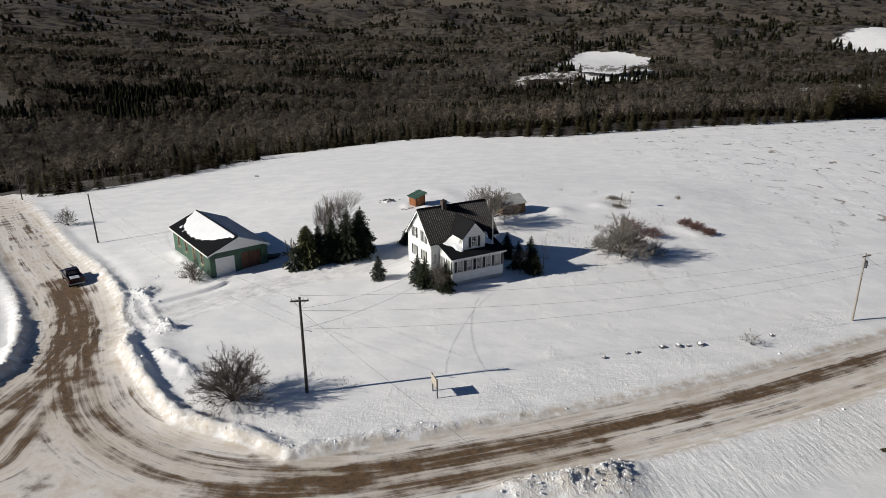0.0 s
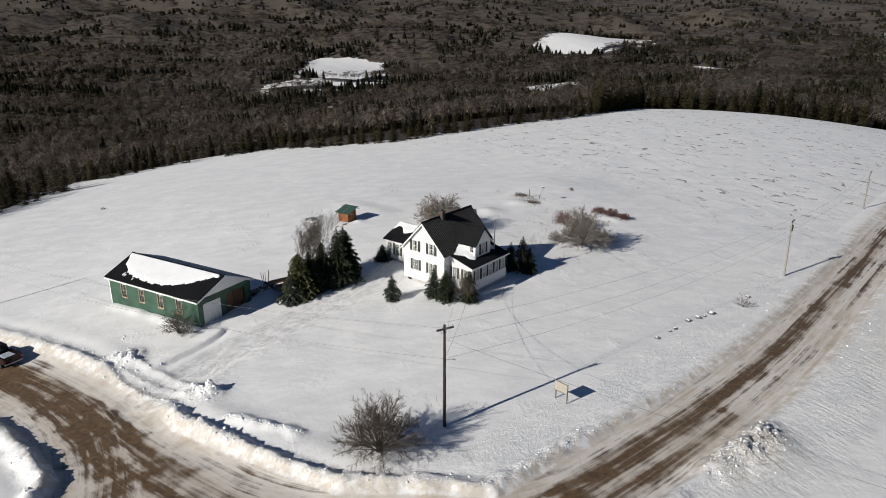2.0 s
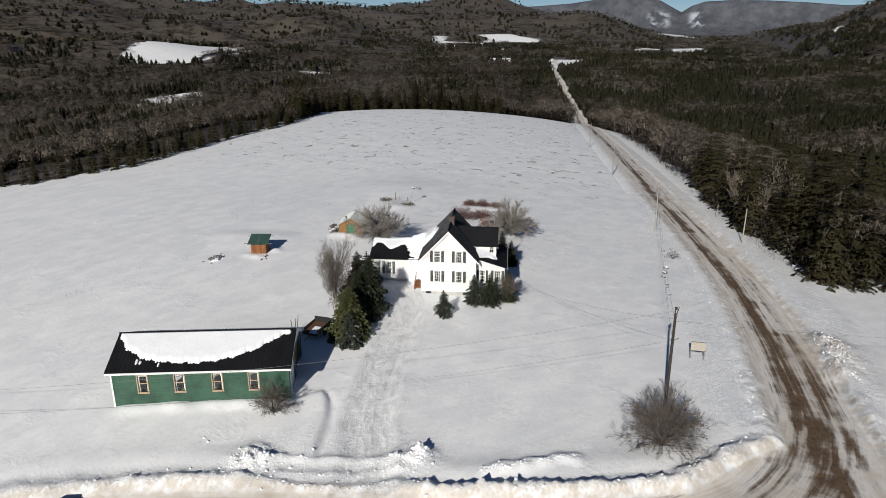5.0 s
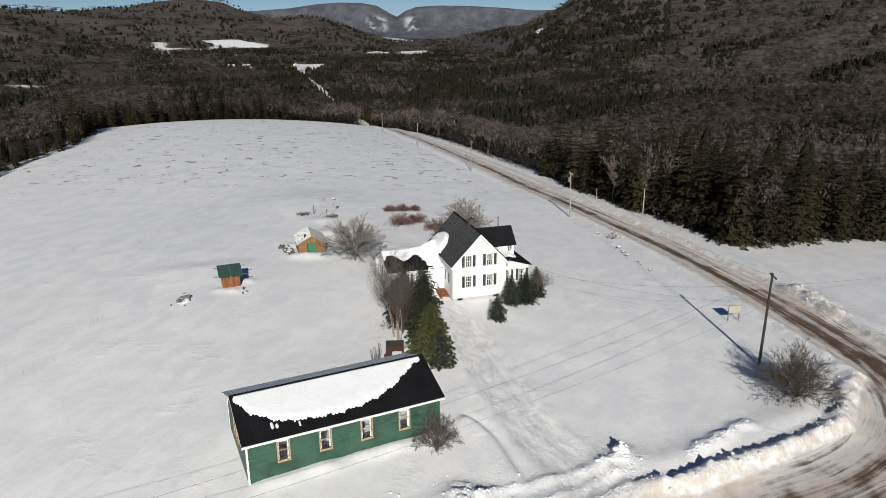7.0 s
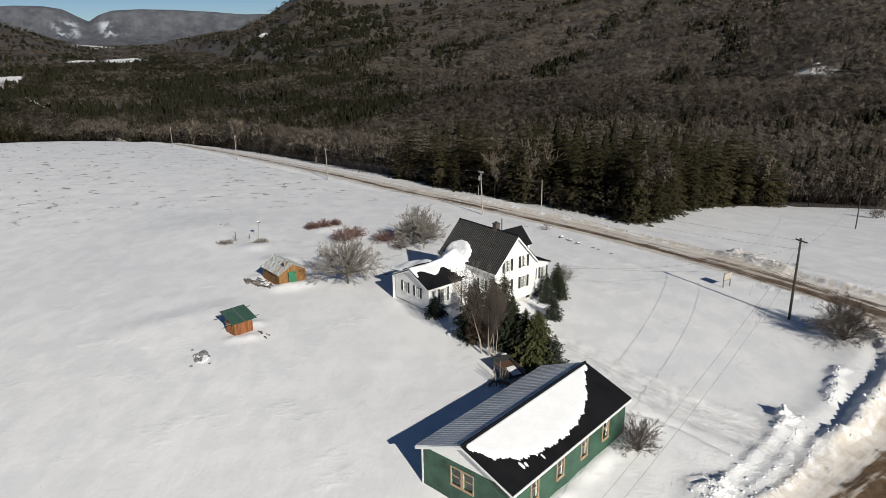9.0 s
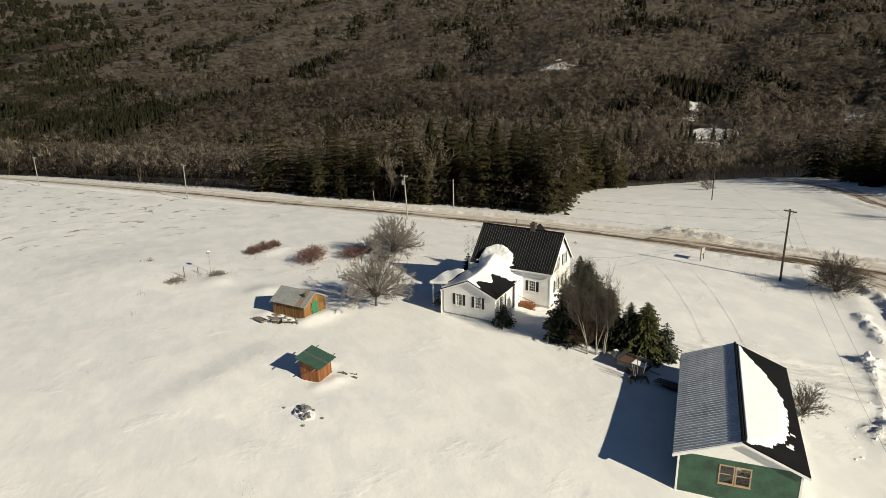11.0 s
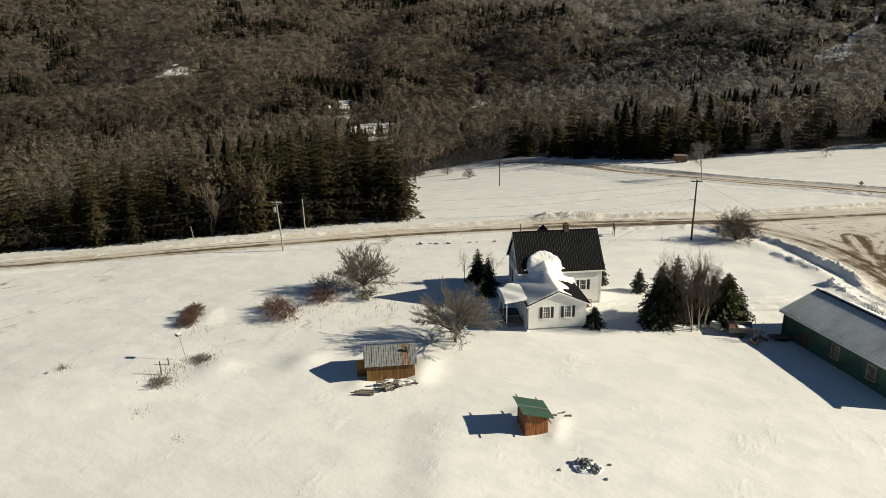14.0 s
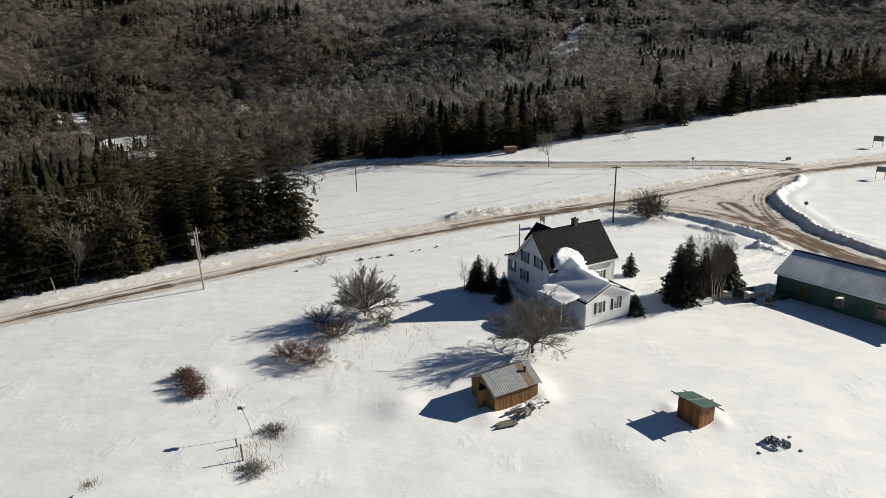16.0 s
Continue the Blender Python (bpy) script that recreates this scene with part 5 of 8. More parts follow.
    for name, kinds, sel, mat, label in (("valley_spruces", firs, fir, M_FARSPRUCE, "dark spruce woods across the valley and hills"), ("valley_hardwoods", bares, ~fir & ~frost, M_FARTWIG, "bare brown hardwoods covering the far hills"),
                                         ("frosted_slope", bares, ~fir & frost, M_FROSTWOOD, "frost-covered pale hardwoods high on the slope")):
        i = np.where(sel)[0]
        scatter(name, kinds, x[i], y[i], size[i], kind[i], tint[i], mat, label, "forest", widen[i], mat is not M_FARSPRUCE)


forest()


# ---------- buildings ----------
_window_mesh = {}


def window(parent, m, w, h, bars=(3, 4), shutters=True, frame_mat=None, curtain=True, name="window"):
    """A sash window in an opening: m puts its sill's middle, x along the wall, +y inwards. Frame and bars, pane, shutters."""
    frame_mat = frame_mat or M_TRIM
    key = (round(w, 2), round(h, 2), bars, frame_mat.name)
    if key not in _window_mesh:
        s = Shape()
        b = 0.075
        rim = lambda y, o: [(-w / 2 - o, y, -o), (w / 2 + o, y, -o), (w / 2 + o, y, h + o), (-w / 2 - o, y, h + o)]
        s.add(rim(-0.045, b) + rim(-0.045, 0) + rim(0.08, b) + rim(0.08, 0),
              [f for k in range(4) for n in [(k + 1) % 4] for f in ((k, n, 4 + n, 4 + k), (8 + k, 12 + k, 12 + n, 8 + n), (k, 8 + k, 8 + n, n), (4 + k, 4 + n, 12 + n, 12 + k))])
        bits = [("sill", Shape().box(-w / 2 - b - 0.03, w / 2 + b + 0.03, -0.09, -0.0455, -b - 0.04, -b + 0.01)), ("sash_rail", Shape().box(-w / 2, w / 2, 0.02, 0.061, h * 0.48, h * 0.52))]
        for k in range(1, bars[0]):
            x = -w / 2 + w * k / bars[0]
            bits.append(("muntin", Shape().box(x - 0.014, x + 0.014, 0.03, 0.060, 0, h)))
        for k in range(1, bars[1]):
            z = h * k / bars[1]
            if abs(z / h - 0.5) > 0.05:
                bits.append(("muntin", Shape().box(-w / 2, w / 2, 0.032, 0.058, z - 0.012, z + 0.012)))
        bits = [(n, k.mesh(n)) for n, k in bits]
        g = Shape().box(-w / 2, w / 2, 0.062, 0.072, 0, h)
        c = Shape()
        n = 4
        for side in (-1, 1):
            for k in range(n):
                x = side * (w / 2 - (k + 0.5) * w * 0.13 / n)
                c.box(x - w * 0.016, x + w * 0.016, 0.105 + 0.015 * (k % 2), 0.120 + 0.015 * (k % 2), 0.0, h)
        c.box(-w / 2, w / 2, 0.10, 0.104, h * 0.90, h)
        sh = Shape()
        sw = w * 0.42
        sh.box(-sw / 2, -sw / 2 + 0.05, -0.04, 0, 0, h).box(sw / 2 - 0.05, sw / 2, -0.04, 0, 0, h)
        for z in (0.0, h / 2 - 0.03, h - 0.06):
            sh.box(-sw / 2, sw / 2, -0.04, 0, z, z + 0.06)
        for k in range(14):
            z = 0.06 + (h - 0.12) * k / 14
            sh.hexa([(-sw / 2, -0.03, z), (sw / 2, -0.03, z), (sw / 2, -0.005, z + 0.02), (-sw / 2, -0.005, z + 0.02), (-sw / 2, -0.03, z + 0.03), (sw / 2, -0.03, z + 0.03), (sw / 2, -0.005, z + 0.07), (-sw / 2, -0.005, z + 0.07)])
        _window_mesh[key] = (s.mesh("window"), g.mesh("pane"), c.mesh("curtain"), sh.mesh("shutter"), sw, b, bits)
    me, pane, cur, shut, sw, b, bits = _window_mesh[key]
    ob = part(name, me, frame_mat, parent, m=m)
    for bit, mesh in bits:
        part(bit, mesh, frame_mat, ob)
    p = part("pane", pane, M_GLASS, ob, "clear window glass")
    p.visible_shadow = False
    if curtain:
        part("curtain", cur, M_CURTAIN, ob, "pale gathered curtain")
    if shutters:
        for side in (-1, 1):
            part("shutter", shut, M_BLACK, parent, "black louvred shutter", m=m @ pose(side * (w / 2 + b + 0.03 + sw / 2), 0.0, 0))
    return ob


def on_side(axis, value, along=0.0, z=0.0):
    """Lays a wall's own x, inward y and z into the building: axis names the outward side."""
    turn = {"-y": 0, "+x": 90, "+y": 180, "-x": -90}[axis]
    at = {"-y": (along, value), "+y": (along, value), "-x": (value, along), "+x": (value, along)}[axis]
    return pose(at[0], at[1], z, 0, 0, turn)


def wall_x(axis, along):
    """A place along a side, in that wall's own x (which runs to the right as one faces the wall from outside)."""
    return {"-y": along, "+x": along, "+y": -along, "-x": -along}[axis]


def build_side(parent, axis, value, a0, a1, top, breaks, openings, mat, name="wall", z0=0.0, thick=0.16, shutters=True, bars=(3, 4), frame_mat=None, curtain=True, label=""):
    """One wall of a building with its windows. openings: (middle, width, sill, height, shutters)."""
    m = on_side(axis, value)
    lo, hi = sorted((wall_x(axis, a0), wall_x(axis, a1)))
    sign = 1 if axis in ("-y", "+x") else -1
    holes = [(wall_x(axis, o[0]) - o[1] / 2, wall_x(axis, o[0]) + o[1] / 2, o[2], o[2] + o[3]) for o in openings]
    w = part(name, Shape().wall(lo, hi, lambda x: top(x * sign), [b * sign for b in breaks], holes, m, thick, z0), mat, parent, label)
    for o in openings:
        if len(o) > 4 and o[4] == "none":
            continue
        window(parent, m @ pose(wall_x(axis, o[0]), 0, o[2]), o[1], o[3], bars, o[4] if len(o) > 4 else shutters, frame_mat, curtain)
    return w


def ribs(quad_a, quad_b, n, w=0.06, h=0.03):
    """Standing seams between a ridge line (two points) and an eave line (two points)."""
    s = Shape()
    a0, a1, b0, b1 = (Vector(p) for p in (*quad_a, *quad_b))
    nrm = (a1 - a0).cross(b0 - a0).normalized()
    if nrm.z < 0:
        nrm = -nrm
    side = (a1 - a0).normalized() * w / 2
    for k in range(n):
        f = (k + 0.5) / n
        p, q = a0.lerp(a1, f), b0.lerp(b1, f)
        t = side * 0.3
        s.hexa([p - side, p + side, q + side, q - side] + [v + nrm * h for v in (p - t, p + t, q + t, q - t)])
    return s


def rib_parts(quad_a, quad_b, n, mat, parent, w, h):
    """The same seams, each a part of its own on one shared mesh."""
    a0, a1, b0, b1 = (Vector(p) for p in (*quad_a, *quad_b))
    me = ribs((a0, a1), (b0, b1), 1, w, h).mesh("rib")
    me.materials.append(mat)
    for k in range(n):
        part("rib", me, mat, parent, m=Matrix.Translation((a1 - a0) * ((k + 0.5) / n - 0.5)))


def farmhouse():
    e = thing("farmhouse", (-9.54, 1.62, 1.2), 33.2, "white clapboard farmhouse with black metal roof and shutters", "house")
    hu, hv, eave, ridge = 4.53, 3.1, 4.30, 7.55
    gable = lambda v: ridge - abs(v) * (ridge - eave) / hv
    sl = (ridge - eave) / hv
    # foundation and walls
    part("foundation", Shape().box(-4.49, 4.49, -3.06, 3.06, -1.2, 0.34).box(-3.4, 3.45, -6.25, -2.96, -1.2, 0.25).box(-1.0, 4.85, 2.96, 9.3, -1.2, 0.4), M_CONC, e, "grey concrete foundation")
    part("floor", Shape().box(-4.3, 4.3, -2.8, 2.8, 0.36, 0.5).box(-4.3, 4.3, -2.8, 2.8, 3.15, 3.3), M_INSIDE, e)
    W, H = 0.74, 1.32
    build_side(e, "-x", -hu, -hv, hv, gable, [0], [(1.28, W, 3.85, H), (-1.18, W, 3.85, H), (1.25, W, 1.5, H), (-1.2, W, 1.48, H)], M_WHITE, z0=0.3)
    build_side(e, "+x", hu, -hv, hv, gable, [0], [(1.0, W, 3.85, H), (-1.45, W, 3.85, H), (-1.5, W, 1.6, H)], M_WHITE, z0=0.3)
    build_side(e, "+y", hv, -hu + 0.16, hu - 0.16, lambda u: eave, [], [(-2.5, 0.7, 1.72, 1.15)], M_WHITE, z0=0.3)
    build_side(e, "-y", -hv, -hu + 0.16, hu - 0.16, lambda u: eave, [], [(-4.0, 0.3, 1.7, 1.1, False)], M_WHITE, z0=0.3)
    # corner boards, rakes, basement windows, downpipe
    for u in (-hu, hu):
        for v in (-hv, hv):
            t = Shape().box(u - 0.03 if u < 0 else u - 0.11, u + 0.11 if u < 0 else u + 0.03, v - 0.03 if v < 0 else v - 0.11, v + 0.11 if v < 0 else v + 0.03, 0.3, eave)
            part("corner_board", t, M_TRIM, e, "white corner board")
    for v in (2.25, -2.0):
        b = part("basement_window", Shape().box(-4.50, -4.44, v - 0.3, v + 0.3, 0.02, 0.28), M_DARKGLASS, e, "low dark basement window")
    part("service_pipe", Shape().tube([(-4.54, -0.1, 0.3), (-4.54, -0.1, 5.3), (-4.56, 0.15, 5.45)], [0.03, 0.03, 0.03], 6), M_TRIM, e, "white service conduit on the gable")
    # main roof
    ov, og = 0.31, 0.29
    ez = eave - ov * sl
    for side, mat, name in ((1, M_RIBGLINT, "north"), (-1, M_RIBGLOSS, "south")):
        q = [(-hu - og, 0, ridge + 0.12), (hu + og, 0, ridge + 0.12), (hu + og, side * (hv + ov), ez + 0.12), (-hu - og, side * (hv + ov), ez + 0.12)]
        part("roof", Shape().slab(q, 0.12), M_ROOF, e, "black ribbed metal roof")
        rib_parts(q[:2], (q[3], q[2]), 34, mat, e, 0.045, 0.025)
        part("fascia", Shape().box(-hu - og, hu + og, side * (hv + ov) - 0.03, side * (hv + ov) + 0.03, ez - 0.12, ez + 0.03), M_TRIM, e, "white fascia board")
        for u in (-hu - og, hu + og):
            a, b = Vector((u, 0, ridge)), Vector((u, side * (hv + ov), ez))
            part("rake_board", Shape().hexa([a + Vector((-0.025, 0, -0.22)), a + Vector((0.025, 0, -0.22)), b + Vector((0.025, 0, -0.22)), b + Vector((-0.025, 0, -0.22)), a + Vector((-0.025, 0, 0.0)), a + Vector((0.025, 0, 0.0)), b + Vector((0.025, 0, 0.0)), b + Vector((-0.025, 0, 0.0))]), M_TRIM, e, "white rake board")
    part("ridge_cap", Shape().tube([(-hu - og, 0, ridge + 0.13), (hu + og, 0, ridge + 0.13)], [0.09, 0.09], 6), M_ROOF, e)
    # chimney
    c = part("chimney", Shape().box(-1.5, -0.95, -0.42, 0.18, 6.6, 8.25).box(-1.55, -0.90, -0.47, 0.23, 8.25, 8.36), M_BRICK, e, "dark sooty brick chimney", bevel=0.015)
    part("chimney_flue", Shape().tube([(-1.22, -0.12, 8.36), (-1.22, -0.12, 8.52)], [0.13, 0.12], 8), M_BLACK, c)
    # enclosed sun porch along the south front
    pw, pe, ps, pt, pz = -3.45, 3.55, -6.35, 3.05, 4.02
    px = lambda v: pt + (pz - pt) * (v - ps) / (-hv - ps)
    build_side(e, "-y", ps, pw, pe, lambda u: pt, [], [(-2.43, 0.72, 1.30, 1.35), (-1.12, 0.72, 1.30, 1.35), (0.15, 0.72, 1.30, 1.35), (1.45, 0.72, 1.30, 1.35), (2.72, 0.72, 1.30, 1.35)], M_WHITE, z0=0.15)
    build_side(e, "-x", pw, ps + 0.16, -hv - 0.01, px, [], [(-5.55, 0.70, 1.30, 1.35), (-3.85, 0.55, 1.30, 1.35)], M_WHITE, z0=0.15)
    build_side(e, "+x", pe, ps + 0.16, -hv - 0.01, px, [], [(-5.3, 0.70, 1.45, 1.3)], M_WHITE, z0=0.15)
    q = [(pw - 0.25, -hv - 0.02, pz + 0.14), (pe + 0.25, -hv - 0.02, pz + 0.14), (pe + 0.25, ps - 0.28, pt + 0.06), (pw - 0.25, ps - 0.28, pt + 0.06)]
    part("porch_roof", Shape().slab(q, 0.10), M_ROOF, e, "dark shingled porch roof")
    part("porch_fascia", Shape().box(pw - 0.25, pe + 0.25, ps - 0.31, ps - 0.26, pt - 0.14, pt + 0.02), M_TRIM, e, "white porch fascia")
    part("porch_floor", Shape().box(pw + 0.16, pe - 0.16, ps + 0.16, -hv - 0.16, 0.3, 0.42), M_INSIDE, e)
    # cross gable over the porch
    dc, dw, dv, dr, de = 0.05, 1.52, -5.3, 6.72, 5.12
    dg = lambda u: dr - abs(u - dc) * (dr - de) / dw
    build_side(e, "-y", dv, dc - dw, dc + dw, dg, [dc], [(dc + 0.05, 0.74, 3.72, 1.30)], M_WHITE, z0=3.3)
    for axis, u in (("-x", dc - dw), ("+x", dc + dw)):
        build_side(e, axis, u, dv + 0.16, -1.9, lambda v: de, [], [(-4.78, 0.5, 4.15, 0.72, False), (-3.1, 0.42, 4.45, 0.5, False)] if axis == "-x" else [], M_WHITE, z0=3.3, bars=(2, 2))
    ds = (dr - de) / dw
    for side in (-1, 1):
        q = [(dc, dv - 0.22, dr + 0.1), (dc, -0.7, dr + 0.1), (dc + side * (dw + 0.25), -0.7, de - 0.25 * ds + 0.1), (dc + side * (dw + 0.25), dv - 0.22, de - 0.25 * ds + 0.1)]
        part("dormer_roof", Shape().slab(q, 0.1), M_ROOF, e, "black metal cross-gable roof")
        a, b = Vector((dc, dv - 0.22, dr - 0.02)), Vector((dc + side * (dw + 0.25), dv - 0.22, de - 0.25 * ds - 0.02))
        part("dormer_rake", Shape().prism([a, b, b + Vector((0, 0, -0.16)), a + Vector((0, 0, -0.16))], (0, 0.04, 0)), M_TRIM, e)
    # stove pipe
    p = part("stove_pipe", Shape().tube([(2.85, -5.0, 3.3), (2.85, -5.0, 7.0)], [0.075, 0.075], 8), M_STEEL, e, "galvanised stove pipe")
    part("rain_cap", Shape().tube([(2.85, -5.0, 7.0), (2.85, -5.0, 7.06), (2.85, -5.0, 7.16)], [0.09, 0.14, 0.02], 8), M_STEEL, p)
    # north wing
    w0, w1, wn, wr, we = -1.0, 4.9, 9.4, 4.28, 2.98
    wc = (w0 + w1) / 2
    wg = lambda u: wr - abs(u - wc) * (wr - we) / (wc - w0)
    build_side(e, "+y", wn, w0, w1, wg, [wc], [(3.08, 0.66, 1.42, 1.2), (0.9, 0.66, 1.42, 1.2)], M_WHITE, z0=0.35)
    build_side(e, "-x", w0, hv + 0.01, wn - 0.16, lambda v: we, [], [(4.2, 0.55, 1.65, 0.85, False), (7.4, 0.70, 1.0, 1.5), (8.7, 0.6, 1.0, 1.5, False)], M_WHITE, z0=0.35)
    build_side(e, "+x", w1, hv + 0.01, wn - 0.16, lambda v: we, [], [(5.2, 0.8, 0.55, 1.9, False), (8.0, 0.66, 1.4, 1.1, False)], M_WHITE, z0=0.35)
    ws = (wr - we) / (wc - w0)
    for side in (-1, 1):
        u = wc + side * (wc - w0 + 0.3)
        q = [(wc, hv - 1.6, wr + 0.1), (wc, wn + 0.28, wr + 0.1), (u, wn + 0.28, we - 0.3 * ws + 0.1), (u, hv - 0.02, we - 0.3 * ws + 0.1)]
        q[0] = (wc, hv - 0.6, wr + 0.1)
        part("wing_roof", Shape().slab(q, 0.1), M_ROOF, e, "black shingled wing roof")
        a, b = Vector((wc, wn + 0.28, wr - 0.01)), Vector((u, wn + 0.28, we - 0.3 * ws - 0.01))
        part("wing_rake", Shape().prism([a, b, b + Vector((0, 0, -0.17)), a + Vector((0, 0, -0.17))], (0, -0.04, 0)), M_TRIM, e)
    # open porch on the east side of the wing
    part("porch_deck", Shape().box(4.92, 7.0, 4.2, 8.2, 0.35, 0.5), M_GREYWOOD, e, "grey board porch deck")
    for u, v in ((6.9, 4.3), (6.9, 8.1), (6.9, 6.2)):
        part("porch_post", Shape().box(u - 0.06, u + 0.06, v - 0.06, v + 0.06, -0.9, 2.75), M_TRIM, e, "white porch post")
    part("porch_shed_roof", Shape().slab([(4.9, 4.0, 3.12), (4.9, 8.4, 3.12), (7.2, 8.4, 2.80), (7.2, 4.0, 2.80)], 0.1), M_ROOF, e)
    part("porch_rail", Shape().box(6.87, 6.93, 4.3, 8.1, 1.25, 1.32).box(4.95, 6.9, 8.07, 8.13, 1.25, 1.32), M_GREYWOOD, e, "weathered porch rail")
    for k in range(15):
        v = 4.5 + k * 0.25
        part("baluster", Shape().box(6.885, 6.915, v - 0.015, v + 0.015, 0.5, 1.25), M_GREYWOOD, e)
    for k in range(7):
        u = 5.15 + k * 0.25
        part("baluster", Shape().box(u - 0.015, u + 0.015, 8.085, 8.115, 0.5, 1.25), M_GREYWOOD, e)
    # back steps by the drive
    st = part("back_steps", Shape().box(-2.7, -1.15, 3.05, 4.1, -0.8, 0.45).box(-3.0, -2.7, 3.05, 4.1, -0.8, 0.22).box(-3.3, -3.0, 3.05, 4.1, -0.8, 0.0), M_REDWOOD, e, "brown wooden back steps")
    part("step_rail", Shape().tube([(-3.25, 4.05, -0.2), (-3.25, 4.05, 0.85), (-1.2, 4.05, 1.35)], [0.035, 0.035, 0.035], 5).tube([(-2.2, 4.05, 0.3), (-2.2, 4.05, 1.12)], [0.03, 0.03], 5).tube([(-3.25, 4.05, 0.4), (-1.2, 4.05, 0.9)], [0.025, 0.025], 5), M_REDWOOD, st)
    part("porch_steps", Shape().box(-4.3, -3.5, -4.6, -3.4, -0.9, 0.25).box(-4.7, -4.3, -4.6, -3.4, -0.9, 0.0), M_GREYWOOD, e, "grey side steps")
    return e


def snow_sheet(name, at, turn, us, vs, base, thick, label, category="snow"):
    """Snow lying on a roof: a sheet over the surface base(u, v) where thick(u, v) is more than nothing."""
    U, V = np.meshgrid(us, vs)
    u, v = U.ravel(), V.ravel()
    t = thick(u, v)
    b = base(u, v)
    nx, ny = len(us), len(vs)
    i = (np.arange(ny - 1)[:, None] * nx + np.arange(nx - 1)[None]).ravel()
    q = np.stack([i, i + 1, i + nx + 1, i + nx], 1)
    q = q[(t[q].max(1) > 0.0)]
    z = b + np.where(t > 0, t, -0.05)
    me = np_mesh(name, np.stack([u, v, z], 1), q, M_SNOW)
    me.polygons.foreach_set("use_smooth", np.ones(len(q), bool))
    ob = new(name, me)
    ob.matrix_world = pose(*at, 0, 0, turn)
    return tagged(ob, label, category)


def house_snow():
    at, turn = (-9.54, 1.62, 1.2), 33.2
    main = lambda u, v: 7.55 - np.abs(v) * 1.048 + 0.13
    wing = lambda u, v: 4.28 - np.abs(u - 1.95) * 0.44 + 0.11

    def both(u, v):
        slid = np.hypot((u - 1.9) / 2.05, (v - 3.4) / 1.75) < 1.12
        a, b = np.where(v < np.where(slid, 3.3, 3.1), main(u, v), -9), np.where((u > -1.3) & (u < 5.2), wing(u, v), -9)
        return np.maximum(a, b)

    def thick(u, v):
        edge = 0.16 * np.sin(u * 3.1 + 1) + 0.12 * np.sin(u * 7.3) + 0.10 * np.sin(v * 5.7 + u)
        bare = 0.55 + 0.55 * np.sin(v * 2.3 + 0.4) + edge + 0.10 * (v - 5)
        on = (u > -1.28) & (u < 5.18) & (v > 3.15) & (v < 9.66) & ((u > bare) | (v < 4.9 + edge * 2))
        t = np.where(on, 0.10 + 0.04 * np.sin(u * 2 + v), 0)
        # slide that came down the main roof and heaped in the valley
        r = np.hypot((u - 1.9 + edge * 0.4) / 2.05, (v - 3.4) / 1.75)
        heap = np.sqrt(np.maximum(0, 1 - r ** 2))
        fan = np.arctan2(u - 1.9, 3.6 - v)
        ridged = 1 + (0.05 * np.sin(fan * 17 + 1.5 * np.sin(r * 5)) + 0.04 * np.sin(fan * 31 + r * 7) + 0.05 * waves(u, v, 0.7, 91)) * (v < 3.2) * smooth(0.1, 0.5, r)
        t = np.maximum(t, np.where((r < 1) & (v > 0.9), (0.30 * heap + 0.36 * smooth(1.0, 0.78, r) - 0.16 * smooth(0.8, 0.3, r) * (v < 2.9)) * ridged - 0.04 + 0.35 * np.exp(-((v - 3.3) / 0.8) ** 2) * heap, 0))
        # long tongue down the wing's ridge
        t = np.maximum(t, np.where(on, 0.40 * np.exp(-((u - 2.3) / 1.2) ** 2) * np.clip((8.2 - v) / 4.5, 0, 1), 0))
        return t
    snow_sheet("roof_snow", at, turn, np.arange(-1.4, 5.3, 0.12), np.arange(0.8, 9.8, 0.12), both, thick, "heaped white snow slid onto the wing roof")
    por = lambda u, v: 3.12 - (u - 4.9) * 0.14 + 0.02
    snow_sheet("porch_snow", at, turn, np.arange(4.9, 7.35, 0.12), np.arange(3.9, 8.6, 0.12), por,
               lambda u, v: np.where((v < 8.4) & (v > 4.05 + 0.4 * np.sin(u * 3)) & (u < 7.2), 0.22 + 0.05 * np.sin(u * 3 + v * 2), 0), "thick snow on the little porch roof")
    dor = lambda u, v: 4.02 - (-3.0 - v) * 0.29 + 0.16
    snow_sheet("valley_snow", at, turn, np.arange(-3.7, -1.4, 0.1), np.arange(-5.6, -2.9, 0.1), dor,
               lambda u, v: np.where((u > -3.15 + 0.2 * np.sin(v * 4) + (-v - 3.2) * 0.62) & (v > -5.45), 0.06 + 0.62 * np.clip((u + 3.1) / 1.7, 0, 1) ** 1.6 * np.clip((v + 5.6) / 1.6, 0.25, 1), 0), "snow drifted against the cross gable")
    snow_sheet("eave_snow", at, turn, np.arange(1.7, 3.9, 0.1), np.arange(-5.6, -2.9, 0.1), dor,
               lambda u, v: np.where((u < 2.9 + 0.2 * np.sin(v * 5)) & (v > -4.9 + 0.3 * np.sin(u * 4)), 0.06 + 0.45 * np.clip((v + 5.0) / 2, 0, 1), 0), "snow left on the porch roof")


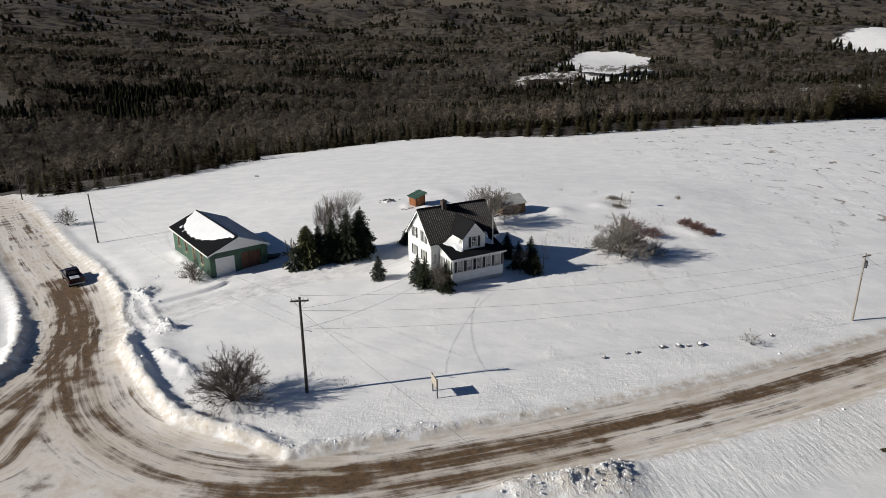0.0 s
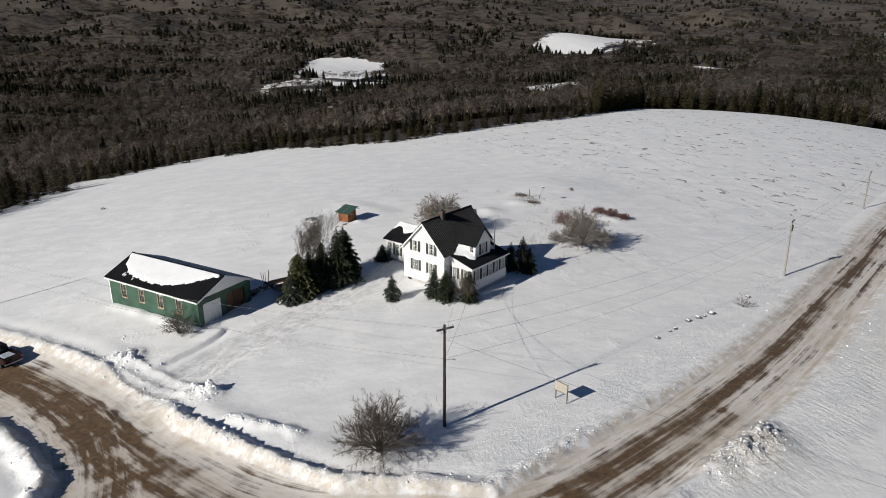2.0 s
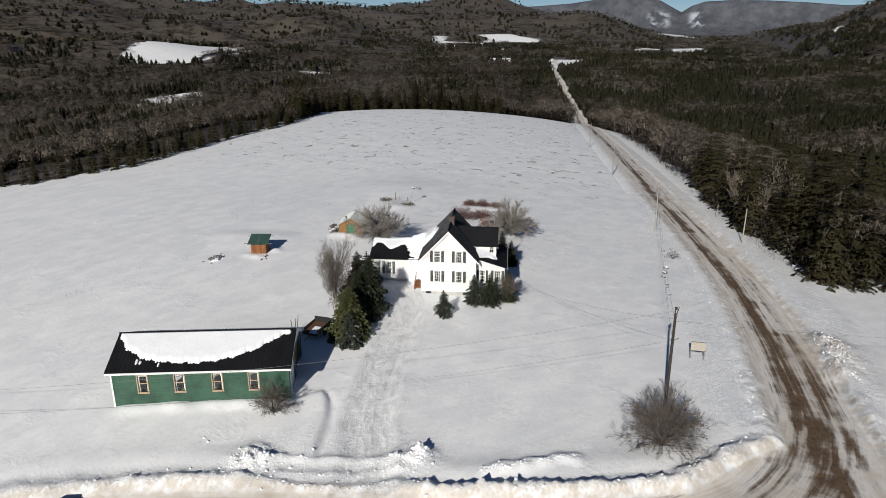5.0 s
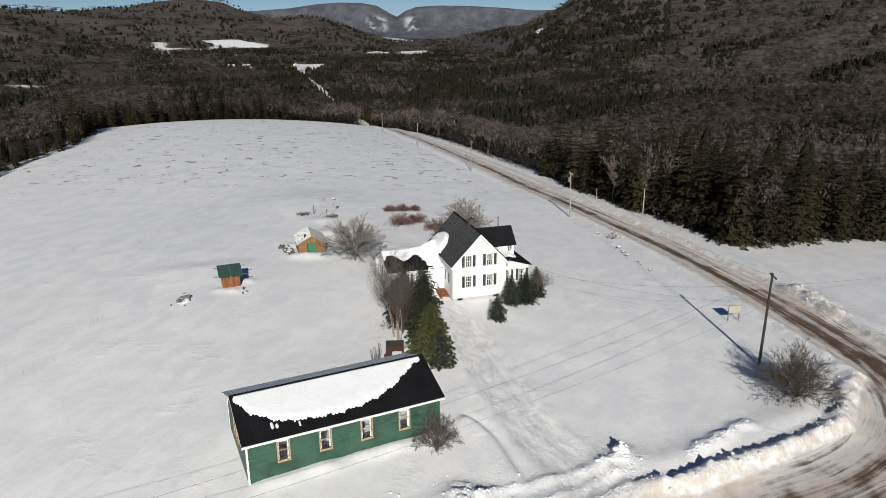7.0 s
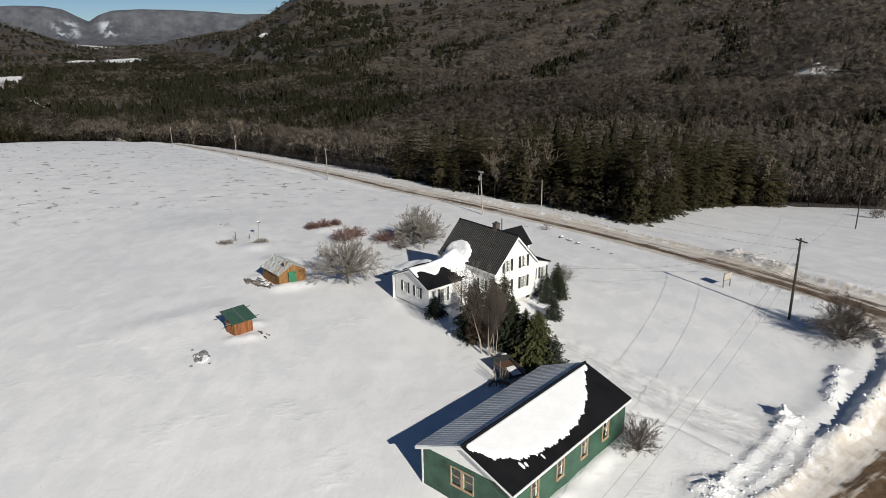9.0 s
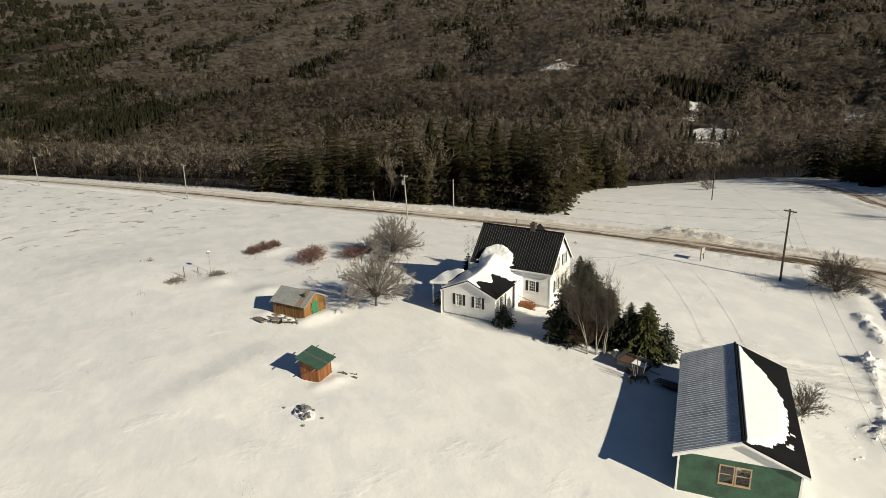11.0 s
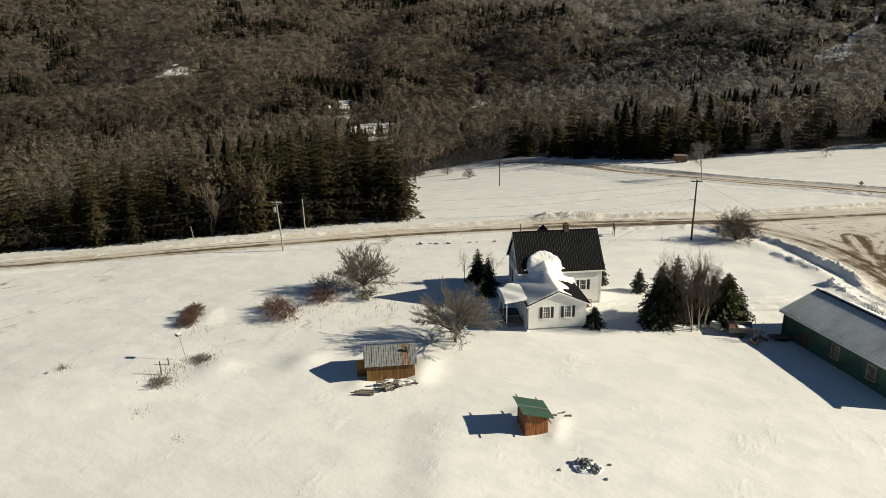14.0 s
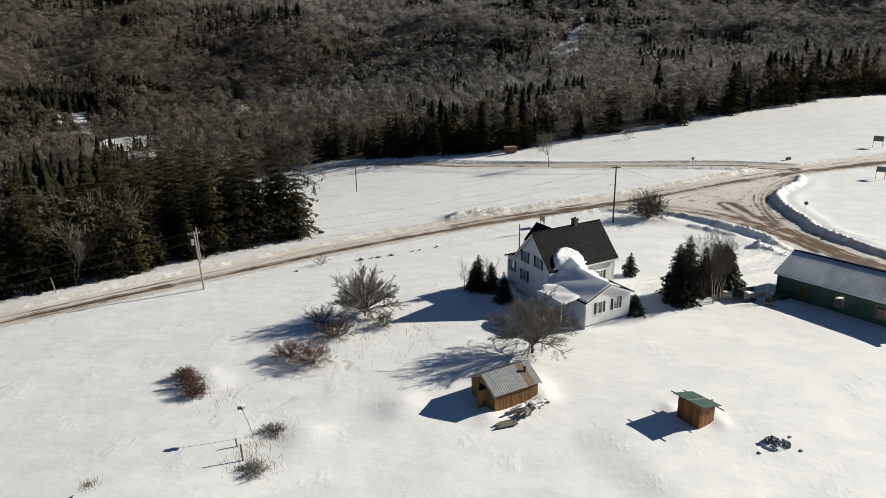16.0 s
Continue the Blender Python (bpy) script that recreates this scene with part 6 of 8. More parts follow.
def garage():
    e = thing("garage", (-40.9, 4.08, 0.35), -48, "long green clapboard garage with black metal roof", "garage")
    L, B, we, rz = 7.24, 3.71, 3.19, 4.71
    gable = lambda v: rz - abs(v) * (rz - we) / B
    sl = (rz - we) / B
    part("foundation", Shape().box(-L + 0.03, L - 0.03, -B + 0.03, B - 0.03, -1.5, 0.15), M_CONC, e)
    part("floor", Shape().box(-L + 0.16, L - 0.16, -B + 0.16, B - 0.16, 0.15, 0.2), M_INSIDE, e)
    ops = [(x, 0.78, 1.12, 1.55, False) for x in (-4.72, -1.72, 1.36, 4.34)]
    build_side(e, "-y", -B, -L, L, lambda u: we, [], ops, M_GREEN, z0=-0.3, bars=(1, 2), frame_mat=M_TAN, curtain=True)
    build_side(e, "+y", B, -L, L, lambda u: we, [], [(-3.5, 0.8, 1.2, 1.2, False), (0.5, 0.8, 1.2, 1.2, False), (4.2, 0.9, 0.2, 2.0, "none")], M_GREEN, z0=-0.3, bars=(1, 2), frame_mat=M_TAN, curtain=False)
    build_side(e, "-x", -L, -B + 0.16, B - 0.16, lambda v: we - 0.05, [], [(0.68, 0.80, 1.42, 1.25, False), (-0.32, 0.80, 1.42, 1.25, False)], M_GREEN, z0=-0.3, bars=(1, 2), frame_mat=M_TAN, curtain=False)
    build_side(e, "+x", L, -B + 0.16, B - 0.16, lambda v: we - 0.05, [], [(-1.82, 2.45, -0.2, 2.65, "none"), (1.55, 2.6, -0.2, 2.75, "none")], M_GREEN, z0=-0.3)
    for u, s in ((-L, -1), (L, 1)):
        part("gable", Shape().prism([(u, -B, we - 0.05), (u, B, we - 0.05), (u, 0, rz - 0.05)], (-0.14 * s, 0, 0)), M_TRIM, e, "white painted gable board")
    for y in (-B, B):
        for u in (-L, L):
            part("corner_board", Shape().box(u - 0.03 if u < 0 else u - 0.1, u + 0.1 if u < 0 else u + 0.03, y - 0.03 if y < 0 else y - 0.1, y + 0.1 if y < 0 else y + 0.03, -0.3, we - 0.05), M_TRIM if u < 0 else M_GREEN, e)
    d = part("garage_door", Shape().box(L - 0.12, L - 0.06, -3.04, -0.6, -0.2, 2.44), M_GARDOOR, e, "white sectional garage door")
    for k in range(4):
        for j in range(4):
            part("door_panel", Shape().box(L - 0.06, L - 0.035, -2.96 + j * 0.6, -2.48 + j * 0.6, -0.10 + k * 0.64, 0.40 + k * 0.64), M_GARDOOR, d)
    o = part("barn_door", Shape().box(L - 0.25, L - 0.2, 0.26, 2.84, -0.2, 2.54), M_BROWN, e, "weathered brown plank door")
    for k in range(11):
        part("plank", Shape().box(L - 0.2, L - 0.17, 0.28 + k * 0.233, 0.49 + k * 0.233, -0.2, 2.54), M_BROWN, o)
    part("side_door", Shape().box(3.76, 4.64, B - 0.1, B - 0.05, 0.2, 2.2), M_BROWN, e, "brown side door")
    ov, og = 0.35, 0.3
    ez = we - ov * sl
    for side in (-1, 1):
        q = [(-L - og, 0, rz + 0.1), (L + og, 0, rz + 0.1), (L + og, side * (B + ov), ez + 0.1), (-L - og, side * (B + ov), ez + 0.1)]
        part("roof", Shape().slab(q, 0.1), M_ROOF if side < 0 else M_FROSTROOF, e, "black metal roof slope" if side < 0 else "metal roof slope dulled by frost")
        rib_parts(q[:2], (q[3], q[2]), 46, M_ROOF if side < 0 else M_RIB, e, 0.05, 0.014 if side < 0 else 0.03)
        part("fascia", Shape().box(-L - og, L + og, side * (B + ov) - 0.03, side * (B + ov) + 0.03, ez - 0.14, ez + 0.02), M_TRIM, e, "white eave board")
        for u in (-L - og, L + og):
            a, b = Vector((u, 0, rz)), Vector((u, side * (B + ov), ez))
            part("rake_board", Shape().prism([a, b, b + Vector((0, 0, -0.2)), a + Vector((0, 0, -0.2))], (0.04 if u < 0 else -0.04, 0, 0)), M_TRIM, e)
    part("ridge_cap", Shape().tube([(-L - og, 0, rz + 0.11), (L + og, 0, rz + 0.11)], [0.1, 0.1], 6), M_ROOF, e)
    part("light_arm", Shape().tube([(L + 0.02, 3.2, 2.6), (L + 0.5, 3.2, 2.75)], [0.03, 0.03], 5), M_STEEL, e)

    def low(u):
        return np.interp(u, [-7.4, -6.9, -6.4, -4.5, -2.5, -0.6, 1.5, 3.1, 4.6, 5.7, 6.4, 7.1], [-0.35, -0.95, -1.75, -2.85, -3.15, -3.28, -3.05, -2.6, -1.9, -1.05, -0.65, -0.4])
    us, vs = np.arange(-7.5, 7.3, 0.08), np.arange(-3.6, 0.02, 0.08)

    def thick(u, v):
        e2 = low(u) + 0.06 * np.sin(u * 9) + 0.05 * np.sin(u * 23 + 1) + 0.07 * np.sin(u * 4.1)
        return np.where((v > e2) & (v < -0.18) & (u > -7.3) & (u < 7.1), 0.05 + 0.13 * np.clip((v - e2) / 0.35, 0, 1) ** 0.5, 0)
    snow_sheet("garage_roof_snow", (-40.9, 4.08, 0.35), -48, us, vs, lambda u, v: rz + 0.12 + v * sl, thick, "slab of snow left on the sunny garage roof")
    for u, v, w in ((-5.2, -3.05, 0.28), (-4.9, -3.15, 0.2), (-3.4, -3.4, 0.2)):
        snow_sheet("roof_snow_scrap", (-40.9, 4.08, 0.35), -48, np.arange(u - w, u + w, 0.06), np.arange(v - w, v + w, 0.06), lambda a, b: rz + 0.12 + b * sl,
                   lambda a, b, u=u, v=v, w=w: np.where(np.hypot((a - u) * 1.6, b - v) < w * (0.7 + 0.3 * np.sin(a * 20)), 0.05, 0), "small scrap of snow on the garage roof")


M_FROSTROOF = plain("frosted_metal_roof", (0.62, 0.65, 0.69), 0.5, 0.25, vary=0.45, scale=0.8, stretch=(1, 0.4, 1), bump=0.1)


def board_wall(parent, m, width, top, mat, n, gap=None, thick=0.035):
    """Upright boards side by side; gap: a stretch left free for a door."""
    for k in range(n):
        a, b = -width / 2 + width * k / n, -width / 2 + width * (k + 1) / n
        z0 = gap[2] if gap and gap[0] < (a + b) / 2 < gap[1] else -0.4
        off = 0.008 * ((k * 7) % 3)
        za, zb = top(a), top(b)
        s = Shape().hexa([(a + 0.006, -off, z0), (b - 0.006, -off, z0), (b - 0.006, thick, z0), (a + 0.006, thick, z0), (a + 0.006, -off, za), (b - 0.006, -off, zb), (b - 0.006, thick, zb), (a + 0.006, thick, za)])
        part("board", s, mat, parent, m=m)
    s = Shape().hexa([(-width / 2, thick, -0.4), (width / 2, thick, -0.4), (width / 2, thick + 0.02, -0.4), (-width / 2, thick + 0.02, -0.4), (-width / 2, thick, top(-width / 2)), (width / 2, thick, top(width / 2)), (width / 2, thick + 0.02, top(width / 2)), (-width / 2, thick + 0.02, top(-width / 2))])
    if not gap:
        part("backing", s, M_INSIDE, parent, m=m)


def woodshed():
    e = thing("woodshed", (-2.37, 25.34, 1.21), 34, "ochre board woodshed with weathered tin roof", "shed")
    L, B, we, rz = 2.11, 1.76, 1.68, 2.65
    gable = lambda x: rz - abs(x) * (rz - we) / B
    board_wall(e, on_side("-x", -L), 2 * B, gable, M_BOARD, 18, gap=(-0.52, 0.48, 1.62))
    board_wall(e, on_side("+x", L), 2 * B, gable, M_BOARD, 18, gap=(-0.5, 0.5, 1.7))
    board_wall(e, on_side("+y", B), 2 * L, lambda x: we, M_BOARD, 21)
    board_wall(e, on_side("-y", -B), 2 * L, lambda x: we, M_BOARD, 21)
    d = part("door", Shape().box(-L - 0.02, -L + 0.03, -0.48, 0.52, -0.2, 1.60), M_DOORGREEN, e, "green painted plank door")
    for z in (0.25, 1.3):
        part("door_batten", Shape().box(-L - 0.035, -L - 0.02, -0.48, 0.52, z, z + 0.1), M_DOORGREEN, d)
    dd = part("open_door", Shape().box(L + 0.02, L + 0.9, 0.48, 0.53, -0.2, 1.6), M_BOARD, e, "weathered plank door standing open")
    part("inner_floor", Shape().box(-L + 0.06, L - 0.06, -B + 0.06, B - 0.06, -0.2, 0.0), M_INSIDE, e)
    sl = (rz - we) / B
    for side in (-1, 1):
        q = [(-L - 0.22, 0, rz + 0.06), (L + 0.22, 0, rz + 0.06), (L + 0.22, side * (B + 0.25), we - 0.25 * sl + 0.06), (-L - 0.22, side * (B + 0.25), we - 0.25 * sl + 0.06)]
        n = 7
        for k in range(n):
            f0, f1 = k / n, (k + 1) / n - 0.006
            a, b, c, dq = (Vector(p) for p in q)
            sheet = [a.lerp(b, f0), a.lerp(b, f1), dq.lerp(c, f1), dq.lerp(c, f0)]
            part("roof_sheet", Shape().slab(sheet, 0.025), M_RUST if k in (1,) and side > 0 else M_SHEDROOF, e, "rusty tin sheet" if k == 1 and side > 0 else "")
        part("sheet_ribs", ribs(q[:2], (q[3], q[2]), 22, 0.03, 0.025), M_SHEDROOF, e)
        for u in (-L - 0.2, L + 0.2):
            a, b = Vector((u, 0, rz + 0.01)), Vector((u, side * (B + 0.25), we - 0.25 * sl + 0.01))
            part("barge_board", Shape().prism([a, b, b + Vector((0, 0, -0.12)), a + Vector((0, 0, -0.12))], (0.03, 0, 0)), M_PALEPOLE, e)
    p = part("vent_pipe", Shape().tube([(-1.45, 0.8, 1.9), (-1.45, 0.8, 2.62), (-1.45, 0.8, 2.62), (-1.45, 0.8, 2.72)], [0.10, 0.10, 0.16, 0.13], 8), M_BLACK, e, "short sooty stove pipe")


def coop():
    e = thing("coop", (-17.1, 28.3, 1.15), -51.5, "small red-brown board coop with green tin roof", "shed")
    # the roof falls towards its own -y
    A, B = 1.0, 0.92
    h0, h1 = 1.52, 2.05
    top_side = lambda x: h0 + (h1 - h0) * (x + B) / (2 * B)
    board_wall(e, on_side("-y", -B), 2 * A, lambda x: h0, M_REDWOOD, 11)
    board_wall(e, on_side("+y", B), 2 * A, lambda x: h1, M_REDWOOD, 11)
    board_wall(e, on_side("+x", A), 2 * B, lambda x: top_side(x), M_REDWOOD, 11)
    board_wall(e, on_side("-x", -A), 2 * B, lambda x: top_side(-x), M_REDWOOD, 11)
    s = (h1 - h0) / (2 * B)
    for a0, a1 in ((-1.35, -0.03), (0.03, 1.35)):
        part("roof_sheet", Shape().slab([(a0, -B - 0.35, h0 - 0.35 * s + 0.1), (a1, -B - 0.35, h0 - 0.35 * s + 0.1), (a1, B + 0.3, h1 + 0.3 * s + 0.1), (a0, B + 0.3, h1 + 0.3 * s + 0.1)], 0.03), M_GREENROOF, e, "green tin roof sheet")
    part("roof_seam", Shape().slab([(-0.06, -B - 0.35, h0 - 0.35 * s + 0.125), (0.06, -B - 0.35, h0 - 0.35 * s + 0.125), (0.06, B + 0.3, h1 + 0.3 * s + 0.125), (-0.06, B + 0.3, h1 + 0.3 * s + 0.125)], 0.02), M_STEEL, e)
    for y, z, ln in ((-B + 0.1, h0 - 0.02, 1.85), (B - 0.1, h1 - 0.02, 1.8)):
        part("roof_pole", Shape().tube([(-ln, y, z), (ln, y, z + 0.03)], [0.05, 0.045], 6), M_GREYWOOD, e, "roof pole sticking out past the eaves")
    part("threshold", Shape().box(-A - 0.35, A + 0.3, -B - 0.35, -B - 0.02, -0.35, -0.05), M_GREYWOOD, e)


farmhouse()
house_snow()
garage()
woodshed()
coop()


# ---------- poles, wires, signs ----------
def utility_pole(x, y, h, mat, label, arms=1, lean=(0, 0), turn=0.0, transformer=False, r=0.13):
    z = ground_at(x, y)
    e = thing("utility_pole", (x, y, z), turn, label, "utility pole", "utility poles along the road")
    part("post", Shape().tube([(0, 0, -0.8), (lean[0] * 0.4, lean[1] * 0.4, h * 0.4), (lean[0], lean[1], h)], [r * 1.1, r, r * 0.75], 8), mat, e)
    if arms:
        a = part("crossarm", Shape().box(lean[0] - 0.75, lean[0] + 0.75, lean[1] - 0.16, lean[1] - 0.05, h - 0.35, h - 0.23), mat, e)
        for k in (-0.65, -0.3, 0.3, 0.65):
            part("insulator", Shape().tube([(lean[0] + k, lean[1] - 0.1, h - 0.23), (lean[0] + k, lean[1] - 0.1, h - 0.14), (lean[0] + k, lean[1] - 0.1, h - 0.06)], [0.03, 0.05, 0.03], 6), M_CONC, a, "pale insulator")
        for s in (-1, 1):
            part("brace", Shape().tube([(lean[0] + s * 0.5, lean[1] - 0.12, h - 0.34), (lean[0] + s * 0.06, lean[1] - 0.12, h - 0.85)], [0.018, 0.018], 4), M_STEEL, e)
    if h > 8.5:
        part("lamp_arm", Shape().tube([(0, 0, h - 3.05), (0.45, -0.2, h - 2.95), (0.8, -0.35, h - 3.0)], [0.03, 0.03, 0.05], 5), M_STEEL, e)
    if transformer:
        part("transformer", Shape().tube([(lean[0] + 0.32, lean[1], h - 1.75), (lean[0] + 0.32, lean[1], h - 1.0), (lean[0] + 0.32, lean[1], h - 0.92)], [0.2, 0.2, 0.12], 10), M_STEEL, e, "grey transformer can")
    return Vector((x + lean[0], y + lean[1], z + h))


def wire(a, b, sag, r=0.011, label="black overhead cable between poles"):
    pts = []
    for k in range(17):
        f = k / 16
        p = Vector(a).lerp(Vector(b), f)
        p.z -= sag * 4 * f * (1 - f)
        pts.append(p)
    tagged(part("power_line", Shape().tube(pts, [r] * 17, 3, False), M_CABLE), label, "cable", "overhead cables")


def poles_and_wires():
    dark, pale = "dark creosoted wooden utility pole with crossarm", "weathered pale wooden utility pole"
    main = utility_pole(-20, -29, 9.0, M_POLE, dark, 1, (0, 0), 12)
    p2 = utility_pole(36.4, -5.6, 8.0, M_PALEPOLE, pale, 1, (0.35, 0.2), 30, True, 0.12)
    p3 = utility_pole(42.0, -17.9, 5.7, M_PALEPOLE, "short pale guy pole beside the road", 0, (0.1, 0), 0, False, 0.10)
    p4 = utility_pole(84.5, 24.5, 7.6, M_PALEPOLE, pale, 1, (0, 0), 30, False, 0.12)
    p5 = utility_pole(131, 54, 7.4, M_PALEPOLE, pale, 1, (0, 0), 30, False, 0.12)
    p5b = utility_pole(182, 86, 7.4, M_PALEPOLE, pale, 1, (0, 0), 30, False, 0.12)
    p6 = utility_pole(29.3, -73.5, 7.0, M_POLE, "slim dark utility pole in the open field", 0, (0, 0), 0, False, 0.10)
    p7 = utility_pole(-65, 15.5, 7.6, M_POLE, "leaning wooden utility pole near the road bend", 0, (-0.5, 0.4), 0, False, 0.11)
    p9 = utility_pole(-104, 53, 8.0, M_POLE, "wooden utility pole at the edge of the wood", 0, (-0.3, 0.2), 0, False, 0.11)
    up = Vector((0, 0, 1))
    across = Vector((-0.35, 0.9, 0)) * 0.6
    wire(main - up * 0.1 + across, p2 - up * 0.1 + across * 0.5, 1.1)
    wire(main - up * 1.2, p2 - up * 1.4, 1.4)
    wire(main - up * 2.9, p2 - up * 2.3, 1.5)
    wire(p2 - up * 0.1, p4 - up * 0.1, 0.9)
    wire(p2 - up * 1.4, p4 - up * 1.2, 1.0)
    wire(p4 - up * 0.1, p5 - up * 0.1, 0.9)
    wire(p5 - up * 0.1, p5b - up * 0.1, 0.9)
    wire(p2 - up * 0.5, p3 - up * 0.2, 0.1)
    wire(main - up * 0.1 - across, p7 - up * 0.2, 1.3)
    wire(main - up * 2.9, p7 - up * 1.8, 1.5)
    wire(p7 - up * 0.2, p9 - up * 0.2, 1.0)
    house = Vector((-13.15, -0.95, 6.2))
    wire(main - up * 1.0, (-10.9, -6.2, 4.1), 0.9, label="sagging black service cable to the house")
    wire(main - up * 2.9, (-9.2, -6.6, 3.9), 0.8, label="sagging black service cable to the house")
    wire(main - up * 1.2, p6 - up * 0.3, 1.1)


def panel_sign(x, y, turn, w, h, low, mat, label, posts=2, category="sign"):
    e = thing("roadside_sign", (x, y, ground_at(x, y)), turn, label, category)
    for k in ([-w / 2 + 0.06, w / 2 - 0.06] if posts == 2 else [0]):
        part("post", Shape().box(k - 0.05, k + 0.05, 0.0, 0.1, -0.5, low + h), M_GREYWOOD, e)
    b = part("board", Shape().box(-w / 2, w / 2, -0.045, 0.0, low, low + h), mat, e, bevel=0.008)
    for z in (low + h, low - 0.05):
        part("batten", Shape().box(-w / 2 - 0.03, w / 2 + 0.03, -0.05, 0.005, z, z + 0.05), M_GREYWOOD, b)
    return e


def signs():
    panel_sign(-9.0, -27.9, -66, 1.35, 0.85, 0.95, M_SIGN, "faded wooden notice board on two posts")
    panel_sign(-88, -86, 150, 2.0, 1.1, 1.5, M_SIGNDARK, "dark notice board on two tall posts")
    panel_sign(-73.6, -56.2, 150, 1.6, 0.9, 1.5, M_SIGNDARK, "dark road sign on posts seen from behind")
    e = thing("stop_sign", (-50.8, -33.6, ground_at(-50.8, -33.6)), 160, "octagonal road sign on a steel post, bare grey back", "sign")
    part("post", Shape().tube([(0, 0, -0.5), (0, 0, 2.1)], [0.03, 0.03], 6), M_STEEL, e)
    part("plate", Shape().prism([(0.33 * math.cos(radians(22.5 + 45 * k)), -0.03, 1.8 + 0.33 * math.sin(radians(22.5 + 45 * k))) for k in range(8)], (0, 0.012, 0)), M_SIGNDARK, e, "bare grey back of the plate")
    e = thing("warning_sign", (-42.6, -69.0, ground_at(-42.6, -69.0)), 190, "dull yellow diamond warning sign on a post", "sign")
    part("post", Shape().tube([(0, 0, -0.5), (0, 0, 2.2)], [0.035, 0.035], 6), M_STEEL, e)
    part("plate", Shape().prism([(0.42 * math.cos(radians(90 * k)), -0.04, 1.85 + 0.42 * math.sin(radians(90 * k))) for k in range(4)], (0, 0.012, 0)), M_SIGNYEL, e)
    e = thing("mail_box", (-63.9, -74.0, ground_at(-63.9, -74.0)), 20, "grey wooden box beside the road", "box")
    part("body", Shape().box(-0.45, 0.45, -0.3, 0.3, -0.2, 0.6), M_GREYWOOD, e, bevel=0.02)
    part("lid", Shape().slab([(-0.5, -0.35, 0.62), (0.5, -0.35, 0.62), (0.5, 0.35, 0.75), (-0.5, 0.35, 0.75)], 0.04), M_SNOW, e, "snow-covered lid")
    e = thing("old_trailer_box", (-5.7, -106.0, ground_at(-5.7, -106.0)), 10, "dull brown box trailer parked at the forest edge", "trailer")
    part("body", Shape().box(-1.6, 1.6, -0.9, 0.9, 0.3, 1.7), M_BROWN, e, bevel=0.05)
    part("roof", Shape().box(-1.65, 1.65, -0.95, 0.95, 1.71, 1.80), M_GREYWOOD, e)
    for x in (-0.7, 0.7):
        part("wheel", Shape().tube([(x, -0.95, 0.25), (x, 0.95, 0.25)], [0.25, 0.25], 10), M_RUBBER, e)


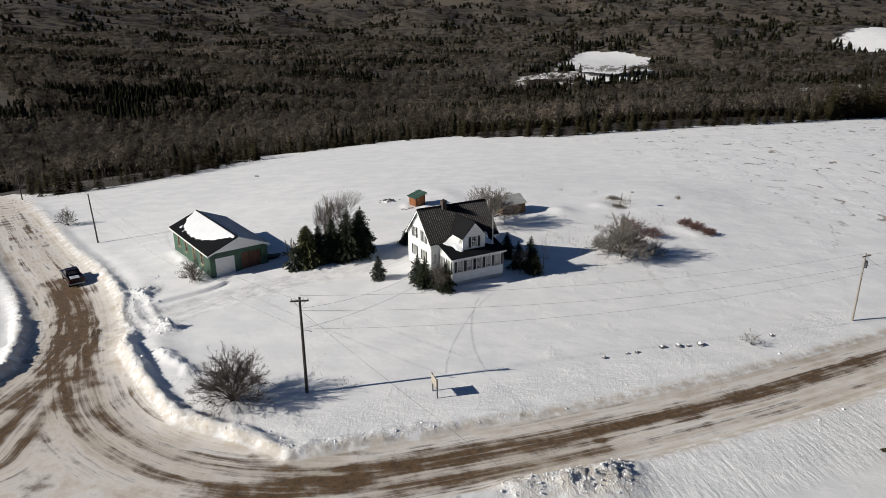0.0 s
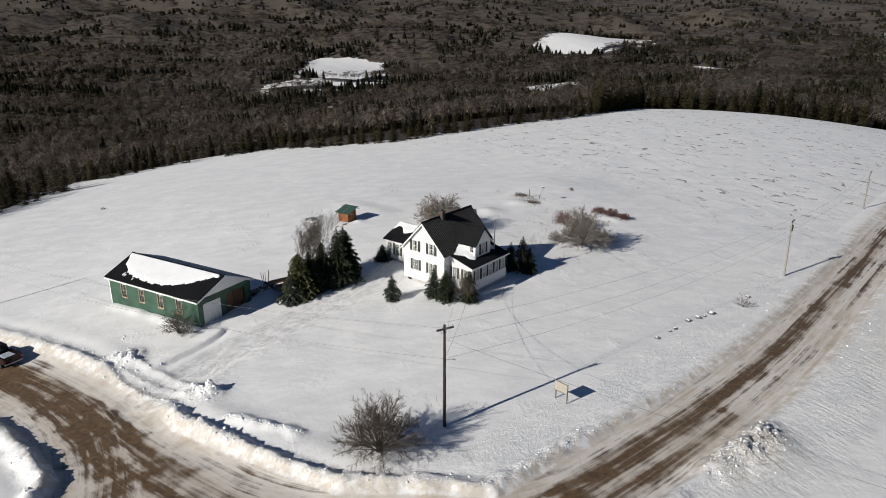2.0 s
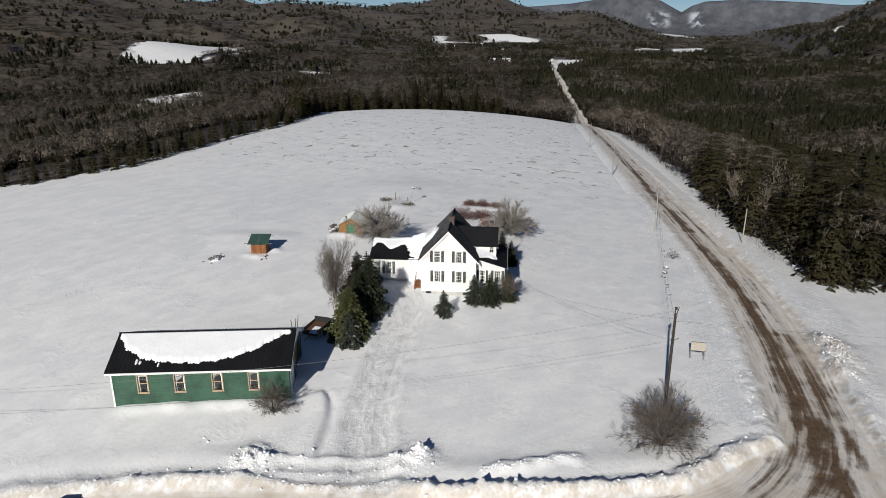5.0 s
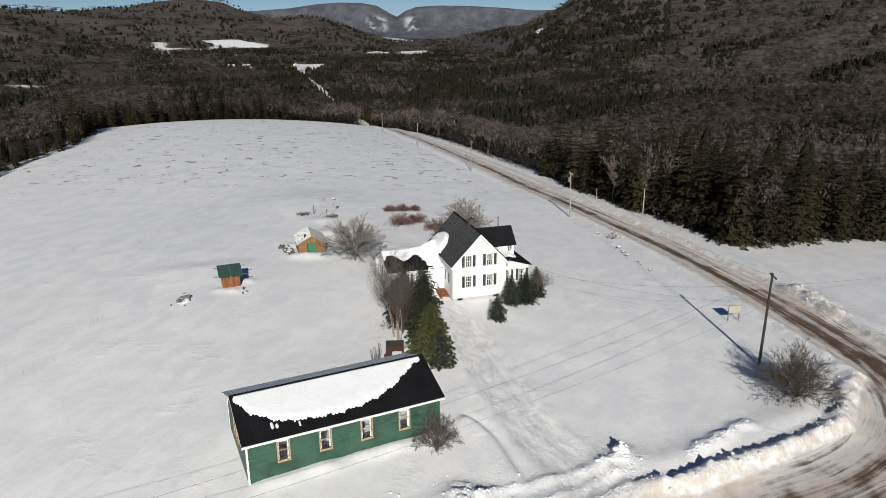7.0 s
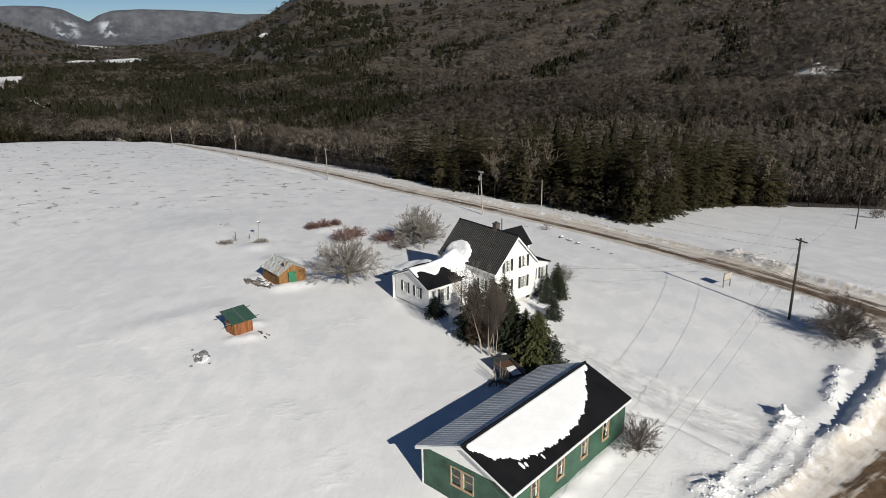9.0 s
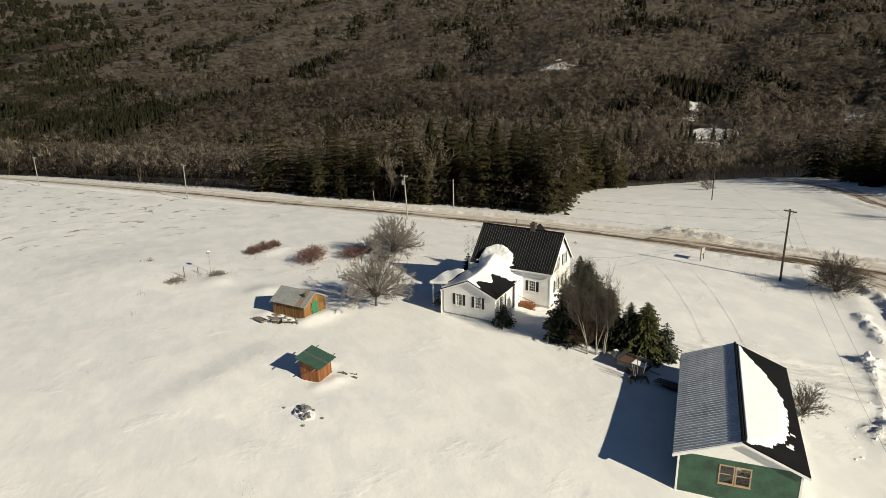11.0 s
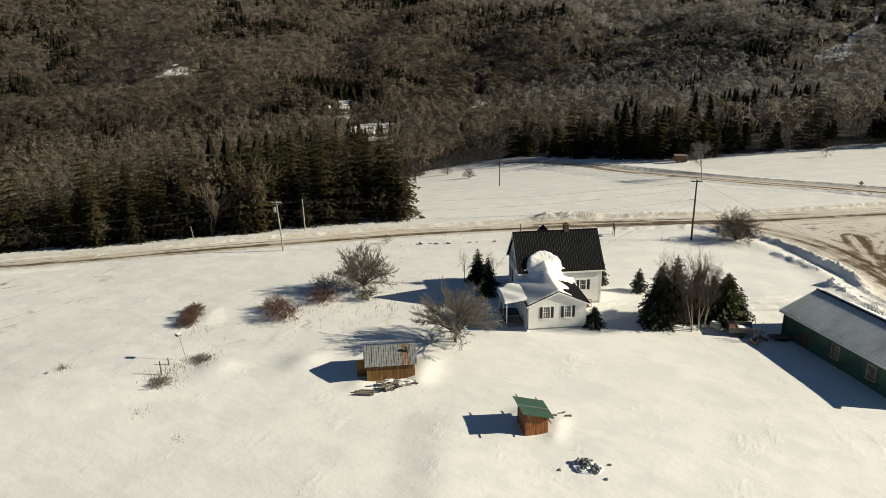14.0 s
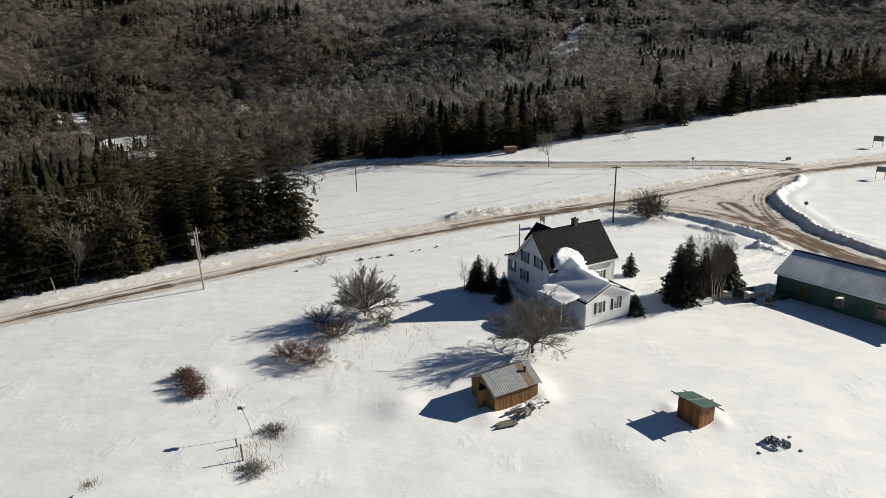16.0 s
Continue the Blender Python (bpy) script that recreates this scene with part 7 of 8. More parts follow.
def pickup():
    x, y = -58.2, -1.8
    e = thing("pickup_truck", (x, y, ground_at(x, y) + 0.02), 133, "dark pickup truck with snow in its bed, by the road", "car")
    s = Shape()
    prof = [(-2.65, 0.55), (2.55, 0.5), (2.68, 0.75), (2.62, 1.02), (1.15, 1.12), (-2.65, 1.08)]
    s.prism([(px, -0.93, pz) for px, pz in prof], (0, 1.86, 0))
    part("body", s, M_CARPAINT, e, bevel=0.03)
    c = part("cab", Shape().hexa([(-0.75, -0.86, 1.08), (1.2, -0.86, 1.1), (1.2, 0.86, 1.1), (-0.75, 0.86, 1.08), (-0.55, -0.72, 1.78), (0.55, -0.72, 1.78), (0.55, 0.72, 1.78), (-0.55, 0.72, 1.78)]), M_CARPAINT, e, bevel=0.04)
    part("windscreen", Shape().hexa([(0.62, -0.70, 1.72), (0.66, -0.70, 1.72), (0.66, 0.70, 1.72), (0.62, 0.70, 1.72), (1.17, -0.8, 1.16), (1.21, -0.8, 1.16), (1.21, 0.8, 1.16), (1.17, 0.8, 1.16)]), M_DARKGLASS, c)
    part("rear_window", Shape().box(-0.745, -0.70, -0.6, 0.6, 1.25, 1.65), M_DARKGLASS, c)
    for side in (-1, 1):
        part("side_window", Shape().hexa([(-0.6, side * 0.83, 1.18), (1.0, side * 0.83, 1.18), (1.0, side * 0.845, 1.18), (-0.6, side * 0.845, 1.18), (-0.48, side * 0.745, 1.68), (0.5, side * 0.745, 1.68), (0.5, side * 0.76, 1.68), (-0.48, side * 0.76, 1.68)]), M_DARKGLASS, c)
    part("bed_side", Shape().box(-2.62, -0.8, -0.93, -0.83, 1.08, 1.24).box(-2.62, -0.8, 0.83, 0.93, 1.08, 1.24).box(-2.65, -2.56, -0.93, 0.93, 0.7, 1.24), M_CARPAINT, e)
    part("bed_snow", Shape().box(-2.35, -1.15, -0.50, 0.62, 1.085, 1.15), M_FROST, e, "snow lying in the truck bed", bevel=0.04)
    part("front_bumper", Shape().box(2.6, 2.76, -0.9, 0.9, 0.45, 0.68), M_STEEL, e, bevel=0.03)
    part("rear_bumper", Shape().box(-2.78, -2.64, -0.9, 0.9, 0.48, 0.66), M_STEEL, e, bevel=0.03)
    for side in (-1, 1):
        part("tail_light", Shape().box(-2.67, -2.64, side * 0.84 - 0.07, side * 0.84 + 0.07, 0.78, 1.05), M_RED, e, "red tail light")
        part("headlight", Shape().box(2.62, 2.67, side * 0.72 - 0.14, side * 0.72 + 0.14, 0.76, 0.92), M_GARDOOR, e)
        for x0 in (-1.7, 1.65):
            w = part("wheel", Shape().tube([(x0, side * 0.68, 0.37), (x0, side * 0.72, 0.37), (x0, side * 0.92, 0.37), (x0, side * 0.95, 0.37)], [0.33, 0.38, 0.38, 0.33], 14), M_RUBBER, e, "black tyre")
            part("rim", Shape().tube([(x0, side * 0.93, 0.37), (x0, side * 0.965, 0.37)], [0.22, 0.2], 10), M_STEEL, w)


def rock_shape(seed, r):
    rng = np.random.RandomState(seed)
    bm = bmesh.new()
    bmesh.ops.create_icosphere(bm, subdivisions=2, radius=r)
    o = Vector(rng.rand(3) * 50)
    for v in bm.verts:
        v.co *= 0.75 + 0.5 * noise.noise(v.co * (1.1 / r) + o)
        v.co.z *= 0.7
    me = bpy.data.meshes.new("stone")
    bm.to_mesh(me)
    bm.free()
    return me


def stones():
    rng = np.random.RandomState(4)
    base = [rock_shape(k, 0.3) for k in range(5)]
    for me in base:
        me.materials.append(M_ROCK)
    e = thing("stone_heap", (-22.2, 31.0, ground_at(-22.2, 31.0)), 0, "heap of dark field stones half buried in snow", "stones")
    mound = part("snow_mound", rock_shape(40, 1.35), M_SNOW, e, "low mound of snow over the stones", m=pose(0, 0, -0.02) @ Matrix.Diagonal((1, 0.8, 0.46, 1)))
    for k in range(27):
        a, d = rng.rand() * 6.283, rng.rand() ** 0.7 * 1.0
        s = 0.40 + rng.rand() ** 2 * 0.6
        part("stone", base[k % 5], M_ROCK, e, m=pose(d * math.cos(a), d * math.sin(a) * 0.8, 0.03 + 0.36 * max(0, 1 - d * d * 0.75), rng.rand() * 90, 0, rng.rand() * 360) @ Matrix.Scale(s, 4))
    for x, y in ((-23.8, 31.6), (-23.6, 30.0), (-20.6, 32.2)):
        st = part("field_stone", base[int(rng.randint(5))], M_ROCK, m=pose(x, y, ground_at(x, y) + 0.03, 0, 0, rng.rand() * 360) @ Matrix.Scale(0.55, 4))
        tagged(st, "loose grey field stone in the snow", "stone", "loose field stones")
    for x, y, s in ((6.8, -19.2, 1.0), (9.2, -18.0, 0.7), (10.2, -17.6, 0.9), (13.0, -16.1, 1.3), (14.8, -15.5, 1.4), (15.8, -15.3, 0.9), (17.1, -14.8, 1.7), (25.5, -11.2, 1.0), (-56.8, 64.0, 1.6), (27.4, 38.6, 0.5)):
        st = part("boundary_stone", base[int(rng.randint(5))], M_ROCK, m=pose(x, y, ground_at(x, y) + 0.05, 0, 0, rng.rand() * 360) @ Matrix.Scale(s, 4))
        tagged(st, "dark boundary stone capped with snow", "stone", "boundary stones")
        cap = part("snow_cap", base[int(rng.randint(5))].copy(), M_SNOW, st, "white snow cap", m=pose(0.03, 0.02, 0.12) @ Matrix.Diagonal((0.62, 0.6, 0.42, 1)))
        cap.data.materials.clear()
        cap.data.materials.append(M_SNOW)


def woodpile():
    rng = np.random.RandomState(8)
    e = thing("woodpile", (-4.45, 27.55, ground_at(-4.45, 27.55)), 38, "untidy pile of split logs under snow beside the shed", "woodpile")
    for k in range(34):
        ln = 0.5 + rng.rand() * 0.8
        a = rng.normal(0, 0.35)
        x, y, z = rng.uniform(-1.3, 1.3), rng.uniform(-0.55, 0.55), 0.05 + rng.rand() * 0.55
        part("log", Shape().tube([(x - ln / 2 * math.cos(a), y - ln / 2 * math.sin(a), z), (x + ln / 2 * math.cos(a), y + ln / 2 * math.sin(a), z + rng.normal(0, 0.08))], [0.06 + 0.05 * rng.rand()] * 2, 6), M_GREYWOOD, e)
    for k in range(5):
        me = rock_shape(70 + k, 0.5)
        part("snow_clump", me, M_SNOW, e, "snow on the logs", m=pose(rng.uniform(-1.1, 1.1), rng.uniform(-0.4, 0.4), 0.52) @ Matrix.Diagonal((1, 0.7, 0.35, 1)))
    e = thing("log_stack", (-2.6, 29.6, ground_at(-2.6, 29.6)), 20, "few grey logs lying in the snow", "logs")
    for k in range(6):
        part("log", Shape().tube([(-0.7, -0.4 + k * 0.14, 0.1 + 0.1 * (k % 2)), (0.6 + 0.2 * (k % 3), -0.3 + k * 0.12, 0.15)], [0.09, 0.08], 7), M_GREYWOOD, e)


def yard_things():
    # clothes-line posts and a bird feeder behind the shed
    e = thing("bird_feeder", (17.0, 31.2, ground_at(17.0, 31.2)), 175, "small tray feeder on a tall thin pole", "bird feeder")
    part("pole", Shape().tube([(0, 0, -0.4), (-0.42, 0.02, 1.2), (-0.85, 0.05, 2.45)], [0.03, 0.028, 0.025], 6), M_GREYWOOD, e)
    part("tray", Shape().box(-1.10, -0.60, -0.20, 0.24, 2.43, 2.49).box(-1.05, -0.65, -0.16, 0.20, 2.49, 2.65), M_GREYWOOD, e)
    part("snow_cap", Shape().box(-1.07, -0.63, -0.18, 0.22, 2.65, 2.73), M_SNOW, e, "snow on the tray")
    for x, y, h in ((16.8, 34.4, 1.4), (17.9, 32.6, 0.7)):
        f = thing("fence_post", (x, y, ground_at(x, y)), 0, "short weathered wooden fence post", "post", "old fence posts")
        part("post", Shape().tube([(0, 0, -0.3), (0.04, 0, h)], [0.07, 0.06], 6), M_GREYWOOD, f)
    f = thing("marker_post", (59.0, -8.6, ground_at(59.0, -8.6)), 0, "pale leaning post at the roadside", "post")
    part("post", Shape().tube([(0, 0, -0.3), (0.3, 0.1, 2.3)], [0.08, 0.06], 6), M_PALEPOLE, f)
    # scrap beside the garage: a utility trailer, an oil tank, poles and drifted timber
    e = thing("utility_trailer", (-29.6, 3.2, ground_at(-29.6, 3.2)), 20, "flat utility trailer loaded with snow", "trailer")
    part("deck", Shape().hexa([(-1.3, -0.8, 0.45), (1.3, -0.8, 0.7), (1.3, 0.8, 0.7), (-1.3, 0.8, 0.45), (-1.3, -0.8, 0.53), (1.3, -0.8, 0.78), (1.3, 0.8, 0.78), (-1.3, 0.8, 0.53)]), M_BROWN, e)
    part("snow_load", Shape().hexa([(-1.1, -0.7, 0.54), (0.3, -0.7, 0.70), (0.3, 0.3, 0.70), (-1.1, 0.3, 0.54), (-0.9, -0.55, 0.70), (0.2, -0.6, 0.80), (0.2, 0.2, 0.80), (-0.9, 0.2, 0.70)]), M_SNOW, e, "snow on the trailer deck", bevel=0.05)
    part("side_board", Shape().box(-1.3, 1.3, -0.84, -0.8, 0.5, 1.05).box(-1.3, 1.3, 0.8, 0.84, 0.5, 1.05), M_GREYWOOD, e)
    part("tailgate", Shape().box(1.3, 1.36, -0.84, 0.84, 0.6, 1.35), M_BLACK, e)
    part("drawbar", Shape().tube([(-1.3, 0, 0.5), (-2.4, 0, 0.35)], [0.05, 0.05], 6), M_RUST, e)
    for s in (-0.92, 0.92):
        part("wheel", Shape().tube([(0.1, s - 0.08, 0.3), (0.1, s + 0.08, 0.3)], [0.3, 0.3], 12), M_RUBBER, e)
    e = thing("oil_tank", (-27.3, 3.2, ground_at(-27.3, 3.2)), -20, "pale green rounded tank standing in snow", "tank")
    part("tank_body", Shape().tube([(-0.55, 0, 0.4), (-0.48, 0, 0.4), (0.48, 0, 0.4), (0.55, 0, 0.4)], [0.2, 0.38, 0.38, 0.2], 12), plain("faded_green_tank", (0.38, 0.42, 0.32), 0.6, vary=0.25), e)
    part("tank_snow", Shape().box(-0.45, 0.45, -0.2, 0.2, 0.72, 0.83), M_SNOW, e, "snow on the tank", bevel=0.04)
    e = thing("pole_stack", (-31.4, 4.4, ground_at(-31.4, 4.4)), 60, "bundle of upright poles and iron scrap", "scrap")
    for k, (dx, dy) in enumerate(((0.5, 0.2), (-0.4, 0.3), (0.1, -0.5), (0.6, -0.3), (-0.6, -0.1))):
        part("pole", Shape().tube([(dx * 0.4, dy * 0.4, -0.1), (dx, dy, 1.7 + 0.25 * (k % 3))], [0.04, 0.035], 5), M_GREYWOOD, e)
    part("iron_frame", Shape().box(-0.8, 0.8, -0.4, -0.34, 0.1, 0.4).box(-0.8, -0.72, -0.4, 0.5, 0.05, 0.35).box(0.72, 0.8, -0.4, 0.5, 0.05, 0.35), M_RUST, e)
    e = thing("timber_scrap", (-33.4, 2.6, ground_at(-33.4, 2.6)), 25, "dark scrap timber and tarpaulin against the garage", "scrap")
    part("tarpaulin", rock_shape(90, 0.9), M_BLACK, e, m=pose(0.1, 0, 0.15) @ Matrix.Diagonal((1.5, 0.7, 0.55, 1)))
    for k in range(6):
        part("plank", Shape().box(-1.1 + 0.1 * k, 1.2 + 0.12 * (k % 3), -0.5 + 0.17 * k, -0.38 + 0.17 * k, 0.35 + 0.04 * (k % 2), 0.4 + 0.04 * (k % 2)), M_GREYWOOD, e)


def coop_boards():
    """Old boards that lie half buried beside the coop."""
    rng = np.random.RandomState(33)
    x, y = -18.20, 25.80
    e = thing("scrap_boards", (x, y, ground_at(x, y)), -151.4, "weathered scrap boards half buried beside the coop", "boards")
    for k in range(9):
        u, ln = rng.uniform(-0.95, 0.95), 0.10 + 0.22 * rng.rand()
        part("board", Shape().hexa([(u - ln, -0.06, -0.1), (u + ln, -0.06, -0.1), (u + ln, 0.06, -0.1), (u - ln, 0.06, -0.1), (u - ln, -0.06, 0.02), (u + ln, -0.06, 0.06), (u + ln, 0.06, 0.06), (u - ln, 0.06, 0.02)]), M_GREYWOOD, e, m=pose(0, rng.normal() * 0.12, 0.02 * k % 0.1, 0, 0, rng.normal() * 14))


def far_houses():
    for x, y, turn, w, label in ((148, -206, 20, 10, "distant cottage with a snow-covered roof among trees"), (852, 478, 40, 14, "far white farmhouse in a clearing"), (55, 462, 15, 16, "far red-roofed barn beside the valley field"),
                                 (420, 4, 30, 9, "distant cabin with snowy roof in the wood"), (1160, 770, 20, 16, "far farm building in a hillside clearing")):
        e = thing("distant_house", (x, y, float(height(x, y))), turn, label, "house")
        part("wall", Shape().prism([(-w / 2, -3.5, -1), (-w / 2, 3.5, -1), (-w / 2, 3.5, 3.2), (-w / 2, 0, 6), (-w / 2, -3.5, 3.2)], (w, 0, 0)), M_FARWALL if x != 55 else M_BRICK, e)
        for s in (-1, 1):
            part("roof", Shape().slab([(-w / 2 - 0.4, 0, 6.25), (w / 2 + 0.4, 0, 6.25), (w / 2 + 0.4, s * 4, 3.1), (-w / 2 - 0.4, s * 4, 3.1)], 0.2), M_SNOW, e, "snow-covered roof")
        for k in range(3):
            part("window", Shape().box(-w / 3 + k * w / 3 - 0.5, -w / 3 + k * w / 3 + 0.5, 3.46, 3.53, 1.0, 2.2).box(-w / 3 + k * w / 3 - 0.5, -w / 3 + k * w / 3 + 0.5, -3.53, -3.46, 1.0, 2.2), M_DARKGLASS, e)


poles_and_wires()
signs()
pickup()
stones()
woodpile()
yard_things()
coop_boards()
far_houses()


# ---------- trees and shrubs of the yard ----------
def yard_trees():
    g = "spruces beside the drive"
    for k, (x, y, h, sp) in enumerate(((-21.8, 5.0, 6.3, 0.33), (-23.0, 2.4, 7.1, 0.29), (-21.8, 3.2, 6.3, 0.31), (-25.0, 2.0, 5.8, 0.30), (-26.5, 1.1, 5.0, 0.36))):
        make_spruce("spruce_tree", 200 + k, h, (x, y, ground_at(x, y)), M_SPRUCE, "dark green spruce in the clump beside the drive", g, 34, 12, 5, sp)
    make_round("bare_larch", 265, 5.6, 4.4, (-24.4, 4.3, ground_at(-24.4, 4.3)), M_RUSSET, M_BARK, "dense russet leafless bush between birches and spruces", "shrub", 0.2, 30, 10, 12, 0.03, 0.008, 0.12)
    make_spruce("cedar_tree", 220, 5.4, (-27.8, 0.3, ground_at(-27.8, 0.3)), M_CEDAR, "broad olive-green cedar at the end of the clump", "", 40, 15, 5, 0.42)
    make_spruce("cedar_tree", 221, 3.6, (-29.0, -1.0, ground_at(-29.0, -1.0)), M_SPRUCEF, "low spreading evergreen dusted with snow", "", 16, 10, 4, 0.42)
    for k, (x, y, h) in enumerate(((-25.3, 4.9, 8.5), (-25.8, 4.3, 8.8), (-26.3, 3.8, 8.0))):
        make_bare("birch_tree", 230 + k, h, (x, y, ground_at(x, y)), M_TWIG, M_BIRCH, "slender leafless white birch beside the spruces", "tree", "birches beside the drive", depth=4, kids=3, spread=0.36, thick=0.055, upright=0.75, first=0.36, stems=2, lean=0.12, heavy=1, ribbon=1.0, shrink=0.60)
    g = "small spruces round the house"
    for k, (x, y, h, sp, mt) in enumerate(((-18.0, -3.9, 3.0, 0.27, M_SPRUCEF), (-13.2, -4.4, 3.5, 0.27, M_SPRUCEF), (-12.2, -5.8, 3.7, 0.27, M_SPRUCE), (-9.7, -6.6, 3.6, 0.27, M_SPRUCE), (0.3, 0.9, 4.5, 0.24, M_SPRUCE), (-1.2, 1.2, 3.7, 0.25, M_SPRUCE), (0.8, -0.2, 3.4, 0.26, M_SPRUCE), (-2.6, 4.6, 3.6, 0.24, M_SPRUCE), (-16.2, 8.3, 2.2, 0.42, M_SPRUCEF))):
        make_spruce("small_spruce", 240 + k, h, (x, y, ground_at(x, y)), mt, "young spruce planted close to the house wall", g, 26, 10, 5, sp * 1.35)
    make_bare("bare_sapling", 260, 4.0, (-10.2, -7.0, ground_at(-10.2, -7.0)), M_TWIG, M_BARK, "leafless multi-stemmed shrub before the porch", "shrub", depth=3, kids=3, spread=0.45, thick=0.04, upright=0.6, first=0.4, stems=6, lean=0.4, heavy=1, ribbon=1.2)
    make_bare("bare_larch", 261, 4.7, (2.0, 1.2, ground_at(2.0, 1.2)), M_TWIG, M_BARK, "thin leafless larch beside the spruces", "tree", depth=3, kids=3, spread=0.6, thick=0.05, upright=0.3, first=0.6, heavy=1, ribbon=1.0, squash=0.6)
    make_bare("bare_sapling", 262, 4.0, (-1.0, -0.6, ground_at(-1.0, -0.6)), M_TWIG, M_BARK, "thin leafless sapling by the east wall", "tree", depth=3, kids=3, spread=0.4, thick=0.05, upright=0.6, first=0.45, heavy=1)
    make_round("apple_tree", 270, 5.7, 9.6, (-5.1, 17.6, ground_at(-5.1, 17.6)), M_FROSTTWIG, M_BARK, "old spreading leafless apple tree by the shed", "tree", 1.0, 38, 12, 15, 0.07, 0.016, 0.14)
    make_round("bushy_tree", 280, 5.4, 8.6, (12.6, 7.5, ground_at(12.6, 7.5)), M_FROSTTWIG, M_BARK, "round many-stemmed leafless tree in the snow", "tree", 0.4, 46, 12, 15, 0.06, 0.017, 0.08)
    make_round("large_bush", 290, 4.4, 7.4, (-25.8, -31.0, ground_at(-25.8, -31.0)), M_TWIG, M_BARK, "large round leafless bush beside the utility pole", "shrub", 0.0, 64, 12, 12, 0.035, 0.0095, 0.13)
    make_round("garage_bush", 300, 2.8, 3.9, (-40.9, -4.2, ground_at(-40.9, -4.2)), M_TWIG, M_BARK, "leafless bush against the garage wall", "shrub", 0.0, 34, 10, 10, 0.025, 0.010, 0.10)
    for k, (x, y, h, mt, sq, label) in enumerate(((24.9, 24.0, 1.35, M_REDTWIG, 1.7, "low reddish leafless thicket in the field"), (26.2, 22.2, 1.5, M_REDTWIG, 1.6, "low reddish leafless thicket in the field"), (27.5, 20.4, 1.25, M_REDTWIG, 1.7, "low reddish leafless thicket in the field"), (15.6, 18.6, 2.6, M_REDTWIG, 1.5, "russet leafless bush beside the drifts"), (18.3, 17.0, 1.9, M_REDTWIG, 1.8, "russet leafless bush beside the drifts"),
                                                  (17.0, 9.2, 2.1, M_TWIG, 1.9, "grey leafless brush near the round tree"), (14.8, 12.6, 2.0, M_REDTWIG, 2.0, "reddish brush between the trees"), (15.6, 30.6, 0.42, M_FROSTTWIG, 5.0, "low grey brush round the old fence posts"), (15.6, 35.6, 0.50, M_FROSTTWIG, 4.4, "low grey brush round the old fence posts"), (10.0, 10.6, 1.5, M_TWIG, 1.5, "low grey brush under the trees"), (22.6, -13.7, 1.6, M_TWIG, 1.4, "thin roadside shrub bent by snow"),
                                                  (-76.5, 26.0, 3.1, M_TWIG, 1.1, "small spreading tree at the road bend"), (-37.4, -111.0, 3.4, M_TWIG, 1.1, "small leafless tree in the open snow"), (45.2, -90.3, 2.8, M_TWIG, 1.2, "small round leafless tree in the field"), (59.0, -104, 4.0, M_TWIG, 1.0, "leafless tree at the field's end"))):
        make_round("brush", 310 + k, h * (0.85 if mt is M_REDTWIG else 1), h * 1.25 * sq, (x, y, ground_at(x, y)), mt, mt if mt is M_REDTWIG else M_BARK, label, "shrub", 0.0, 12 if y < 0 and x < 40 else 48 if mt is M_REDTWIG else 30, 5 if y < 0 and x < 40 else 9, 14, 0.016, 0.0065, 0.12)
    make_bare("frosted_tree", 330, 9.0, (-14.0, -82.0, ground_at(-14.0, -82.0)), M_FROSTTWIG, M_BIRCH, "tall frosted leafless tree standing alone by the road", "tree", depth=4, kids=3, spread=0.45, thick=0.13, upright=0.4, first=0.38, heavy=2, ribbon=1.6, shrink=0.6)


def weeds():
    """Dry stalks that stick out of the snow."""
    rng = np.random.RandomState(15)
    V, T = [], []
    spots = [(16.4, 34.6, 1.6, 120), (15.6, 31.0, 1.6, 120), (17.0, 32.6, 1.0, 40), (26.8, 37.5, 0.5, 60), (13.2, 40, 0.7, 26), (7.1, 41.2, 0.6, 18), (16.5, 33.5, 1.5, 60), (14.8, 34.8, 1.2, 40), (27.0, 37.3, 0.3, 40), (-38, -3.2, 1.2, 14), (-20, -25.5, 1.0, 12), (16, -21, 3.5, 26), (-12, -33, 4, 26), (22, 25, 3, 50), (12, 14, 6, 160), (8, 12, 4, 80), (-27, -33, 2.5, 50), (-17, -27.5, 1.5, 20), (-39, 36, 2, 10), (-30, 38, 2, 10), (0, 50, 4, 20), (-6, 45, 3, 16), (18, -10, 4, 16)]
    for cx, cy, s, n in spots:
        for k in range(n):
            x, y = cx + rng.normal() * s * 0.6, cy + rng.normal() * s * 0.6
            h = 0.25 + rng.rand() * 0.5
            d = rng.normal(0, 0.35, 2) * h
            V.append((x, y, h, d[0], d[1]))
    A = np.array(V)
    z = snow_surface(A[:, 0], A[:, 1], road_field(A[:, 0], A[:, 1])[0])
    P = np.stack([np.stack([A[:, 0] - 0.014, A[:, 1], z - 0.05], 1), np.stack([A[:, 0] + 0.014, A[:, 1] + 0.01, z - 0.05], 1), np.stack([A[:, 0] + A[:, 3], A[:, 1] + A[:, 4], z + A[:, 2]], 1)], 1).reshape(-1, 3)
    me = np_mesh("dry_weeds", P, np.arange(len(P)).reshape(-1, 3), M_REED, np.repeat(rng.rand(len(A)), 3))
    tagged(new("dry_weeds", me), "dry brown weed stalks standing out of the snow", "weeds", kind="stuff")


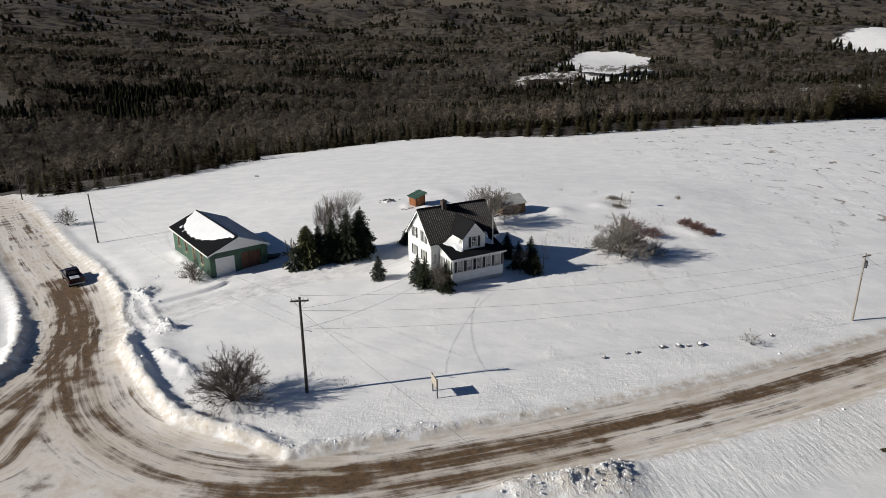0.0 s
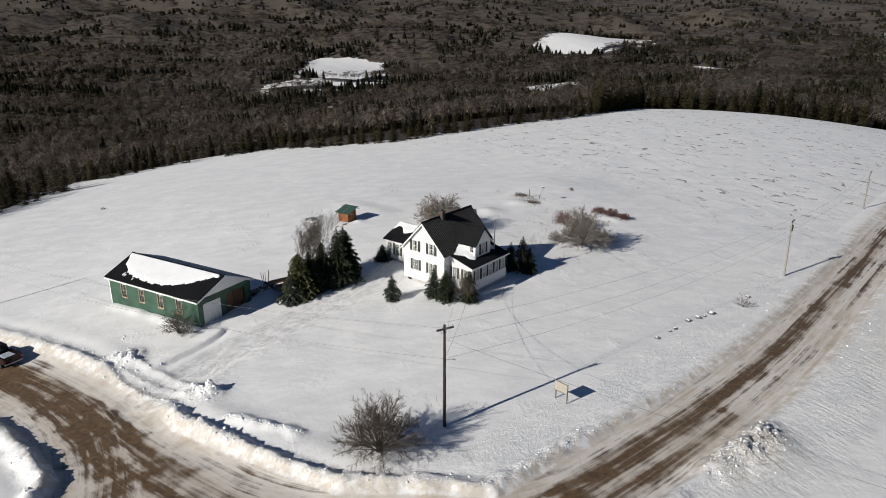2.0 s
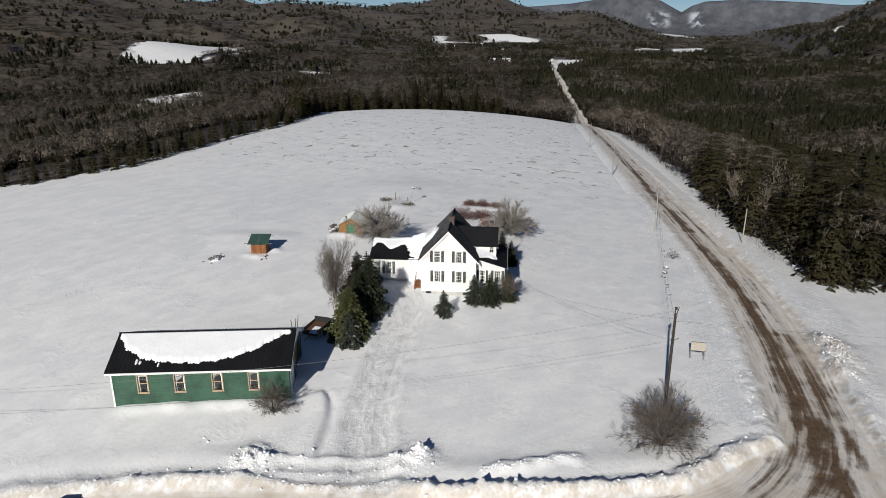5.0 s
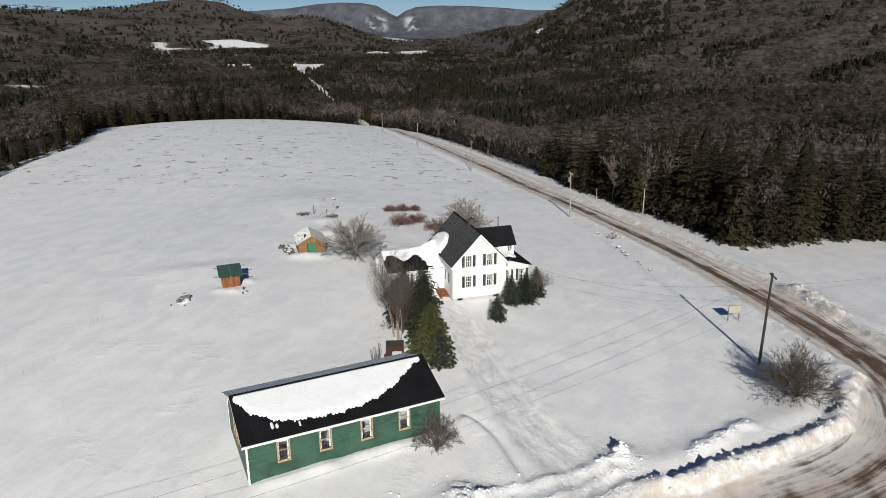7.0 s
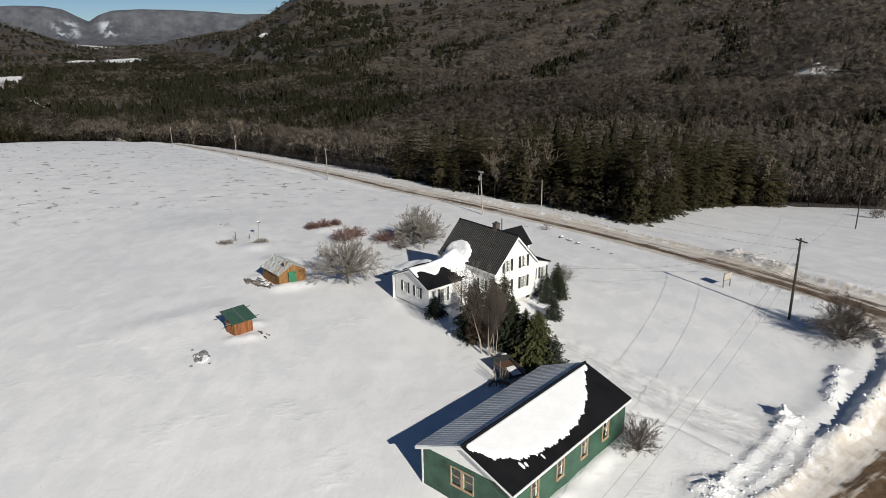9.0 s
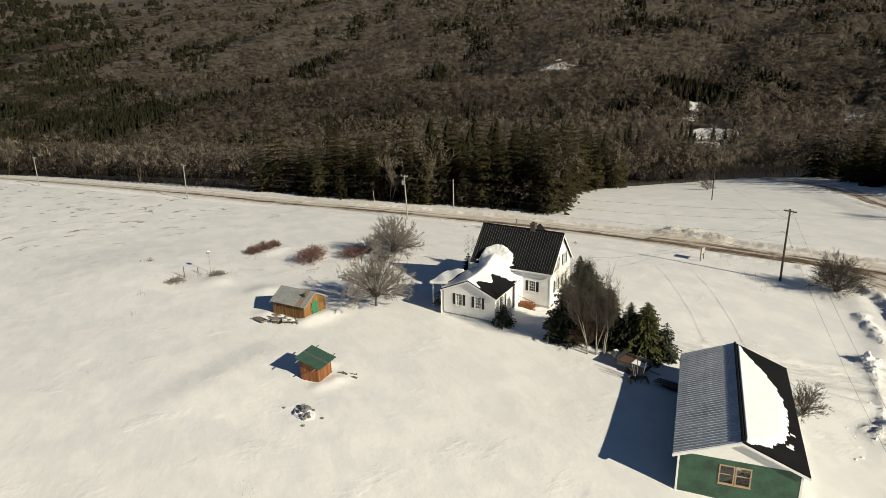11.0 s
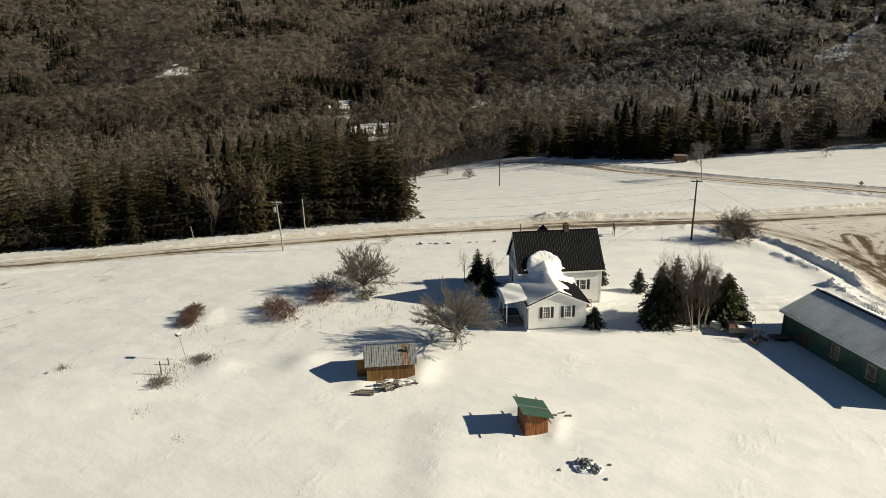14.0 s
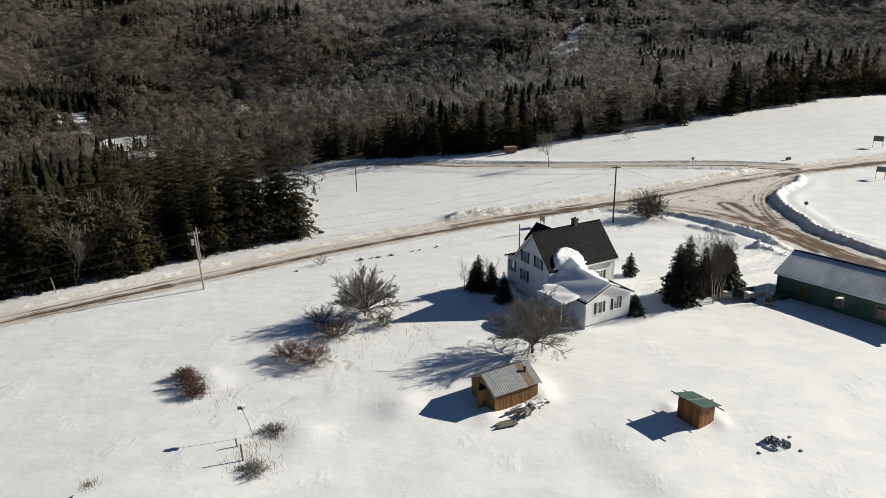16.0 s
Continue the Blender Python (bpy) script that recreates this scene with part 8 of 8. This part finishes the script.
def snow_chunks():
    """Broken lumps that the plough threw along the banks."""
    rng = np.random.RandomState(24)
    cube = np.array([(-1, -1, -1), (1, -1, -1), (1, 1, -1), (-1, 1, -1), (-0.7, -0.8, 1), (0.8, -0.7, 0.9), (0.7, 0.8, 1), (-0.8, 0.6, 0.8)]) * 0.5
    faces = np.array([(3, 2, 1, 0), (4, 5, 6, 7), (0, 1, 5, 4), (1, 2, 6, 5), (2, 3, 7, 6), (3, 0, 4, 7)])
    n = 40000
    x, y = rng.uniform(-80, 62, n), rng.uniform(-88, 30, n)
    edge = road_field(x, y)[0]
    want = np.exp(-((edge - 1.7) / 0.7) ** 2) * (0.12 + 0.9 * bump(x, y, -15, -33, 12) + bump(x, y, 1, -37.5, 5) * 0.8 + bump(x, y, -42, -22, 14) + bump(x, y, -50, -40, 14) + bump(x, y, 30, -24, 14) * 0.7) + 1.5 * bump(x, y, -46, -8, 2.2) + 1.2 * bump(x, y, -39, -17, 1.8)
    ok = (rng.rand(n) < want * 0.42) & (edge > 0.2)
    x, y = x[ok], y[ok]
    e = edge[ok]
    z = snow_surface(x, y, e)
    s = (0.05 + 0.17 * rng.rand(len(x)) ** 3) 
    VV, TT = [], []
    for k in range(len(x)):
        R = np.array(Euler(rng.rand(3) * 6).to_matrix())
        VV.append((cube * s[k] * (0.7 + 0.6 * rng.rand(3))) @ R.T + (x[k], y[k], z[k] - s[k] * 0.08))
        TT.append(faces + 8 * k)
    # rounder clods in the heaps beside the drive, in the windrows and along the crest of the bank
    bm = bmesh.new()
    bmesh.ops.create_icosphere(bm, subdivisions=1, radius=1.0)
    ball = np.array([v.co[:] for v in bm.verts])
    ball_f = np.array([[v.index for v in f.verts] for f in bm.faces])
    bm.free()
    spots = []
    for cx, cy, n2, spread, big in ((-46.3, -7.4, 70, 0.7, 0.12), (-45.2, -8.2, 50, 0.6, 0.12), (-38.0, -17.4, 50, 0.42, 0.16), (-39.4, -16.4, 40, 0.5, 0.12), (4.9, -36.9, 110, 1.0, 0.07), (1.6, -38.0, 100, 1.0, 0.07), (-1.8, -38.9, 70, 1.0, 0.06)):
        spots += [(cx + rng.normal() * spread, cy + rng.normal() * spread, 0.06 + big * rng.rand() ** 2) for _ in range(n2)]
    for line, h, w in WINDROWS:
        for (ax, ay), (bx, by) in zip(line, line[1:]):
            for _ in range(int(5 * math.hypot(bx - ax, by - ay))):
                f = rng.rand()
                spots.append((ax + (bx - ax) * f + rng.normal() * 0.16, ay + (by - ay) * f + rng.normal() * 0.16, 0.03 + 0.09 * rng.rand() ** 2))
    for _ in range(260):
        f = rng.uniform(-4, 4)
        spots.append((-33.8 + 0.78 * f + rng.normal() * 0.18, -24.6 - 0.62 * f + rng.normal() * 0.2, 0.03 + 0.11 * rng.rand() ** 2))
    S = np.array(spots)
    cx, cy = rng.uniform(-62, -8, 26000), rng.uniform(-50, 0, 26000)
    ce = road_field(cx, cy)[0]
    crest = (ce > 0.75) & (ce < 1.9) & (rng.rand(26000) < 0.4) & (np.hypot(cx + 43.3, cy + 13.4) > 6.5)
    S = np.concatenate([S, np.stack([cx[crest], cy[crest], 0.03 + 0.10 * rng.rand(crest.sum()) ** 2], 1)])
    se = road_field(S[:, 0], S[:, 1])[0]
    S = S[se > 0.3]
    sz = snow_surface(S[:, 0], S[:, 1], se[se > 0.3])
    V3, T3 = [], []
    for k, (px, py, r3) in enumerate(S):
        R = np.array(Euler(rng.rand(3) * 6).to_matrix())
        V3.append((ball * (0.55 + 0.8 * rng.rand(len(ball), 1)) * (0.6 + 0.9 * rng.rand(3)) * r3) @ R.T * (1, 1, 0.55) + (px, py, sz[k] - r3 * 0.22))
        T3.append(ball_f + len(ball) * k)
    clods = np_mesh("snow_clods", np.concatenate(V3), np.concatenate(T3), M_SNOW)
    tagged(new("snow_clods", clods), "rough clods of ploughed snow in heaps and banks", "snow", kind="stuff")
    me = np_mesh("snow_chunks", np.concatenate(VV), np.concatenate(TT), M_SNOW)
    tagged(new("snow_chunks", me), "broken lumps of ploughed snow along the banks", "snow", kind="stuff")


yard_trees()
weeds()
snow_chunks()
